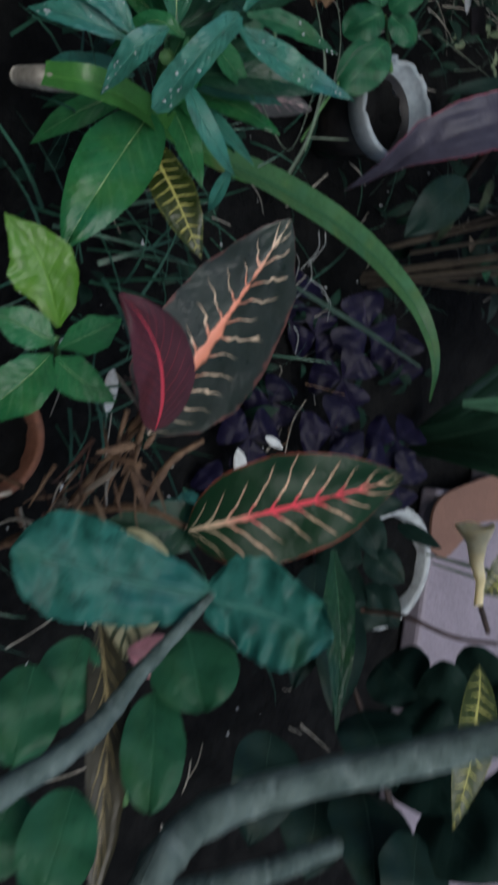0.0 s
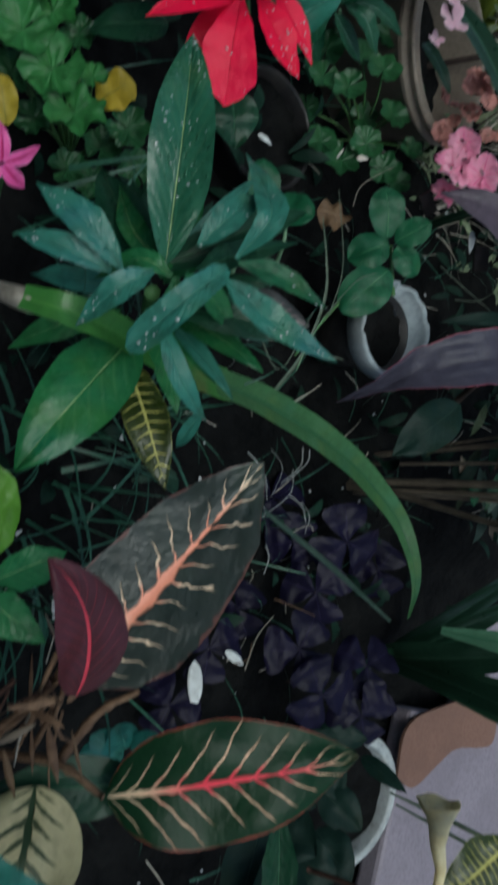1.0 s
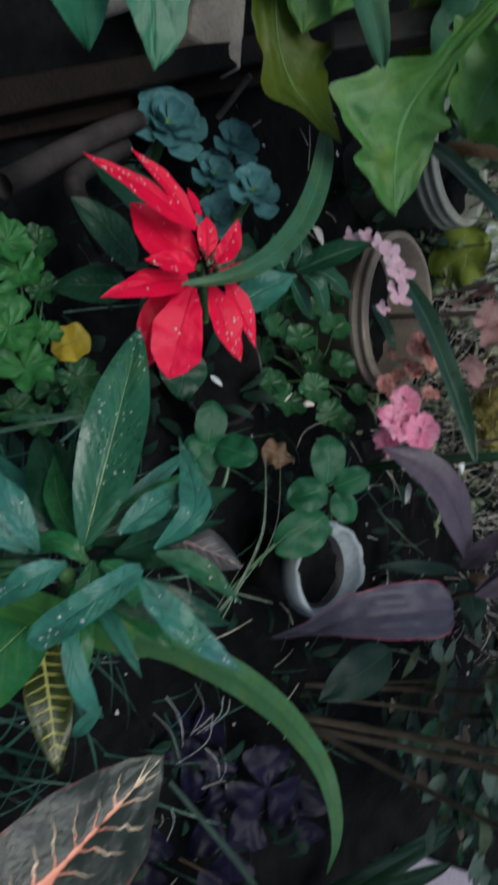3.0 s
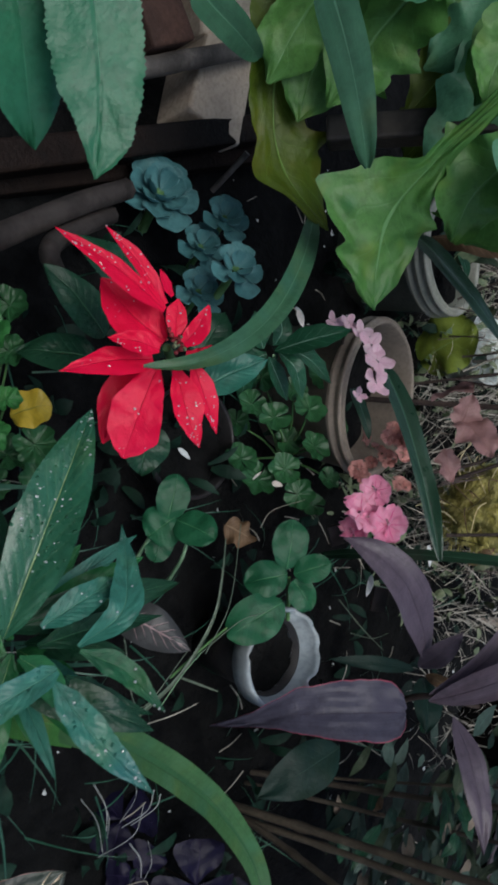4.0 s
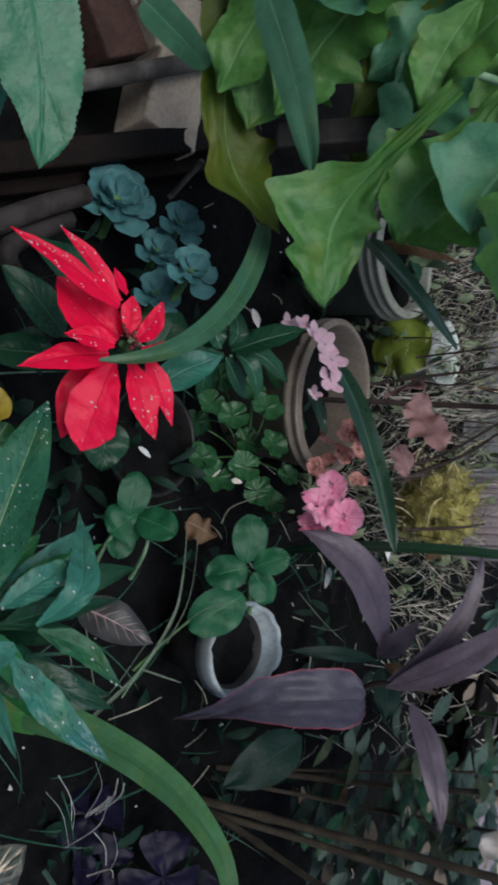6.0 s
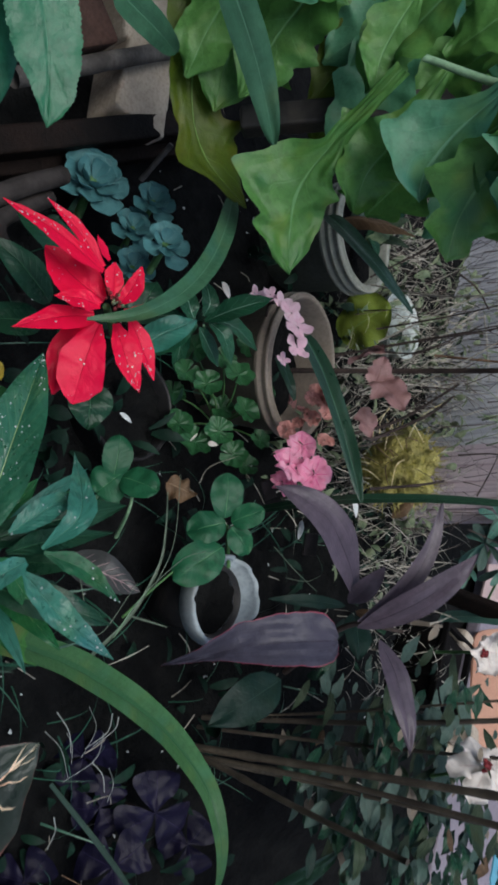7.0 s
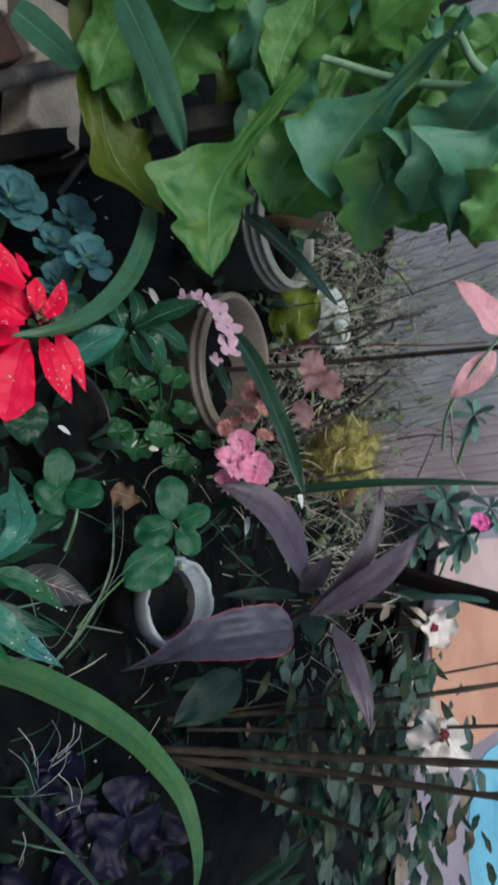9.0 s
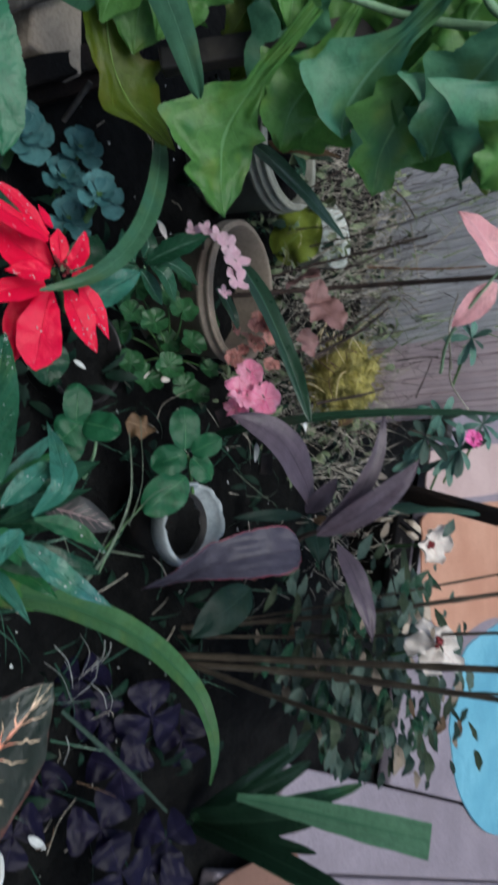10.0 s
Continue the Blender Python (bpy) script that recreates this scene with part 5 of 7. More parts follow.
single(tube(None, "log", [(-0.840, 0.175, 0.100), (-0.975, 0.249, 0.110), (-1.173, 0.352, 0.100)], [0.0125, 0.012], M["wood_grey"], sides=14, rough=0.05), "grey weathered round timber across the stone blocks", "timber", "timber")
single(beam(None, "post", (-1.021, 0.116, 0.100), (-0.967, 0.227, 0.100), 0.06, 0.07, M["rust"]), "rust-brown post leaning at the back", "post", "timber")
for at, size, spin in (((-1.058, 0.312, 0.045), (0.17, 0.09, 0.09), 20), ((-1.129, 0.269, 0.050), (0.1, 0.1, 0.08), 35), ((-1.108, 0.138, 0.050), (0.12, 0.1, 0.08), 25)):
    single(box(None, "stone_block", at, size, M["stone_beige"], pose(0, 0, 0, 0, 0, spin), bevel=0.005, warp=0.004), "rough beige stone block behind the timber", "stone", "stone blocks")
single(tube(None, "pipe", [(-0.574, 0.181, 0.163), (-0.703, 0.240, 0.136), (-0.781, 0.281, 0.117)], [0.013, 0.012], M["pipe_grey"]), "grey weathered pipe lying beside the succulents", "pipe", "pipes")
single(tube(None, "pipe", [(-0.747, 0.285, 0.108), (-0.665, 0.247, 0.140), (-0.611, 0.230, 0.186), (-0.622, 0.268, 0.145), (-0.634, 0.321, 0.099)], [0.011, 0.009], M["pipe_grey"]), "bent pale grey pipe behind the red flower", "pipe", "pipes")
single(tube(None, "stick", [(-0.933, 0.398, 0.059), (-0.968, 0.384, 0.117)], [0.004, 0.004], M["wood_grey"]), "short grey stick among the succulents", "stick")

pw = thing("pot_weed", (-1.152, 0.761, 0.180), "leafy dark weed filling the grey pot", "plant")
rng = random.Random(71)
for k in range(26):
    at = Vector((-1.145, 0.756, 0.185)) + Vector((rng.uniform(-0.06, 0.06), rng.uniform(-0.06, 0.06), 0.0))
    d = Vector((rng.uniform(-1, 1), rng.uniform(-1, 0.6), rng.uniform(0.1, 0.9))).normalized() * rng.uniform(0.03, 0.075)
    leaf(pw, at, at + d, d.length * rng.uniform(0.25, 0.45), M[rng.choice(("dark_green", "dull_olive", "teal_dull", "weed_pale"))], "lance", arch=0.15, nu=8, nv=4)

# ---- pink flowers in the taupe pot ----
def blossom(parent, at, radius, count, mat, up=(-0.05, -0.6, 0.7), name="petal", shape="wedge", cup=0.25, spin=0.0, ruffle=0.12, broad=6.2):
    c, up_v = Vector(at), Vector(up).normalized()
    x = up_v.orthogonal().normalized()
    for i in range(count):
        d = Matrix.Rotation(2 * math.pi * i / count + spin, 3, up_v) @ x
        leaf(parent, c + d * radius * 0.06, c + d * radius * 1.15 + up_v * radius * cup, radius * broad / count, mat, shape, arch=-0.1, up=up_v, fold=0.05, wave=ruffle, waves=1.5, nu=9, nv=8, name=name)


fl = thing("orchid_spray", (-0.844, 0.669, 0.138), "pale pink blossoms on a thin drooping stalk", "flower")
tube(fl, "stem", [(-0.844, 0.669, 0.138), (-0.836, 0.598, 0.197), (-0.812, 0.600, 0.242), (-0.767, 0.634, 0.250)], [0.002, 0.0015], M["stem_dark"], sides=6)
for k, (at, r) in enumerate((((-0.829, 0.571, 0.199), 0.014), ((-0.829, 0.575, 0.219), 0.012), ((-0.820, 0.586, 0.236), 0.014), ((-0.809, 0.599, 0.247), 0.018), ((-0.793, 0.614, 0.255), 0.02), ((-0.772, 0.629, 0.251), 0.018), ((-0.759, 0.635, 0.227), 0.01))):
    blossom(fl, at, r, 4, M["petal_pale"], spin=k * 0.7, shape="round", ruffle=0.06, broad=3.4, up=(-0.1, -0.4, 0.9))
dr = thing("withered_flowers", (-0.766, 0.792, 0.166), "cluster of withered dull pink blossoms in the taupe pot", "flower")
rng = random.Random(11)
for k in range(16):
    at = Vector((-0.743, 0.739, 0.208)) + Vector((rng.uniform(-0.03, 0.03), rng.uniform(-0.025, 0.03), rng.uniform(-0.03, 0.035)))
    blossom(dr, at, rng.uniform(0.008, 0.013), 4, M["petal_dry"], up=(rng.uniform(-1, 1), rng.uniform(-1, 0.3), 0.6), spin=k)
tube(dr, "stem", [(-0.774, 0.833, 0.118), (-0.743, 0.739, 0.208)], [0.002, 0.0015], M["stem_brown"], sides=6)
pk = thing("pink_flower", (-0.663, 0.874, 0.140), "bright pink ruffled flower head", "flower")
tube(pk, "stem", [(-0.663, 0.874, 0.140), (-0.646, 0.743, 0.226)], [0.002, 0.0015], M["stem_green"], sides=6)
for k, (at, r, up) in enumerate((((-0.639, 0.719, 0.229), 0.025, (-0.3, -0.5, 0.9)), ((-0.639, 0.747, 0.253), 0.024, (0.3, -0.45, 0.85)), ((-0.676, 0.727, 0.231), 0.02, (0.0, -0.6, 0.8)), ((-0.624, 0.745, 0.206), 0.02, (-0.3, -0.5, 0.8)))):
    blossom(pk, at, r * 0.88, 5, M["petal_pink"], spin=k * 1.3, cup=0.22, ruffle=0.2, shape="obovate", up=up, broad=6.4)
    bead_cluster(pk, "flower_centre", at, 0.0025, 6, 0.0012, M["petal_magenta"], k)

# ---- veined green plant and small scalloped leaves between the pots ----
vg = thing("veined_plant", (-0.783, 0.592, 0.100), "dark green plant with pale-veined pointed leaves", "plant")
for line, half in ((((-0.740, 0.523, 0.164), (-0.716, 0.511, 0.139), (-0.680, 0.505, 0.110)), ((0, 0.0024), (.12, 0.0094), (.35, 0.0197), (.6, 0.0220), (.82, 0.0142), (1, 0.0008))), (((-0.747, 0.526, 0.172), (-0.764, 0.532, 0.217), (-0.789, 0.550, 0.257)), ((0, 0.0024), (.15, 0.0102), (.4, 0.0173), (.65, 0.0157), (.85, 0.0087), (1, 0.0008))),
                   (((-0.747, 0.530, 0.176), (-0.736, 0.549, 0.193), (-0.720, 0.589, 0.184)), ((0, 0.0016), (.2, 0.0079), (.5, 0.0134), (.75, 0.0110), (1, 0.0008))), (((-0.744, 0.517, 0.161), (-0.752, 0.502, 0.162), (-0.779, 0.485, 0.153)), ((0, 0.0016), (.2, 0.0087), (.5, 0.0149), (.75, 0.0118), (1, 0.0008))),
                   (((-0.751, 0.521, 0.172), (-0.766, 0.512, 0.184), (-0.794, 0.494, 0.175)), ((0, 0.0016), (.2, 0.0071), (.5, 0.0126), (.75, 0.0102), (1, 0.0008))), (((-0.741, 0.529, 0.162), (-0.733, 0.553, 0.161), (-0.722, 0.591, 0.156)), ((0, 0.0016), (.2, 0.0079), (.5, 0.0134), (.75, 0.0110), (1, 0.0008))),
                   (((-0.745, 0.528, 0.148), (-0.729, 0.545, 0.118), (-0.712, 0.581, 0.087)), ((0, 0.0016), (.2, 0.0079), (.5, 0.0134), (.75, 0.0110), (1, 0.0008))), (((-0.762, 0.536, 0.170), (-0.772, 0.573, 0.182), (-0.774, 0.624, 0.183)), ((0, 0.0016), (.2, 0.0087), (.5, 0.0149), (.75, 0.0118), (1, 0.0008))),
                   (((-0.748, 0.523, 0.146), (-0.745, 0.499, 0.120), (-0.740, 0.498, 0.082)), ((0, 0.0016), (.2, 0.0087), (.5, 0.0149), (.75, 0.0118), (1, 0.0008)))):
    shaped_leaf(vg, line, half, half, M["veined"], fold=0.2, ruffle=0.12, puff=0.08, nu=28, nv=10)
tube(vg, "stem", [(-0.799, 0.607, 0.079), (-0.743, 0.530, 0.169)], [0.003, 0.002], M["stem_pale"], sides=6)
sg = thing("scalloped_plant", (-0.695, 0.705, 0.061), "low plant with small round scalloped green leaves", "plant")
for c, r in (((-0.652, 0.620, 0.089), 27), ((-0.639, 0.649, 0.104), 30), ((-0.666, 0.664, 0.126), 27), ((-0.650, 0.701, 0.132), 26), ((-0.708, 0.577, 0.113), 25), ((-0.705, 0.603, 0.135), 26), ((-0.733, 0.625, 0.164), 28), ((-0.755, 0.610, 0.137), 24), ((-0.716, 0.684, 0.141), 27), ((-0.718, 0.673, 0.099), 24),
             ((-0.698, 0.734, 0.139), 20), ((-0.764, 0.588, 0.092), 28), ((-0.798, 0.635, 0.150), 26), ((-0.714, 0.620, 0.044), 24), ((-0.756, 0.695, 0.153), 20), ((-0.666, 0.753, 0.113), 22)):
    fan_leaf(sg, (-0.719, 0.712, 0.053), c, r * 1.16 / 1373, M["round_small"], lobes=5, lobe=0.14, cup=0.22)

for at, tip, w in (((-0.786, 0.501, 0.208), (-0.771, 0.518, 0.211), 13), ((-0.634, 0.648, 0.132), (-0.636, 0.658, 0.143), 12), ((-0.629, 0.633, 0.113), (-0.640, 0.632, 0.123), 4)):
    single(leaf(None, at, tip, w / 1373, M["petal_white"], "ovate", curl=0.4, nu=8, nv=6, name="fallen_petal"), "small white fallen petal caught on green leaves", "petal", "fallen petals")

# ---- round-leaved cuttings ----
rc = thing("round_leaved_cutting", (-0.490, 0.611, 0.030), "cutting with smooth round dark green leaves", "plant", "round-leaved cuttings")
for b, tip, w in (((-0.517, 0.552, 0.099), (-0.568, 0.530, 0.105), 60), ((-0.524, 0.556, 0.105), (-0.490, 0.547, 0.086), 80), ((-0.521, 0.558, 0.105), (-0.516, 0.587, 0.152), 70), ((-0.510, 0.568, 0.082), (-0.473, 0.578, 0.077), 50)):
    leaf(rc, b, tip, w * 0.92 / 1373, M["mid_green"], "round", fold=0.05)
tube(rc, "stem", [(-0.455, 0.593, 0.019), (-0.494, 0.555, 0.080), (-0.522, 0.555, 0.097)], [0.003, 0.002], M["stem_pale"], sides=6)
tube(rc, "stem", [(-0.472, 0.630, 0.052), (-0.488, 0.592, 0.105), (-0.506, 0.583, 0.112)], [0.003, 0.002], M["stem_pale"], sides=6)
rc2 = thing("round_leaved_cutting", (-0.506, 0.761, 0.141), "cutting with five smooth round leaves above the white pot", "plant", "round-leaved cuttings")
for b, tip, w in (((-0.534, 0.686, 0.180), (-0.589, 0.660, 0.181), 66), ((-0.529, 0.690, 0.181), (-0.496, 0.658, 0.152), 66), ((-0.532, 0.694, 0.187), (-0.561, 0.712, 0.220), 50), ((-0.526, 0.697, 0.187), (-0.505, 0.732, 0.200), 56), ((-0.495, 0.695, 0.187), (-0.431, 0.667, 0.153), 80)):
    leaf(rc2, b, tip, w * 0.95 / 1373, M["mid_green"], "round", fold=0.05)
tube(rc2, "stem", [(-0.500, 0.764, 0.142), (-0.528, 0.696, 0.180)], [0.003, 0.002], M["stem_green"], sides=6)
tube(rc2, "stem", [(-0.488, 0.687, 0.160), (-0.419, 0.652, 0.147), (-0.359, 0.626, 0.138)], [0.0016, 0.0016], M["stem_green"], sides=6)
ps_stalk = thing("pale_stalk", (-0.299, 0.616, 0.122), "pale grey-green withered stalk beside the white pot", "stalk")
ribbon(ps_stalk, [(-0.299, 0.616, 0.122), (-0.364, 0.632, 0.144), (-0.433, 0.637, 0.151), (-0.479, 0.630, 0.146), (-0.531, 0.613, 0.138)], [0.0046, 0.0042, 0.0036, 0.0026, 0.0012], M["stalk_grey"], fold=0.6, name="stalk")
ribbon(ps_stalk, [(-0.364, 0.632, 0.144), (-0.368, 0.666, 0.176)], [0.0026, 0.0026, 0.0013], M["stalk_grey"], fold=0.6, name="stalk")
single(leaf(None, (-0.561, 0.635, 0.101), (-0.558, 0.668, 0.128), 0.0385, M["brown_leaf"], "ovate", wave=0.2, curl=0.5, name="dry_leaf"), "curled yellow-brown dry leaf on the soil", "leaf", "dry leaves")
single(leaf(None, (-1.038, 0.633, 0.239), (-1.005, 0.677, 0.350), 0.0375, M["brown_leaf"], "lance", wave=0.06, curl=0.6, name="dry_leaf"), "rolled brown dry leaf under the lobed plant", "leaf", "dry leaves")

# ---- purple trailing plant ----
pp = thing("purple_plant", (-0.550, 1.084, 0.197), "purple-leaved trailing plant on a brown stem", "plant")
PU, PL = M["purple"], M["purple_plain"]
shaped_leaf(pp, [(-0.448, 0.864, 0.284), (-0.418, 0.807, 0.257), (-0.389, 0.766, 0.212), (-0.361, 0.749, 0.159), (-0.342, 0.742, 0.110)], ((0, 0.0060), (.02, 0.0195), (.06, 0.0285), (.12, 0.0338), (.3, 0.0308), (.48, 0.0225), (.6, 0.0128), (.72, 0.0060), (.85, 0.0038), (1, 0.0008)), ((0, 0.0060), (.02, 0.0210), (.06, 0.0315), (.12, 0.0375), (.3, 0.0360), (.48, 0.0300), (.6, 0.0188), (.72, 0.0098), (.85, 0.0053), (1, 0.0008)), PU, fold=0.22, ruffle=0.14, puff=0.1)
leaf(pp, (-0.524, 0.895, 0.270), (-0.589, 0.697, 0.236), 0.0582, PL, "lance", mid=(-0.573, 0.773, 0.288), nu=28)
leaf(pp, (-0.466, 0.856, 0.314), (-0.579, 0.854, 0.461), 0.0380, PL, "lance", mid=(-0.516, 0.855, 0.405))
leaf(pp, (-0.473, 0.853, 0.314), (-0.656, 0.839, 0.402), 0.0275, PL, "lance", mid=(-0.551, 0.860, 0.379))
leaf(pp, (-0.460, 0.876, 0.339), (-0.334, 0.914, 0.397), 0.0352, PL, "lance", mid=(-0.399, 0.887, 0.381))
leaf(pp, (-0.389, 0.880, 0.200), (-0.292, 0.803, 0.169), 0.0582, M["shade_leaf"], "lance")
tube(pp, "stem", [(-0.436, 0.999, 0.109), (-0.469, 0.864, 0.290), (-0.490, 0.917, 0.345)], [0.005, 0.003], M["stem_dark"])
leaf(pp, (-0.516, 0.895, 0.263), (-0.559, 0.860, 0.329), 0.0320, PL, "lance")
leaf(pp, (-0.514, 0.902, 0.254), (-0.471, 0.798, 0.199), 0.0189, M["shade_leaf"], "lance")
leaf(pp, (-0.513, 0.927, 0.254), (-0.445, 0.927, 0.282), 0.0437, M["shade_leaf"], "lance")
leaf(pp, (-0.518, 0.927, 0.256), (-0.498, 0.932, 0.314), 0.0218, M["brown_leaf"], "lance")

# ---- wet-leaved rosette plant ----
wr = thing("wet_leaved_plant", (-0.268, 0.339, 0.269), "lush plant with long wet blue-green pointed leaves", "plant")
tube(wr, "stem", [(-0.289, 0.438, 0.117), (-0.267, 0.308, 0.323)], [0.008, 0.006], M["stem_green"])
MG = M["mid_green"]
leaf(wr, (-0.288, 0.308, 0.329), (-0.460, 0.281, 0.320), 0.0454, M["droplet_leaf"], "lance", fold=0.55, nu=28, nv=10, wet=45)
shaped_leaf(wr, [(-0.282, 0.318, 0.388), (-0.248, 0.295, 0.384), (-0.213, 0.286, 0.351)], ((0, 0.0029), (.1, 0.0076), (.4, 0.0098), (.75, 0.0109), (.92, 0.0087), (1, 0.0029)), ((0, 0.0029), (.1, 0.0076), (.4, 0.0098), (.75, 0.0109), (.92, 0.0087), (1, 0.0029)), BG, fold=0.25, ruffle=0.12, puff=0.12, nu=40, nv=12, wet=12)
shaped_leaf(wr, [(-0.275, 0.320, 0.386), (-0.256, 0.355, 0.408), (-0.243, 0.392, 0.434)], ((0, 0.0015), (.18, 0.0089), (.42, 0.0112), (.7, 0.0078), (.88, 0.0034), (1, 0.0004)), ((0, 0.0015), (.18, 0.0089), (.42, 0.0112), (.7, 0.0078), (.88, 0.0034), (1, 0.0004)), BG, fold=0.25, ruffle=0.12, puff=0.12, nu=40, nv=12, wet=14)
shaped_leaf(wr, [(-0.302, 0.343, 0.364), (-0.304, 0.376, 0.377), (-0.292, 0.406, 0.397)], ((0, 0.0016), (.3, 0.0089), (.6, 0.0081), (.85, 0.0036), (1, 0.0004)), ((0, 0.0016), (.3, 0.0089), (.6, 0.0081), (.85, 0.0036), (1, 0.0004)), MG, fold=0.25, ruffle=0.12, puff=0.12, nu=40, nv=12, wet=8)
shaped_leaf(wr, [(-0.304, 0.341, 0.363), (-0.334, 0.345, 0.383), (-0.366, 0.347, 0.362), (-0.400, 0.346, 0.331)], ((0, 0.0016), (.25, 0.0090), (.45, 0.0123), (.68, 0.0082), (1, 0.0004)), ((0, 0.0016), (.25, 0.0090), (.45, 0.0123), (.68, 0.0082), (1, 0.0004)), BG, fold=0.25, ruffle=0.12, puff=0.12, nu=40, nv=12, wet=8)
shaped_leaf(wr, [(-0.268, 0.285, 0.355), (-0.248, 0.268, 0.347), (-0.222, 0.262, 0.319)], ((0, 0.0018), (.25, 0.0081), (.5, 0.0099), (.75, 0.0070), (1, 0.0004)), ((0, 0.0018), (.25, 0.0081), (.5, 0.0099), (.75, 0.0070), (1, 0.0004)), BG, fold=0.25, ruffle=0.12, puff=0.12, nu=40, nv=12, wet=12)
shaped_leaf(wr, [(-0.274, 0.284, 0.316), (-0.293, 0.253, 0.310), (-0.311, 0.219, 0.286)], ((0, 0.0019), (.25, 0.0085), (.5, 0.0128), (.75, 0.0101), (1, 0.0004)), ((0, 0.0019), (.25, 0.0085), (.5, 0.0128), (.75, 0.0101), (1, 0.0004)), BG, fold=0.25, ruffle=0.12, puff=0.12, nu=40, nv=12, wet=12)
shaped_leaf(wr, [(-0.271, 0.279, 0.311), (-0.275, 0.246, 0.298), (-0.276, 0.221, 0.276)], ((0, 0.0019), (.25, 0.0070), (.5, 0.0097), (.75, 0.0073), (1, 0.0004)), ((0, 0.0019), (.25, 0.0070), (.5, 0.0097), (.75, 0.0073), (1, 0.0004)), BG, fold=0.25, ruffle=0.12, puff=0.12, nu=40, nv=12, wet=8)
shaped_leaf(wr, [(-0.304, 0.317, 0.349), (-0.328, 0.327, 0.359), (-0.359, 0.347, 0.360)], ((0, 0.0020), (.25, 0.0081), (.5, 0.0109), (.8, 0.0081), (1, 0.0008)), ((0, 0.0020), (.25, 0.0081), (.5, 0.0109), (.8, 0.0081), (1, 0.0008)), BG, fold=0.25, ruffle=0.12, puff=0.12, nu=40, nv=12, wet=8)
shaped_leaf(wr, [(-0.278, 0.309, 0.340), (-0.284, 0.290, 0.325), (-0.270, 0.281, 0.285)], ((0, 0.0020), (.3, 0.0071), (.6, 0.0079), (1, 0.0004)), ((0, 0.0020), (.3, 0.0071), (.6, 0.0079), (1, 0.0004)), M["fresh_green"], fold=0.25, ruffle=0.12, puff=0.12, nu=40, nv=12)
shaped_leaf(wr, [(-0.281, 0.315, 0.346), (-0.279, 0.343, 0.342), (-0.260, 0.381, 0.341)], ((0, 0.0020), (.3, 0.0089), (.6, 0.0098), (1, 0.0004)), ((0, 0.0020), (.3, 0.0089), (.6, 0.0098), (1, 0.0004)), M["fresh_green"], fold=0.25, ruffle=0.12, puff=0.12, nu=40, nv=12)
shaped_leaf(wr, [(-0.282, 0.316, 0.334), (-0.258, 0.323, 0.331), (-0.233, 0.324, 0.310)], ((0, 0.0020), (.3, 0.0088), (.6, 0.0088), (1, 0.0004)), ((0, 0.0020), (.3, 0.0088), (.6, 0.0088), (1, 0.0004)), M["fresh_green"], fold=0.25, ruffle=0.12, puff=0.12, nu=40, nv=12)
shaped_leaf(wr, [(-0.294, 0.330, 0.336), (-0.325, 0.365, 0.336), (-0.360, 0.415, 0.337)], ((0, 0.0022), (.3, 0.0103), (.6, 0.0095), (1, 0.0004)), ((0, 0.0022), (.3, 0.0103), (.6, 0.0095), (1, 0.0004)), DG, fold=0.25, ruffle=0.12, puff=0.12, nu=40, nv=12)
shaped_leaf(wr, [(-0.290, 0.317, 0.323), (-0.316, 0.299, 0.289), (-0.358, 0.292, 0.257)], ((0, 0.0021), (.3, 0.0102), (.6, 0.0102), (1, 0.0004)), ((0, 0.0021), (.3, 0.0102), (.6, 0.0102), (1, 0.0004)), M["fresh_green"], fold=0.25, ruffle=0.12, puff=0.12, nu=40, nv=12)
shaped_leaf(wr, [(-0.285, 0.357, 0.343), (-0.284, 0.395, 0.335), (-0.293, 0.446, 0.341)], ((0, 0.0022), (.3, 0.0105), (.6, 0.0096), (1, 0.0004)), ((0, 0.0022), (.3, 0.0105), (.6, 0.0096), (1, 0.0004)), DG, fold=0.25, ruffle=0.12, puff=0.12, nu=40, nv=12)
leaf(wr, (-0.244, 0.329, 0.279), (-0.122, 0.274, 0.273), 0.0581, M["fresh_green"], "ovate")
leaf(wr, (-0.236, 0.296, 0.366), (-0.188, 0.352, 0.365), 0.0151, BG, "lance", mid=(-0.203, 0.313, 0.379))
leaf(wr, (-0.194, 0.348, 0.364), (-0.170, 0.360, 0.329), 0.0102, BG, "lance", fold=0.4)
leaf(wr, (-0.296, 0.324, 0.295), (-0.390, 0.418, 0.334), 0.0306, DG, "lance")
leaf(wr, (-0.267, 0.331, 0.313), (-0.281, 0.429, 0.369), 0.0296, DG, "lance")
leaf(wr, (-0.289, 0.318, 0.289), (-0.372, 0.283, 0.237), 0.0393, DG, "ovate")

rng = random.Random(19)
hub = Vector((-0.294, 0.357, 0.240))
for k in range(22):
    th = rng.uniform(0, 6.28)
    d = Vector((math.cos(th), 0.5 * math.sin(th) - 0.1, 0.55 * math.sin(th))).normalized() * rng.uniform(0.08, 0.135)
    leaf(wr, hub + d * 0.2, hub + d, rng.uniform(0.014, 0.026), M[rng.choice(("fresh_green", "blue_green", "blue_green", "dark_green"))], "lance", arch=0.12, wave=0.05)

# ---- long arching strap leaf ----
st = thing("arching_leaf_plant", (-0.243, 0.262, 0.245), "long light green strap leaf arching over the bed", "plant")
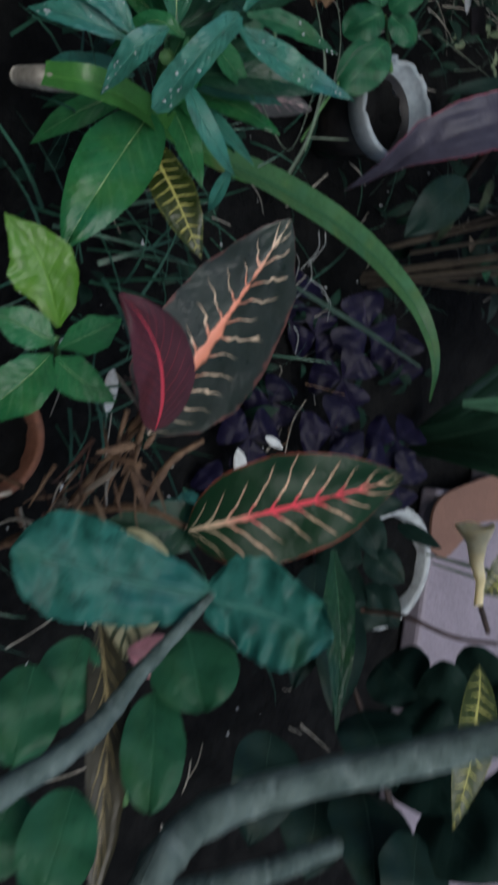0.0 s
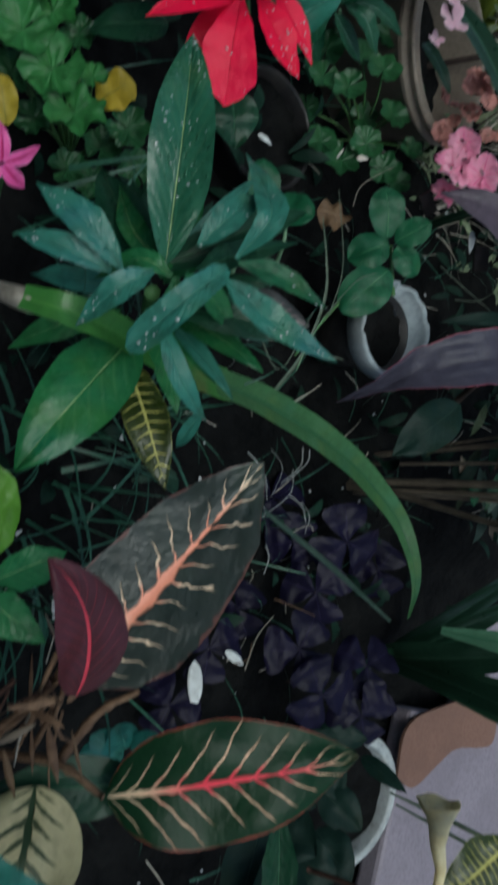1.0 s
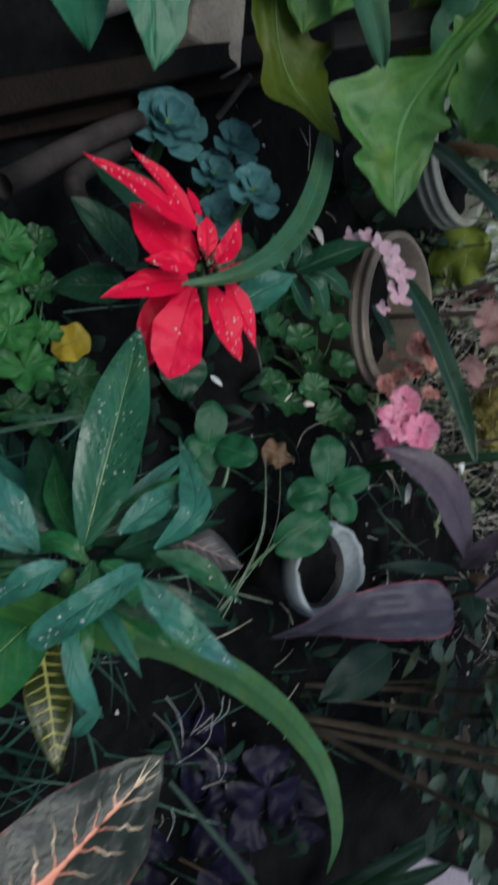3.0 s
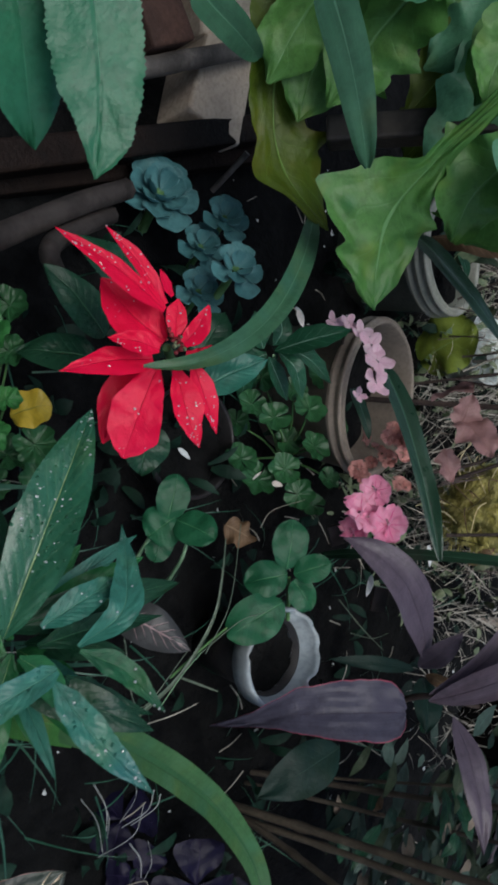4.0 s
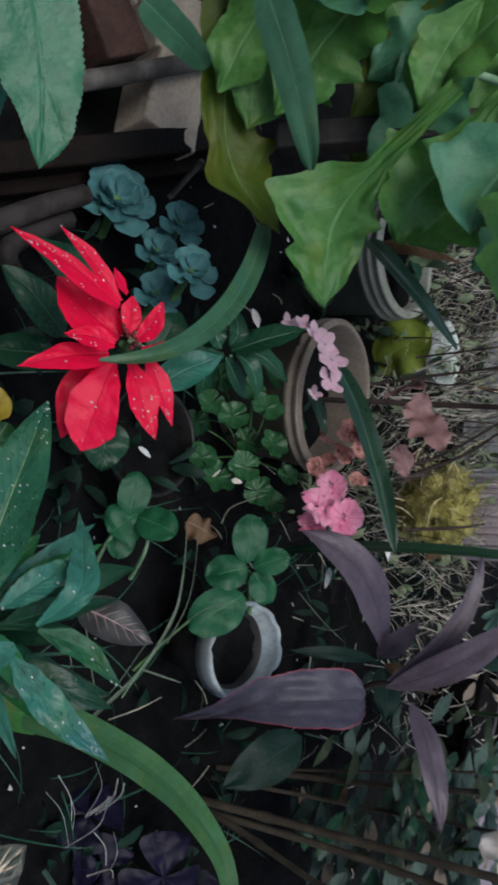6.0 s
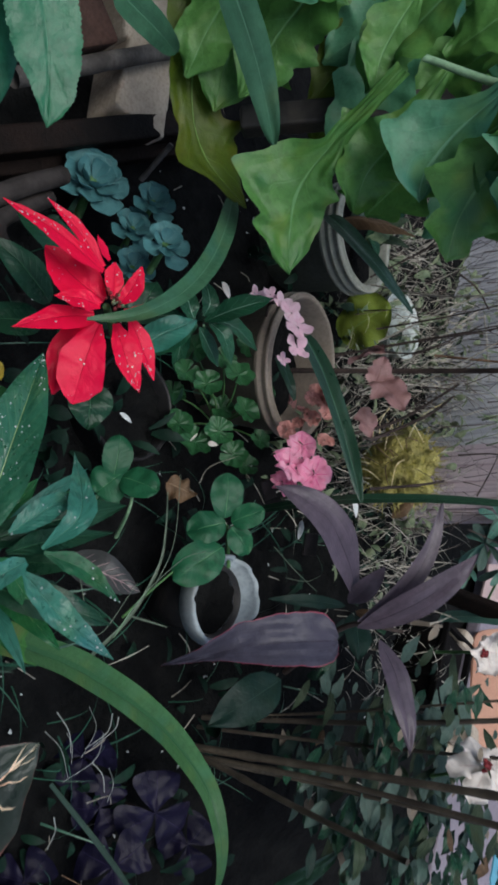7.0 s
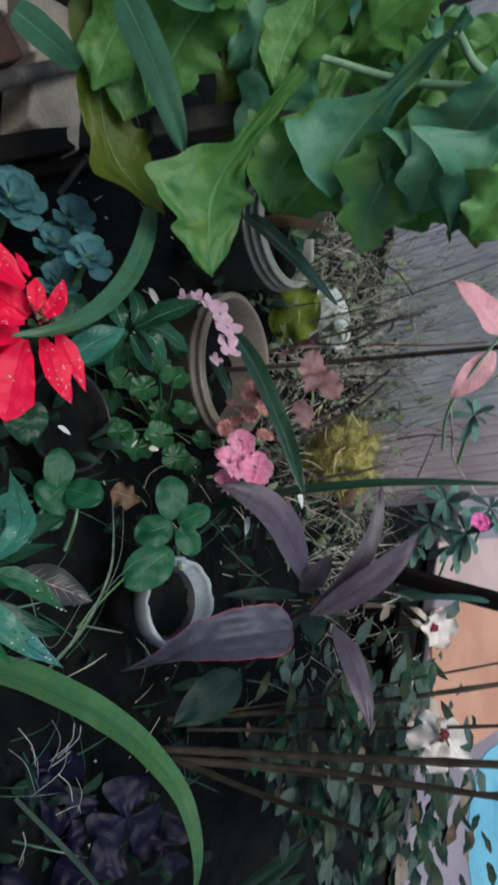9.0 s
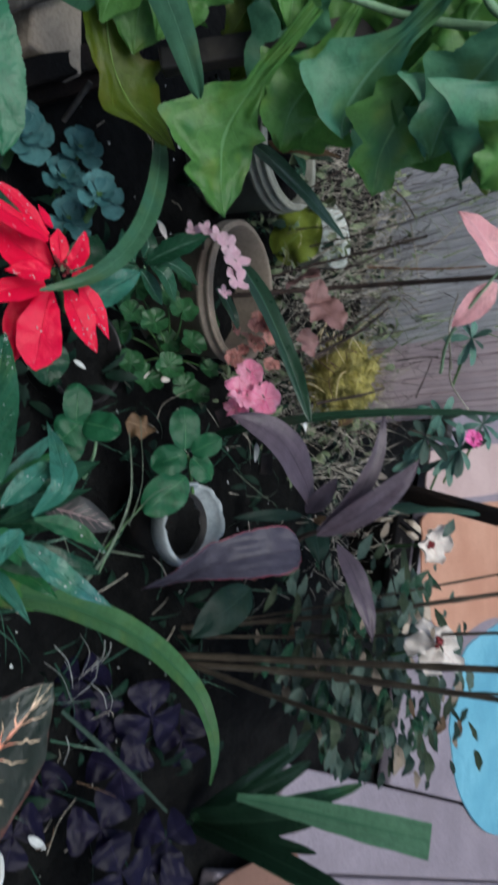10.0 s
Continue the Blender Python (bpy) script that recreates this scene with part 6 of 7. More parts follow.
ribbon(st, [(-0.236, 0.239, 0.278), (-0.235, 0.262, 0.299), (-0.238, 0.297, 0.295), (-0.245, 0.361, 0.263), (-0.254, 0.424, 0.233), (-0.263, 0.478, 0.212)], [0.0179, 0.0228, 0.0253, 0.0303, 0.0332, 0.0323], M["strap_sheath"], fold=0.35, name="sheath_leaf")
ribbon(st, [(-0.260, 0.458, 0.219), (-0.273, 0.558, 0.188), (-0.272, 0.676, 0.166), (-0.258, 0.781, 0.149), (-0.227, 0.872, 0.143), (-0.184, 0.920, 0.148), (-0.144, 0.954, 0.140), (-0.103, 1.012, 0.099)], [0.0280, 0.0345, 0.0365, 0.0345, 0.0280, 0.0205, 0.0130, 0.0040], M["strap"], fold=0.4)
ribbon(st, [(-0.158, 0.528, 0.258), (-0.122, 0.565, 0.322), (-0.090, 0.586, 0.379)], [0.0041, 0.0051, 0.0025], M["teal_dull"], fold=0.3)
tube(st, "sheath", [(-0.246, 0.238, 0.236), (-0.238, 0.244, 0.270), (-0.236, 0.259, 0.287)], [0.007, 0.009, 0.006], M["straw"], sides=9)

# ---- croton ----
cr = thing("croton", (0.143, 0.431, 0.122), "croton with dark leaves and pink and yellow veins", "plant")
shaped_leaf(cr, [(0.005, 0.341, 0.318), (-0.051, 0.363, 0.332), (-0.113, 0.393, 0.343), (-0.178, 0.420, 0.358)], ((0, 0.0024), (.08, 0.0198), (.2, 0.0397), (.34, 0.0460), (.5, 0.0429), (.67, 0.0385), (.8, 0.0286), (.9, 0.0183), (.97, 0.0079), (1, 0.0008)),
            ((0, 0.0024), (.06, 0.0183), (.13, 0.0337), (.28, 0.0468), (.45, 0.0484), (.62, 0.0429), (.76, 0.0365), (.88, 0.0198), (.95, 0.0103), (1, 0.0008)), M["croton"], up=(-0.1, -0.6, 0.75), fold=0.1, ruffle=0.06, puff=0.02, rough=0.01, nu=60, nv=20)
leaf(cr, (0.076, 0.390, 0.322), (0.010, 0.530, 0.417), 0.0844, M["croton_red"], "ovate", arch=0.07, fold=0.12, nu=40, nv=16)
leaf(cr, (0.001, 0.310, 0.369), (-0.075, 0.241, 0.412), 0.0422, M["croton_young"], "ovate", mid=(-0.045, 0.284, 0.399), fold=0.4, roll=12, nu=30, nv=12)
leaf(cr, (-0.234, 0.347, 0.251), (-0.142, 0.386, 0.295), 0.0350, M["croton_yellow"], "lance", nu=30, nv=12)
leaf(cr, (0.069, 0.428, 0.311), (0.093, 0.332, 0.264), 0.0451, M["dark_green"], "lance")
leaf(cr, (0.080, 0.349, 0.294), (0.172, 0.340, 0.331), 0.0743, M["croton_pale"], "ovate", nu=30, nv=12)
shaped_leaf(cr, [(0.137, 0.298, 0.354), (0.199, 0.292, 0.389), (0.296, 0.279, 0.418)], ((0, 0.0022), (.2, 0.0131), (.5, 0.0168), (.8, 0.0109), (1, 0.0007)), ((0, 0.0022), (.2, 0.0109), (.5, 0.0146), (.8, 0.0095), (1, 0.0007)), M["croton_dull"], fold=0.2)
leaf(cr, (-0.398, 0.552, 0.090), (-0.394, 0.627, 0.148), 0.0498, M["croton_back"], "ovate", nu=24, nv=10)
for pts, radii in ((((0.163, 0.369, -0.005), (0.095, 0.349, 0.178), (0.053, 0.347, 0.241), (0.017, 0.342, 0.283), (-0.018, 0.332, 0.325)), [0.0045, 0.004, 0.003]), (((0.063, 0.353, 0.270), (0.019, 0.340, 0.306), (-0.024, 0.323, 0.343)), [0.0022, 0.002]),
                   (((0.076, 0.339, 0.239), (0.063, 0.358, 0.298), (0.071, 0.375, 0.337)), [0.0036, 0.003, 0.002]), (((0.074, 0.331, 0.234), (0.036, 0.317, 0.292), (0.020, 0.317, 0.315)), [0.003, 0.002, 0.0014]),
                   (((0.066, 0.364, 0.290), (0.025, 0.374, 0.306), (0.003, 0.393, 0.321)), [0.0036, 0.003, 0.002])):
    tube(cr, "stem", pts, radii, M["stem_brown"], sides=9, knots=4, rough=0.16)
rng = random.Random(61)
for k in range(16):
    at = Vector((0.073, 0.320, 0.262)).lerp(Vector((-0.016, 0.324, 0.343)), rng.random()) + Vector((rng.uniform(-0.015, 0.03), rng.uniform(-0.01, 0.02), rng.uniform(-0.015, 0.015)))
    d = Vector((rng.uniform(-1, 1), rng.uniform(-0.6, 0.6), rng.uniform(-0.8, 0.8))).normalized() * rng.uniform(0.015, 0.04)
    leaf(cr, at, at + d, rng.uniform(0.002, 0.007), M[rng.choice(("brown_leaf", "stem_brown", "stem_brown", "dry_pale"))], "lance", curl=0.6, wave=0.1, nu=8, nv=5, name="dry_leaf")

for k in range(34):
    p = Vector((0.098, 0.319, 0.184)).lerp(Vector((-0.016, 0.329, 0.335)), rng.uniform(0.1, 1)) + Vector((rng.uniform(-0.02, 0.03), rng.uniform(-0.015, 0.015), rng.uniform(-0.02, 0.02)))
    d = Vector((rng.uniform(-0.2, 1), rng.uniform(-0.5, 0.5), rng.uniform(-0.9, 0.5))).normalized() * rng.uniform(0.03, 0.08)
    tube(cr, "dry_strand", [p, p + d * 0.5 + Vector((rng.uniform(-0.01, 0.01), 0, rng.uniform(-0.01, 0.01))), p + d], [rng.uniform(0.001, 0.0028), 0.0006], M[rng.choice(("stem_brown", "straw", "rust"))], sides=5, steps=4, rough=0.2)

# ---- violet clover-like plants ----
def clover(at, r, up, label):
    ob = thing("violet_clover", Vector(at) - Vector((0, 0, 0.06)), label, "plant", "violet clover plants")
    c, up_v = Vector(at), Vector(up).normalized()
    x = Matrix.Rotation(random.Random(repr(at)).uniform(0, 6.28), 3, up_v) @ up_v.orthogonal().normalized()
    for i in range(3):
        d = Matrix.Rotation(2 * math.pi * i / 3, 3, up_v) @ x
        leaf(ob, c, c + d * r - up_v * r * 0.15, r * 1.35, M["oxalis"], "wedge", arch=0.05, up=up_v, fold=0.1, wave=0.02, nu=10, nv=8, name="leaflet")
    tube(ob, "stalk", [c - Vector((0, 0, 0.06)), c], [0.0015, 0.0012], M["stem_dark"], sides=5, steps=3)


rng = random.Random(5)
for at, r in (((-0.031, 0.766, 0.127), 60), ((-0.178, 0.835, 0.103), 70), ((0.012, 0.788, 0.159), 60), ((-0.031, 0.859, 0.161), 56), ((0.029, 0.851, 0.176), 58), ((-0.103, 0.799, 0.102), 60), ((0.066, 0.643, 0.063), 50),
              ((-0.006, 0.669, 0.075), 54), ((-0.208, 0.734, 0.045), 58), ((-0.275, 0.706, -0.007), 56), ((-0.160, 0.782, 0.058), 50), ((-0.159, 0.953, 0.072), 56), ((-0.057, 0.721, 0.050), 50)):
    clover(at, r * 1.0 / 1373, (rng.uniform(-0.4, 0.3), rng.uniform(-0.8, -0.2), 0.8), "dark violet three-leaved clover-like plant on the soil")

# ---- light green seedling and round leaves at the start ----
lg = thing("light_green_plant", (-0.048, 0.338, 0.166), "young plant with bright light green pointed leaves", "plant")
LG = M["light_green"]
shaped_leaf(lg, [(-0.061, 0.261, 0.308), (-0.089, 0.246, 0.313), (-0.108, 0.232, 0.313), (-0.126, 0.211, 0.308)], ((0, 0.0015), (.15, 0.0098), (.35, 0.0220), (.55, 0.0242), (.75, 0.0151), (.9, 0.0061), (1, 0.0004)), ((0, 0.0015), (.15, 0.0151), (.35, 0.0212), (.55, 0.0220), (.75, 0.0136), (.9, 0.0053), (1, 0.0004)), LG, ruffle=0.14)
for line, left, right in (([(-0.050, 0.261, 0.306), (-0.057, 0.240, 0.300), (-0.063, 0.213, 0.296)], ((0, 0.0015), (.3, 0.0131), (.6, 0.0139), (1, 0.0008)), ((0, 0.0015), (.3, 0.0139), (.6, 0.0124), (1, 0.0008))), ([(-0.042, 0.260, 0.305), (-0.020, 0.243, 0.303), (0.009, 0.219, 0.294)], ((0, 0.0015), (.3, 0.0178), (.6, 0.0216), (.85, 0.0131), (1, 0.0012)), ((0, 0.0015), (.3, 0.0139), (.6, 0.0170), (1, 0.0008))),
                          ([(-0.047, 0.268, 0.299), (-0.063, 0.294, 0.295), (-0.079, 0.318, 0.297)], ((0, 0.0017), (.3, 0.0108), (.6, 0.0125), (.85, 0.0058), (1, 0.0004)), ((0, 0.0017), (.3, 0.0141), (.6, 0.0149), (.85, 0.0066), (1, 0.0004))), ([(-0.041, 0.267, 0.298), (-0.029, 0.291, 0.293), (-0.016, 0.321, 0.300)], ((0, 0.0017), (.3, 0.0141), (.6, 0.0125), (.85, 0.0058), (1, 0.0004)), ((0, 0.0017), (.3, 0.0166), (.6, 0.0141), (.85, 0.0066), (1, 0.0004)))):
    shaped_leaf(lg, line, left, right, M["fresh_green"], ruffle=0.16, nu=24, nv=10)
tube(lg, "stem", [(-0.040, 0.356, 0.141), (-0.053, 0.261, 0.307)], [0.003, 0.002], M["stem_green"], sides=6)
co = thing("coral_leaf_plant", (0.206, 0.385, 0.253), "small plant with one salmon-coral leaf", "plant")
leaf(co, (0.164, 0.338, 0.332), (0.167, 0.369, 0.358), 0.0341, M["pink_leaf"], "obovate")
tube(co, "stem", [(0.206, 0.385, 0.253), (0.164, 0.339, 0.330)], [0.002, 0.0015], M["stem_green"], sides=6)
tl = thing("teal_leaved_shrub", (0.239, 0.186, 0.402), "shrub with broad blue-green leaves on a grey stem", "shrub")
shaped_leaf(tl, [(0.088, 0.288, 0.479), (0.085, 0.255, 0.458), (0.078, 0.220, 0.438), (0.073, 0.191, 0.422)], ((0, 0.0043), (.2, 0.0190), (.45, 0.0257), (.7, 0.0300), (.86, 0.0239), (.95, 0.0135), (1, 0.0018)), ((0, 0.0049), (.2, 0.0165), (.4, 0.0226), (.6, 0.0281), (.82, 0.0275), (.94, 0.0159), (1, 0.0018)), M["teal"], ruffle=0.3, waves=8, puff=0.1)
shaped_leaf(tl, [(0.090, 0.284, 0.476), (0.091, 0.302, 0.496), (0.096, 0.318, 0.516), (0.101, 0.329, 0.532)], ((0, 0.0124), (.15, 0.0272), (.35, 0.0297), (.55, 0.0223), (.75, 0.0186), (.9, 0.0105), (1, 0.0025)), ((0, 0.0093), (.2, 0.0198), (.4, 0.0254), (.6, 0.0266), (.78, 0.0223), (.9, 0.0111), (1, 0.0019)), M["teal"], ruffle=0.3, waves=8, puff=0.1)
tube(tl, "branch", [(0.180, 0.158, 0.480), (0.157, 0.217, 0.476), (0.128, 0.248, 0.473), (0.087, 0.286, 0.477)], [0.007, 0.0055, 0.0025], M["grey_branch"], rough=0.12, sides=10)
gb = thing("bare_branch", (0.110, 0.351, 0.642), "bare grey rough-barked branch crossing the bed", "branch")
tube(gb, "branch", [(0.110, 0.351, 0.642), (0.136, 0.305, 0.598), (0.159, 0.246, 0.558), (0.177, 0.212, 0.554), (0.198, 0.200, 0.560)], [0.0078, 0.0085, 0.0092], M["grey_branch"], rough=0.12, sides=10)
tube(gb, "twig", [(0.189, 0.213, 0.564), (0.176, 0.244, 0.585), (0.167, 0.274, 0.596)], [0.006, 0.004], M["grey_branch"], rough=0.12, sides=8)
rl = thing("round_leaved_plant", (0.324, 0.410, 0.262), "plant with smooth rounded mid green leaves", "plant")
for b, tip, w in (((0.130, 0.331, 0.407), (0.173, 0.329, 0.436), 150), ((0.169, 0.312, 0.407), (0.229, 0.295, 0.438), 105), ((0.159, 0.249, 0.360), (0.215, 0.234, 0.376), 120), ((0.146, 0.287, 0.354), (0.201, 0.263, 0.361), 110), ((0.225, 0.265, 0.400), (0.273, 0.236, 0.425), 120), ((0.235, 0.242, 0.366), (0.279, 0.226, 0.383), 110)):
    leaf(rl, b, tip, w * 0.53 / 1373, M["round_leaf"], "round", fold=0.08)
tube(rl, "stem", [(0.324, 0.410, 0.262), (0.195, 0.317, 0.355), (0.133, 0.334, 0.397)], [0.004, 0.003], M["stem_green"], sides=6)

# ---- scalloped plant with a yellow leaf ----
ge = thing("geranium", (-0.457, 0.327, 0.060), "geranium with scalloped bright green leaves", "plant")
for c, r, m in (((-0.439, 0.275, 0.169), 58, 0), ((-0.467, 0.248, 0.159), 58, 0), ((-0.487, 0.217, 0.150), 54, 0), ((-0.474, 0.340, 0.140), 44, 1), ((-0.483, 0.284, 0.161), 30, 0), ((-0.463, 0.379, 0.104), 42, 1), ((-0.469, 0.232, 0.112), 40, 1), ((-0.531, 0.241, 0.135), 48, 0), ((-0.548, 0.217, 0.131), 50, 0), ((-0.519, 0.198, 0.135), 46, 0),
                ((-0.427, 0.316, 0.094), 40, 1), ((-0.461, 0.336, 0.106), 40, 1), ((-0.451, 0.268, 0.098), 36, 1), ((-0.542, 0.277, 0.114), 36, 1), ((-0.578, 0.251, 0.115), 40, 1), ((-0.491, 0.205, 0.107), 50, 1), ((-0.436, 0.354, 0.075), 38, 1)):
    fan_leaf(ge, (-0.475, 0.345, 0.017), c, r * 0.7 / 1373, M["round_small" if m else "geranium"], lobes=6, lobe=0.2, cup=0.25, ruffle=0.36)
leaf(ge, (-0.487, 0.309, 0.125), (-0.514, 0.329, 0.148), 0.0408, M["yellowing"], "round", wave=0.08)
leaf(ge, (-0.413, 0.236, 0.133), (-0.444, 0.214, 0.144), 0.0246, M["yellowing"], "round", wave=0.08)
ed = thing("small_pink_flower", (-0.349, 0.240, 0.162), "small magenta-pink flower beside the geranium", "flower")
blossom(ed, (-0.333, 0.210, 0.236), 0.026, 5, M["petal_magenta"], shape="ovate", broad=2.4, ruffle=0.05)
tube(ed, "stem", [(-0.344, 0.259, 0.110), (-0.332, 0.214, 0.232)], [0.0015, 0.0015], M["stem_green"], sides=5)

# ---- dark strap plant beside the violet clover ----
ds = thing("dark_strap_plant", (-0.041, 1.118, 0.006), "clump of dark green strap leaves", "plant")
for tip, w, m in (((-0.169, 1.053, 0.249), 44, "strap_dark"), ((-0.101, 1.026, 0.300), 62, "strap_dark"), ((-0.047, 1.069, 0.274), 30, "strap_dark"), ((0.008, 1.112, 0.256), 26, "strap_dark"), ((-0.153, 1.010, 0.362), 40, "strap_teal"), ((-0.011, 1.012, 0.385), 44, "strap_dark"), ((-0.012, 1.071, 0.280), 34, "strap_dark"), ((-0.219, 1.084, 0.230), 44, "strap_dark")):
    leaf(ds, (-0.036, 1.107, 0.009), tip, w * 1.2 / 1373, M[m], "strap", arch=0.04, fold=0.3)

ribbon(ds, [(-0.098, 0.974, 0.182), (-0.102, 0.990, 0.271), (-0.102, 1.015, 0.368), (-0.102, 1.046, 0.456)], [0.01, 0.03, 0.042, 0.046], M["strap_pale"], fold=0.25)
ribbon(ds, [(0.128, 0.992, 0.144), (0.132, 1.008, 0.224), (0.136, 1.018, 0.299)], [0.003, 0.007, 0.005], M["stalk_grey"], fold=0.3)
ribbon(ds, [(0.139, 0.993, 0.156), (0.148, 1.010, 0.235), (0.156, 1.024, 0.300)], [0.003, 0.005, 0.004], M["stalk_grey"], fold=0.3)

# ---- canes with leaves and white flowers ----
cn = thing("cane_shrub", (-0.281, 0.976, -0.036), "shrub of thin brown canes with white flowers", "shrub")
for pts, r in ((((-0.293, 0.889, -0.129), (-0.348, 0.971, 0.094), (-0.392, 1.018, 0.295), (-0.450, 1.055, 0.527)), 6), (((-0.266, 0.872, -0.094), (-0.279, 0.906, 0.051), (-0.299, 0.932, 0.278), (-0.321, 0.943, 0.575)), 8),
               (((-0.256, 0.869, -0.072), (-0.270, 0.912, 0.085), (-0.285, 0.935, 0.316), (-0.282, 0.931, 0.582)), 6), (((-0.269, 0.871, -0.068), (-0.268, 0.907, 0.079), (-0.241, 0.904, 0.261), (-0.216, 0.878, 0.441)), 6), (((-0.302, 0.920, -0.058), (-0.350, 1.004, 0.257), (-0.385, 1.024, 0.542)), 4), (((-0.250, 0.884, -0.059), (-0.279, 0.958, 0.172), (-0.289, 0.984, 0.448), (-0.297, 0.986, 0.563)), 4), (((-0.303, 0.913, -0.078), (-0.383, 1.000, 0.191), (-0.480, 1.055, 0.524)), 3)):
    tube(cn, "cane", pts, [r * 1.05 / 1373, r * 0.8 / 1373], M["cane"], knots=5, steps=14)
rng = random.Random(21)
for k in range(420):
    kind = "long" if k < 90 else "fringe" if k > 330 else "small"
    if kind == "fringe":
        x, y = rng.uniform(570, 725), rng.uniform(1490, 1620)
    elif kind == "long":
        x, y = rng.uniform(470, 780), 1215 + 300 * rng.betavariate(1.2, 1.2)
    else:
        x, y = 800 - 320 * rng.betavariate(1.2, 1.5), 1215 + 400 * rng.betavariate(1.3, 1.1)
    at = Vector((-0.458, 1.025, 0.151)).lerp(Vector((-0.496, 1.064, 0.448)), (x - 480) / 360) + (Vector((-0.193, 1.078, 0.343)) - Vector((-0.479, 1.051, 0.296))) * ((y - 1230) / 410)
    at += Vector((rng.uniform(-0.05, 0.05), rng.uniform(-0.1, 0.15), rng.uniform(-0.05, 0.05)))
    d = Vector((1 if rng.random() < 0.75 else -0.6, rng.uniform(-0.4, 0.4), rng.uniform(-0.5, 0.4))).normalized() * (rng.uniform(0.045, 0.085) if kind == "long" else rng.uniform(0.018, 0.045))
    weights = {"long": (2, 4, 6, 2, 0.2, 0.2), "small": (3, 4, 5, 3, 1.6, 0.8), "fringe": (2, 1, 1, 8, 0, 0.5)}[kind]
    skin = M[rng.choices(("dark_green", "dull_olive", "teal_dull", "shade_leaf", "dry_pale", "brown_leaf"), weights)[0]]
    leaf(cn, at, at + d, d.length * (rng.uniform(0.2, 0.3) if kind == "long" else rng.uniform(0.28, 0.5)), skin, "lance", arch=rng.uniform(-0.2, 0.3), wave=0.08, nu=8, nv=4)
wf = thing("white_flower", (-0.502, 1.013, 0.348), "white flower with a dark red centre", "flower", "white flowers")
blossom(wf, (-0.503, 0.995, 0.430), 0.026, 5, M["petal_white"], cup=0.5, up=(0.3, -0.3, 0.8), shape="round", ruffle=0.16)
bead_cluster(wf, "flower_centre", (-0.499, 0.986, 0.432), 0.006, 12, 0.003, M["throat"], 6)
tube(wf, "stem", [(-0.508, 1.029, 0.339), (-0.503, 0.995, 0.430)], [0.0025, 0.002], M["stem_green"], sides=6)
wf = thing("white_flower", (-0.341, 1.070, 0.368), "open white flower with a dark throat", "flower", "white flowers")
blossom(wf, (-0.357, 0.997, 0.458), 0.04, 5, M["petal_white"], cup=-0.4, up=(-0.3, -0.6, 0.6), shape="obovate", ruffle=0.2, broad=4.6)
bead_cluster(wf, "flower_centre", (-0.355, 0.988, 0.461), 0.007, 12, 0.003, M["throat"], 7)
tube(wf, "stem", [(-0.344, 1.063, 0.354), (-0.357, 0.997, 0.458)], [0.0025, 0.002], M["stem_green"], sides=6)

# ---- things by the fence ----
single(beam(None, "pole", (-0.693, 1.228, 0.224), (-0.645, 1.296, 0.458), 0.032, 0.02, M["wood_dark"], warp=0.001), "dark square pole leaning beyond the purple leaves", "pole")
# box added for a shadowed rectangle; the darkness is in its colour
crate = thing("crate", Vector((-0.539, 1.202, 0.238)) - Vector((0, 0, 0.05)), "black ribbed box standing for a dark shadow rectangle", "crate")
CC = Vector((-0.539, 1.202, 0.238))
box(crate, "body", CC - Vector((0, 0, 0.006)), (0.122, 0.092, 0.088), M["shadow_black"], bevel=0.008)
for s in (-1, 1):
    box(crate, "rim", CC + Vector((0, s * 0.049, 0.044)), (0.134, 0.008, 0.012), M["shadow_black"], bevel=0.002)
    box(crate, "rim", CC + Vector((s * 0.064, 0, 0.044)), (0.008, 0.09, 0.012), M["shadow_black"], bevel=0.002)
for k in range(5):
    box(crate, "rib", CC + Vector((-0.048 + 0.024 * k, -0.048, -0.008)), (0.006, 0.006, 0.08), M["shadow_black"], bevel=0.002)
for at, size, turn in (((-0.504, 1.294, 0.229), (0.05, 0.04, 0.05), 0.3), ((-0.476, 1.334, 0.260), (0.035, 0.04, 0.05), -0.2), ((-0.614, 1.236, 0.228), (0.03, 0.04, 0.12), 0.1), ((-0.446, 1.346, 0.222), (0.04, 0.03, 0.03), 0.5)):
    single(box(None, "stone", at, size, M["stone_beige"], turn=Matrix.Rotation(turn, 4, "Y"), bevel=0.008, warp=0.006), "pale beige broken stone beside the black box", "stone", "broken stones")
mo = thing("moss_clump", (-0.868, 1.086, 0.159), "yellow-green clump of moss and dry grass", "moss")
rng = random.Random(8)
lump = bmesh.new()
bmesh.ops.create_icosphere(lump, subdivisions=4, radius=0.062)
for v in lump.verts:
    v.co = Vector((v.co.x * 1.1, v.co.y * 0.8, v.co.z)) * (1 + 0.35 * noise.noise(v.co * 30) + 0.25 * noise.noise(v.co * 90))
lump_me = bpy.data.meshes.new("cushion")
lump.to_mesh(lump_me)
lump.free()
lump_me.materials.append(M["moss"])
lump_me.polygons.foreach_set("use_smooth", [True] * len(lump_me.polygons))
hang("cushion", lump_me, mo, (-0.823, 1.012, 0.209))
verts, faces = [], []
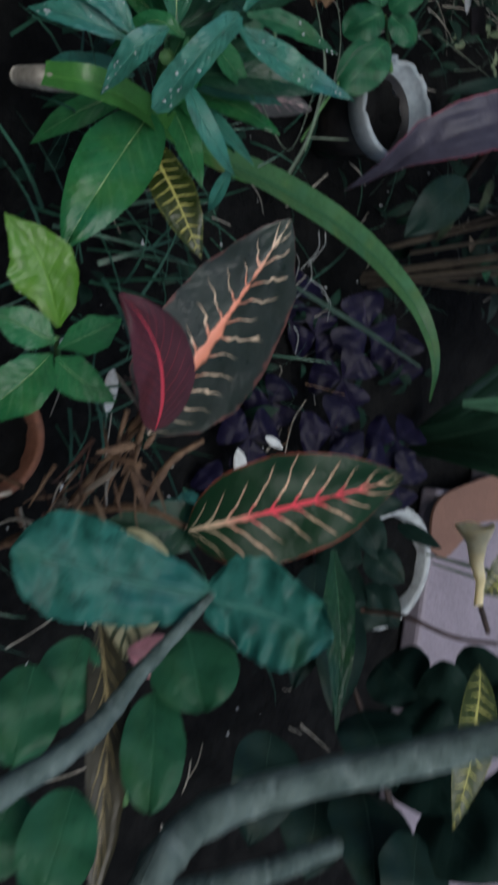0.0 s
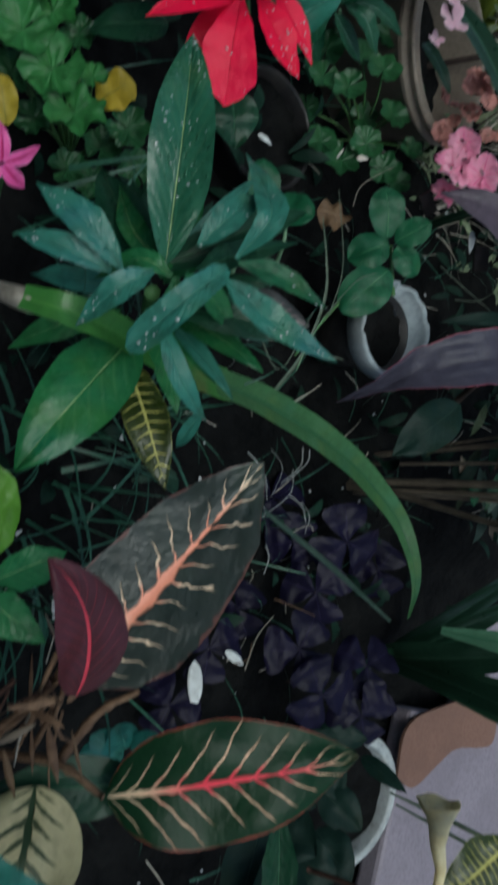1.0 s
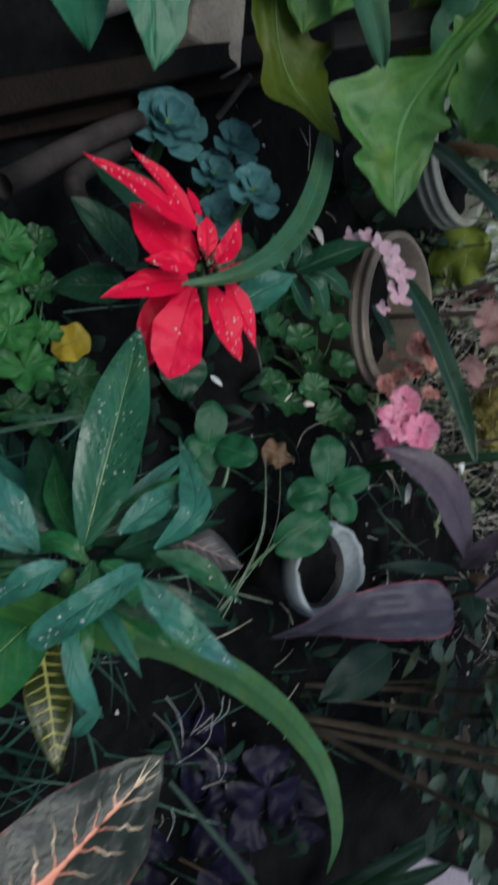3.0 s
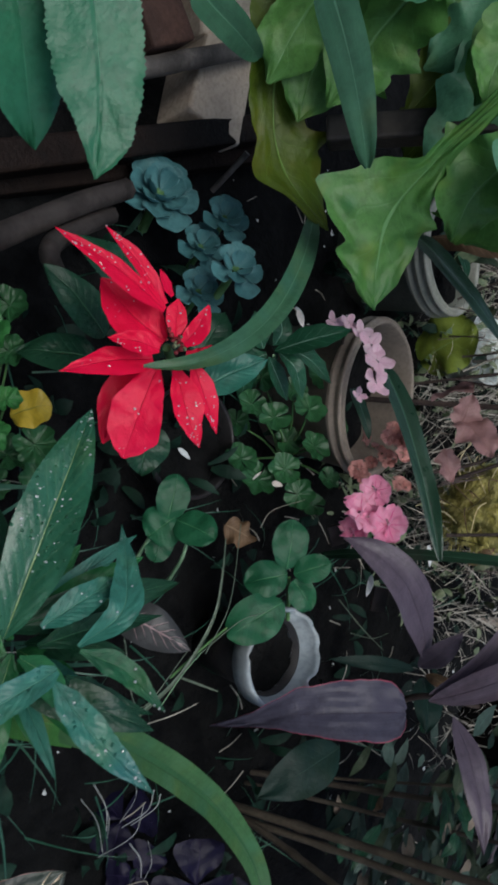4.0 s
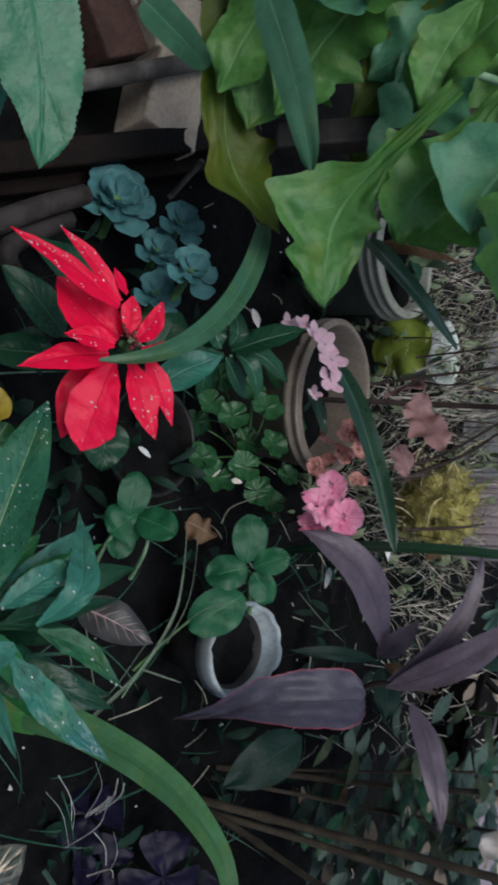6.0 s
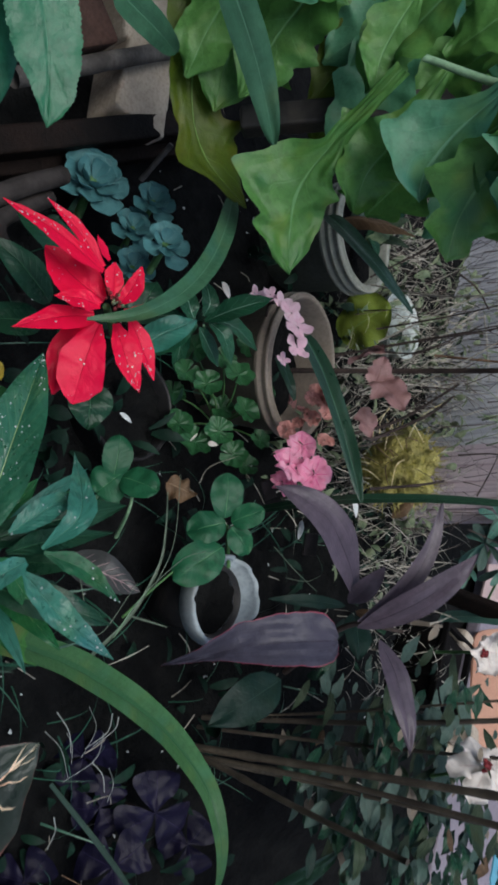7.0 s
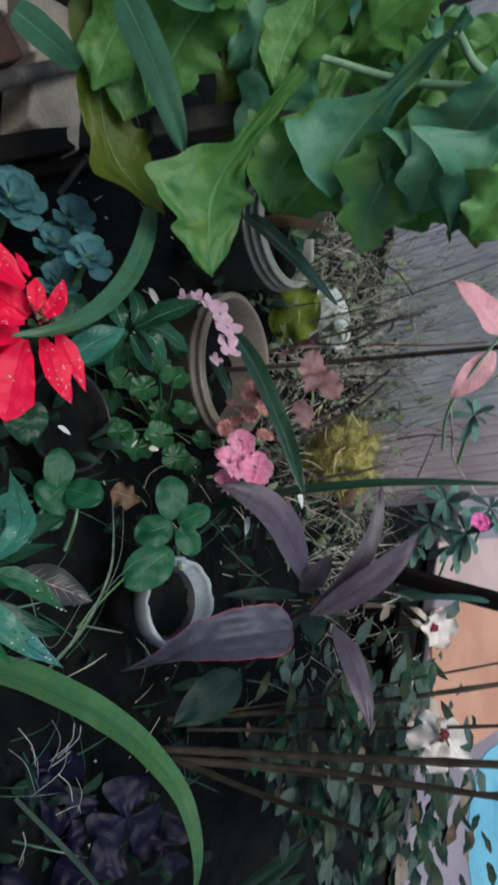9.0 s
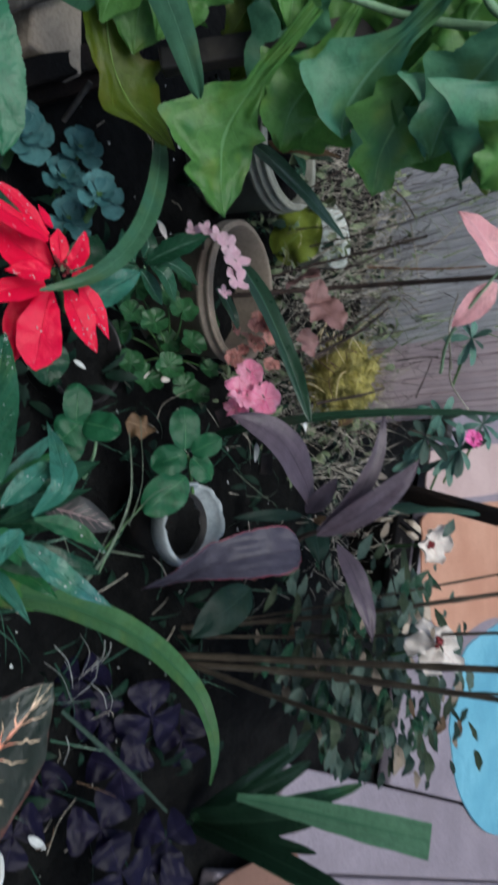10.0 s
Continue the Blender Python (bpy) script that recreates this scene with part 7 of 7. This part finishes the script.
for k in range(420):
    d0 = Vector((rng.gauss(0, 1), rng.gauss(0, 1), rng.gauss(0, 1))).normalized()
    p = Vector((d0.x * 0.07, d0.y * 0.052, d0.z * 0.064))
    d = (d0 + Vector((rng.uniform(-1, 1), rng.uniform(-1, 1), rng.uniform(-0.4, 0.8)))).normalized() * rng.uniform(0.01, 0.03)
    w = d.orthogonal().normalized() * 0.0013
    i = len(verts)
    verts += [p - w, p + w, p + d]
    faces.append((i, i + 1, i + 2))
tagged(hang("tuft", mesh_of("tuft", verts, faces, M["moss"]), mo, (-0.823, 1.012, 0.209)), kind="stuff")
for k in range(14):
    p = Vector((-0.823, 1.012, 0.209)) + Vector((rng.uniform(-0.06, 0.06), -0.045, rng.uniform(-0.05, 0.06)))
    d = Vector((rng.uniform(-0.05, 0.05), rng.uniform(-0.03, 0.0), rng.uniform(-0.05, 0.05)))
    tube(mo, "dry_strand", [p - d, p + Vector((0, -0.02, rng.uniform(-0.01, 0.01))), p + d], [0.0011, 0.0007], M["petal_yellow" if k % 3 else "stem_brown"], sides=5, steps=5)
bl = thing("rose_brown_plant", (-0.876, 0.861, 0.165), "plant with dull rose-brown lobed leaves", "plant")
for b, tip, w in (((-0.835, 0.740, 0.262), (-0.827, 0.720, 0.326), 60), ((-0.810, 0.759, 0.294), (-0.769, 0.786, 0.341), 75), ((-0.783, 0.788, 0.263), (-0.751, 0.820, 0.269), 45), ((-0.803, 0.764, 0.293), (-0.839, 0.744, 0.310), 50)):
    leaf(bl, b, tip, w * 1.17 / 1373, M["rose_leaf"], "ovate", lobes=3, lobe=0.3, wave=0.08, nu=20, nv=10)
single(tube(None, "twig", [(-0.872, 0.769, 0.069), (-0.903, 0.854, 0.286), (-0.882, 0.880, 0.558)], [0.0045, 0.004], M["stem_dark"]), "dark thin twig standing before the fence", "twig", "twigs")
single(tube(None, "twig", [(-0.795, 0.868, 0.184), (-0.836, 0.893, 0.259), (-0.901, 0.898, 0.348)], [0.003, 0.002], M["stem_dark"]), "thin forked twig by the fence", "twig", "twigs")
rng = random.Random(55)
for k in range(7):
    a0 = Vector((-1.090, 0.777, 0.193)).lerp(Vector((-0.788, 0.987, 0.219)), rng.random())
    b0 = a0 + Vector((rng.uniform(-0.14, 0.14), rng.uniform(-0.05, 0.05), rng.uniform(0.14, 0.34)))
    c0 = (a0 + b0) * 0.5 + Vector((rng.uniform(-0.03, 0.03), 0, rng.uniform(-0.03, 0.03)))
    single(tube(None, "twig", [a0, c0, b0], [0.0018, 0.0009], M["stem_dark"] if k % 3 else M["straw"], sides=5), "thin bare twig before the fence", "twig", "twigs")
for pts, r, m in ((((-0.939, 0.827, 0.140), (-0.978, 0.865, 0.278), (-1.004, 0.893, 0.361), (-1.014, 0.902, 0.395)), 0.0026, "stem_dark"), (((-1.144, 0.884, 0.303), (-1.130, 0.912, 0.327), (-1.100, 0.941, 0.344)), 0.002, "stem_dark"), (((-0.801, 0.893, 0.218), (-0.848, 0.906, 0.296), (-0.887, 0.908, 0.340)), 0.0032, "stem_dark"),
                  (((-1.001, 0.930, 0.269), (-0.996, 0.964, 0.374), (-1.002, 0.995, 0.466)), 0.0026, "stem_brown"), (((-1.090, 0.941, 0.337), (-1.041, 0.969, 0.341), (-0.985, 1.000, 0.343)), 0.0012, "straw"), (((-0.982, 0.923, 0.215), (-1.047, 0.935, 0.270), (-1.119, 0.948, 0.330)), 0.0018, "straw"),
                  (((-0.844, 1.060, 0.396), (-0.911, 1.027, 0.397), (-0.956, 0.996, 0.420)), 0.002, "straw"), (((-0.866, 1.049, 0.395), (-0.832, 1.087, 0.386), (-0.798, 1.148, 0.405)), 0.002, "straw"), (((-0.868, 1.045, 0.291), (-0.888, 1.077, 0.341), (-0.881, 1.094, 0.391)), 0.0018, "stem_dark"), (((-0.814, 1.094, 0.316), (-0.851, 1.088, 0.332), (-0.885, 1.081, 0.345)), 0.0015, "stem_dark"), (((-0.725, 0.922, 0.222), (-0.753, 0.959, 0.285), (-0.776, 0.984, 0.312)), 0.003, "stem_dark")):
    single(tube(None, "twig", pts, [r, r * 0.6], M[m], sides=6, rough=0.15), "thin bent dry twig before the grey fence", "twig", "twigs")
leafy = thing("grass_blade_plant", (-0.630, 0.826, 0.095), "dark grass-like blade reaching past the flowers", "plant")
leaf(leafy, (-0.609, 0.793, 0.127), (-0.644, 0.868, 0.573), 0.0152, M["strap_dark"], "strap", fold=0.3, nu=28)
yl = thing("yellow_green_plant", (-1.051, 0.904, 0.127), "plant with a broad yellow-green leaf beside the lace mat", "plant")
leaf(yl, (-1.062, 0.909, 0.069), (-1.104, 0.887, 0.175), 0.1051, M["yellow_green"], "round", wave=0.06, nu=20, nv=12)
single(lathe(None, "lace_pot", (-1.149, 0.987, 0.108), [(0.02, -0.05), (0.05, -0.045), (0.065, 0.03), (0.068, 0.032), (0.064, 0.03), (0.05, -0.03)], M["lace"]), "white lace-patterned bowl by the fence", "bowl")
for at, tip, w, m in (((-0.793, 1.381, 0.050), (-0.842, 1.519, 0.055), 22, "dry_pale"), ((-0.740, 1.039, 0.199), (-0.766, 1.026, 0.243), 24, "brown_leaf")):
    single(leaf(None, at, tip, w * 1.2 / 1373, M[m], "lance", wave=0.07, waves=1.6, curl=0.5, name="dry_leaf"), "pale tan dry leaf caught between the stems", "leaf", "dry leaves")
pf = thing("pink_leaved_plant", (-0.876, 1.083, 0.383), "plant with large soft pink leaves", "plant")
leaf(pf, (-0.871, 0.837, 0.556), (-0.927, 0.768, 0.511), 0.0612, M["pink_leaf"], "ovate")
leaf(pf, (-0.851, 0.848, 0.546), (-0.794, 0.861, 0.479), 0.0393, M["pink_leaf"], "lance")
tube(pf, "stem", [(-0.833, 1.046, 0.382), (-0.798, 0.881, 0.471), (-0.865, 0.820, 0.570)], [0.003, 0.002], M["stem_pale"], sides=6)
ml = thing("magenta_flower_plant", (-0.846, 1.414, 0.240), "teal-leaved plant with one magenta flower", "plant")
leaf(ml, (-0.666, 1.280, 0.198), (-0.649, 1.261, 0.394), 0.0293, M["teal_far"], "strap")
blossom(ml, (-0.814, 1.278, 0.358), 0.016, 5, M["petal_magenta"])
rng = random.Random(3)
for heart, size, count in (((-0.808, 1.309, 0.319), 0.062, 9), ((-0.830, 1.290, 0.250), 0.06, 9), ((-0.879, 1.305, 0.272), 0.06, 8), ((-0.793, 1.313, 0.211), 0.045, 8), ((-0.870, 1.326, 0.355), 0.05, 7), ((-0.827, 1.389, 0.253), 0.05, 7), ((-0.901, 1.057, 0.427), 0.05, 7)):
    heart = Vector(heart)
    for k in range(count):
        a = 6.283 * (k + rng.uniform(0, 0.6)) / count
        d = Vector((math.cos(a), rng.uniform(-0.5, 0.1), math.sin(a) * 0.8)).normalized() * size * rng.uniform(0.75, 1.15) + Vector((0.012, 0, 0))
        leaf(ml, heart, heart + d, size * rng.uniform(0.28, 0.36), M["teal_far" if rng.random() < 0.6 else "teal_dull"], "obovate", nu=10, nv=5)
    tube(ml, "stem", [heart + Vector((0.02, 0.12, -0.08)), heart + Vector((0.0, 0.03, -0.02)), heart], [0.003, 0.002], M["stem_green"], sides=5)

# ---- yellow dried flower and croton leaf near the white pot ----
yf = thing("trumpet_flower", (0.146, 0.749, 0.380), "pale yellow withered trumpet flower", "flower")
YA, YB = Vector((0.128, 0.708, 0.402)), Vector((0.052, 0.694, 0.394))
YL = (YB - YA).length
yt = lathe(yf, "trumpet", YA, [(0.005, 0), (0.0055, YL * 0.3), (0.0065, YL * 0.55), (0.0095, YL * 0.8), (0.019, YL), (0.018, YL * 1.0), (0.0088, YL * 0.79), (0.0055, YL * 0.5)], M["petal_yellow"], YB - YA, sides=30)
for v in yt.data.vertices:
    v.co += noise.noise_vector(v.co * 60) * 0.004
tube(yf, "stem", [(0.163, 0.759, 0.387), (0.130, 0.710, 0.402)], [0.003, 0.003], M["stem_dark"], sides=6)
single(tube(None, "twig", [(0.178, 0.741, 0.233), (0.171, 0.746, 0.289), (0.179, 0.757, 0.347), (0.173, 0.763, 0.397)], [0.003, 0.002], M["rust"], sides=7), "thin red-brown twig over the dirty white pot", "twig", "twigs")
yc = thing("yellow_croton", (0.285, 0.660, 0.449), "croton with narrow yellow-veined leaves", "plant")
leaf(yc, (0.056, 0.690, 0.463), (0.106, 0.642, 0.441), 0.0472, M["croton_yellow"], "lance")
leaf(yc, (0.167, 0.632, 0.453), (0.287, 0.577, 0.479), 0.0367, M["croton_yellow"], "lance")

# leaves here wear the green that has shade mixed into it
dk = thing("dark_leaved_shrub", (0.481, 0.877, 0.233), "dark-leaved shrub at the bed's end, shade put into its leaf colour", "shrub")
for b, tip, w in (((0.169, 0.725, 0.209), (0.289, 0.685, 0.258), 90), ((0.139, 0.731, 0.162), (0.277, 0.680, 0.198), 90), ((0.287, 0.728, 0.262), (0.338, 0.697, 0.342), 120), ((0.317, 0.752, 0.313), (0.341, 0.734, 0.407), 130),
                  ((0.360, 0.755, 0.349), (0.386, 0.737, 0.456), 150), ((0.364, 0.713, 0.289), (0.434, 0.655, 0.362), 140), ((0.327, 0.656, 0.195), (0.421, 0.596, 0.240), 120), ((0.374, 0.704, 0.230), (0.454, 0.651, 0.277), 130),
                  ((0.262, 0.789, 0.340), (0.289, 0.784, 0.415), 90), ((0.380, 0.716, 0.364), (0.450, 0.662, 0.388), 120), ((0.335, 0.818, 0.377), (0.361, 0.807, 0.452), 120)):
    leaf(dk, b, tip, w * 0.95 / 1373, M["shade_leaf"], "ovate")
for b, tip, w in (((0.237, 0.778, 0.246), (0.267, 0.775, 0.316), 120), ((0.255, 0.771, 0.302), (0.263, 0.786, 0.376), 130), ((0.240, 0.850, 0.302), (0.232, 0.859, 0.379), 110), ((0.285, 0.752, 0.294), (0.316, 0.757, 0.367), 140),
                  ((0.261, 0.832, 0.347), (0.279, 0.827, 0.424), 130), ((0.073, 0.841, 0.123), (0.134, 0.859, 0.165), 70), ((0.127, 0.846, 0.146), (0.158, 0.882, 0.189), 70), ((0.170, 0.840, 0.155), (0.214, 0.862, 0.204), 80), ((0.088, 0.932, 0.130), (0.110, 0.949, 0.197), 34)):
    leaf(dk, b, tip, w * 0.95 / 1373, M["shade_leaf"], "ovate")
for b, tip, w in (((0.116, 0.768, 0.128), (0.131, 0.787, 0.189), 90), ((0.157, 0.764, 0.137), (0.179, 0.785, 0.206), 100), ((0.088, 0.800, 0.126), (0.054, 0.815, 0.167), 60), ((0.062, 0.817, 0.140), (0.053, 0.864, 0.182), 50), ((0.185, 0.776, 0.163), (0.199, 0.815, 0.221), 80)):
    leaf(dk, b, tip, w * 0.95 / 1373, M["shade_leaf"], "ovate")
shaped_leaf(dk, [(0.101, 0.633, 0.268), (0.181, 0.631, 0.294), (0.275, 0.623, 0.313)], ((0, 0.0035), (.3, 0.0163), (.6, 0.0140), (1, 0.0012)), ((0, 0.0035), (.3, 0.0175), (.6, 0.0151), (1, 0.0012)), M["dark_green"], fold=0.3)
tube(dk, "stem", [(0.481, 0.877, 0.233), (0.360, 0.754, 0.288), (0.254, 0.725, 0.242)], [0.005, 0.003], M["stem_dark"], sides=6)
for k, pts in enumerate((((-0.211, 0.625, 0.092), (-0.199, 0.638, 0.116), (-0.173, 0.659, 0.124)), ((-0.233, 0.674, 0.133), (-0.203, 0.669, 0.143), (-0.169, 0.656, 0.121)), ((-0.218, 0.644, 0.107), (-0.206, 0.646, 0.123), (-0.189, 0.657, 0.121)),
                         ((-0.202, 0.713, 0.122), (-0.186, 0.709, 0.144), (-0.167, 0.724, 0.129)), ((-0.261, 0.690, 0.070), (-0.238, 0.693, 0.095), (-0.203, 0.707, 0.074)), ((-0.361, 0.587, 0.055), (-0.342, 0.596, 0.068), (-0.337, 0.600, 0.056)))):
    single(tube(None, "dry_stalk", pts, [0.0005, 0.0003], M["stalk_white"], sides=5), "thin curled white dry stalk", "stalk", "dry stalks")
for pts, skin in ((((-0.250, 0.634, 0.180), (-0.230, 0.639, 0.178), (-0.206, 0.630, 0.164)), "stalk_white"), (((-0.249, 0.640, 0.185), (-0.235, 0.643, 0.183), (-0.211, 0.635, 0.169)), "stalk_white"), (((-0.230, 0.593, 0.139), (-0.216, 0.611, 0.150), (-0.197, 0.622, 0.154)), "stalk_white"),
                  (((-0.196, 0.642, 0.171), (-0.188, 0.655, 0.180), (-0.173, 0.664, 0.183)), "stalk_white"), (((-0.157, 0.663, 0.164), (-0.171, 0.675, 0.179), (-0.165, 0.681, 0.182)), "straw"), (((-0.133, 0.599, 0.197), (-0.122, 0.606, 0.199), (-0.104, 0.608, 0.196)), "stalk_white"),
                  (((-0.082, 0.698, 0.131), (-0.080, 0.713, 0.145), (-0.075, 0.738, 0.164)), "stem_brown"), (((0.006, 0.702, 0.109), (-0.034, 0.699, 0.118), (-0.063, 0.704, 0.131)), "straw"), (((0.003, 0.691, 0.100), (-0.007, 0.700, 0.111), (-0.026, 0.697, 0.114)), "stem_brown"),
                  (((-0.359, 0.508, 0.185), (-0.308, 0.548, 0.204), (-0.374, 0.553, 0.228)), "stalk_grey"), (((-0.386, 0.592, 0.211), (-0.445, 0.591, 0.214), (-0.530, 0.573, 0.197)), "stalk_grey"), (((-0.381, 0.588, 0.206), (-0.431, 0.606, 0.223), (-0.456, 0.633, 0.226)), "stalk_grey"), (((-0.317, 0.574, 0.202), (-0.355, 0.580, 0.205), (-0.385, 0.589, 0.208)), "stem_pale"),
                  (((-0.574, 0.660, 0.135), (-0.597, 0.656, 0.146), (-0.625, 0.672, 0.176)), "straw"), (((-0.549, 0.793, 0.185), (-0.531, 0.831, 0.205), (-0.524, 0.881, 0.213)), "stalk_grey"), (((-0.525, 0.843, 0.182), (-0.531, 0.864, 0.203), (-0.545, 0.872, 0.218)), "stalk_grey")):
    single(tube(None, "dry_stalk", pts, [0.0007, 0.0004], M[skin], sides=5), "thin bent dry stalk among the plants", "stalk", "dry stalks")
single(box(None, "tile_shard", (-0.570, 0.823, 0.222), (0.032, 0.02, 0.006), M["pipe_grey"], pose(0, 0, 0, 35, 10, 30), bevel=0.001), "small grey shard standing in the soil", "shard", "white shards")
single(box(None, "tile_shard", (-0.623, 0.756, 0.171), (0.03, 0.018, 0.005), M["pipe_grey"], pose(0, 0, 0, 40, 5, 60), bevel=0.001), "pale flat shard under the pink flower", "shard", "white shards")
tc = thing("small_teal_plant", (0.090, 0.515, 0.166), "small plant with rounded teal leaves under the croton", "plant")
for b, tip, wide in (((0.085, 0.501, 0.184), (0.074, 0.463, 0.181), 0.028), ((0.082, 0.502, 0.185), (0.058, 0.477, 0.197), 0.03), ((0.083, 0.507, 0.189), (0.058, 0.507, 0.223), 0.028), ((0.087, 0.502, 0.184), (0.096, 0.468, 0.165), 0.028), ((0.088, 0.508, 0.189), (0.090, 0.517, 0.209), 0.026)):
    leaf(tc, b, tip, wide, M["teal"], "round", fold=0.05, nu=12, nv=8)
for k, (at, r, turn) in enumerate((((0.038, 0.662, 0.075), 0.03, 20), ((-0.004, 0.692, 0.097), 0.018, 70), ((-0.032, 0.452, 0.081), 0.026, 0), ((-0.602, 0.537, 0.087), 0.012, 90), ((-0.685, 0.915, 0.210), 0.016, 40), ((-0.565, 0.774, 0.237), 0.014, 10), ((-0.821, 0.540, 0.166), 0.012, 80))):
    d = Matrix.Rotation(radians(turn), 3, "Z") @ Vector((r, 0, 0))
    single(leaf(None, Vector(at) - d, Vector(at) + d, r * 0.6, M["chip"], "ovate", thick=0.0015, nu=8, nv=5, name="white_shard"), "small white shard lying among the plants", "shard", "white shards")


# ---- litter on the soil ----
def litter(name, mat, count, seed, box_x, box_y, zr, make, label):
    rng = random.Random(seed)
    verts, faces = [], []
    for _ in range(count):
        at = Vector((rng.uniform(*box_x), rng.uniform(*box_y), rng.uniform(*zr)))
        if not (at.y > 0.93 and at.x > -0.26):
            make(rng, verts, faces, at)
    return tagged(single(hang(name, mesh_of(name, verts, faces, mat, smooth=False), None, (0, 0, 0)), label, "litter", kind="stuff"))


def straw_bit(rng, verts, faces, at):
    d = Vector((rng.uniform(-1, 1), rng.uniform(-1, 1), rng.uniform(-0.2, 0.5))).normalized() * rng.uniform(0.015, 0.07)
    v, f, _ = tube_data([at, at + d * 0.5 + Vector((0, 0, rng.uniform(0, 0.006))), at + d], [0.0011, 0.0006], 4, 3)
    o = len(verts)
    verts += v
    faces += [tuple(o + q for q in face) for face in f]


def chip_bit(rng, verts, faces, at):
    r = rng.uniform(0.0012, 0.0042) if rng.random() < 0.8 else rng.uniform(0.004, 0.007)
    o = len(verts)
    verts += [at + Vector((rng.uniform(-1, 1), rng.uniform(-1, 1), rng.uniform(-0.3, 0.5))) * r for _ in range(5)]
    faces += [(o, o + 1, o + 2), (o, o + 2, o + 3), (o, o + 3, o + 4), (o + 1, o + 4, o + 2)]


litter("straw_litter", M["straw"], 130, 31, (-1.3, 0.5), (0.35, 1.5), (0.03, 0.06), straw_bit, "scattered dry straw and stalks on the soil")
# pale crumbs; the tiniest ones imitate glints of wet soil
litter("chip_litter", M["chip"], 260, 32, (-1.3, 0.5), (0.35, 1.5), (0.025, 0.05), chip_bit, "small pale chips and crumbs on the soil, some standing for wet glints")


# ---- low growth between the plants ----
def on_floor(p):
    return (p.y > 0.98 and p.x > -0.08) or (p.y > 1.12 and p.x > -0.24)


def sprig(rng, verts, faces, at, size, wide):
    d = Vector((rng.uniform(-1, 1), rng.uniform(-1, 1), rng.uniform(0.0, 0.9))).normalized() * size
    s = d.cross(Vector((0, 0, 1))).normalized() * wide
    n = s.cross(d).normalized()
    o = len(verts)
    for k in range(5):
        u = k / 4
        w = math.sin(math.pi * min(1, 0.06 + u * 0.94)) ** 0.7
        c = at + d * u + n * (0.15 * size * math.sin(math.pi * u))
        verts.extend((c - s * w + n * 0.2 * wide * w, c, c + s * w + n * 0.2 * wide * w))
    for k in range(4):
        for q in (0, 1):
            faces.append((o + 3 * k + q, o + 3 * k + q + 1, o + 3 * k + q + 4, o + 3 * k + q + 3))


def grass(rng, verts, faces, at, size, wide):
    d = Vector((rng.uniform(-1, 1), rng.uniform(-1, 1), rng.uniform(0.6, 1.6))).normalized() * size
    s = d.cross(Vector((0, 0, 1))).normalized() * wide
    o = len(verts)
    for k in range(6):
        u = k / 5
        c = at + d * u - Vector((0, 0, size * 0.45 * u * u))
        c.z = max(c.z, 0.02)
        verts.extend((c - s * (1 - 0.95 * u), c + s * (1 - 0.95 * u)))
    faces += [(o + 2 * k, o + 2 * k + 1, o + 2 * k + 3, o + 2 * k + 2) for k in range(5)]


def low_growth(name, mat, count, seed, box_x, box_y, zr, size, wide, label, make=sprig):
    rng = random.Random(seed)
    verts, faces = [], []
    while count:
        at = Vector((rng.uniform(*box_x), rng.uniform(*box_y), rng.uniform(*zr)))
        count -= 1
        if noise.noise(Vector((at.x * 9, at.y * 9, seed))) > -0.05 and not on_floor(at) and not (at.x < -0.85 and at.y < 0.62):
            make(rng, verts, faces, at, rng.uniform(*size), rng.uniform(*wide))
    return single(hang(name, mesh_of(name, verts, faces, mat), None, (0, 0, 0)), label, "weeds", kind="stuff")


low_growth("low_weeds", M["weed"], 800, 41, (-1.4, -0.02), (0.3, 1.3), (0.02, 0.1), (0.02, 0.05), (0.004, 0.011), "low green weeds between the plants, darkened for their shade")
low_growth("thin_grass", M["grass"], 320, 42, (-1.2, 0.3), (0.25, 1.2), (0.02, 0.05), (0.08, 0.2), (0.0008, 0.002), "thin grass blades between the plants", grass)
low_growth("pale_straw", M["straw"], 260, 52, (-0.66, -0.44), (0.98, 1.22), (0.16, 0.3), (0.03, 0.09), (0.0007, 0.0015), "bleached straw caught behind the purple leaves", grass)
low_growth("bed_grass", M["grass"], 200, 46, (-0.4, 0.02), (0.28, 0.5), (0.08, 0.18), (0.1, 0.2), (0.0012, 0.0028), "blue-green grass blades beside the croton", grass)
low_growth("dry_grass", M["straw"], 2300, 44, (-1.45, -0.7), (0.88, 1.3), (0.03, 0.16), (0.05, 0.16), (0.0008, 0.0016), "tangled dry grass before the fence", grass)
low_growth("pale_weeds", M["weed_pale"], 1100, 43, (-1.5, -0.66), (0.8, 1.3), (0.03, 0.16), (0.015, 0.04), (0.003, 0.009), "small pale green weeds before the fence")
low_growth("fence_grass", M["weed_pale"], 260, 47, (-1.5, -0.95), (1.12, 1.27), (0.1, 0.42), (0.08, 0.18), (0.001, 0.0025), "pale grass stalks standing before the fence", grass)
low_growth("twig_tangle", M["stem_dark"], 800, 48, (-1.5, -0.75), (0.8, 1.27), (0.05, 0.3), (0.06, 0.2), (0.0007, 0.0016), "tangle of thin dark twigs before the fence", grass)
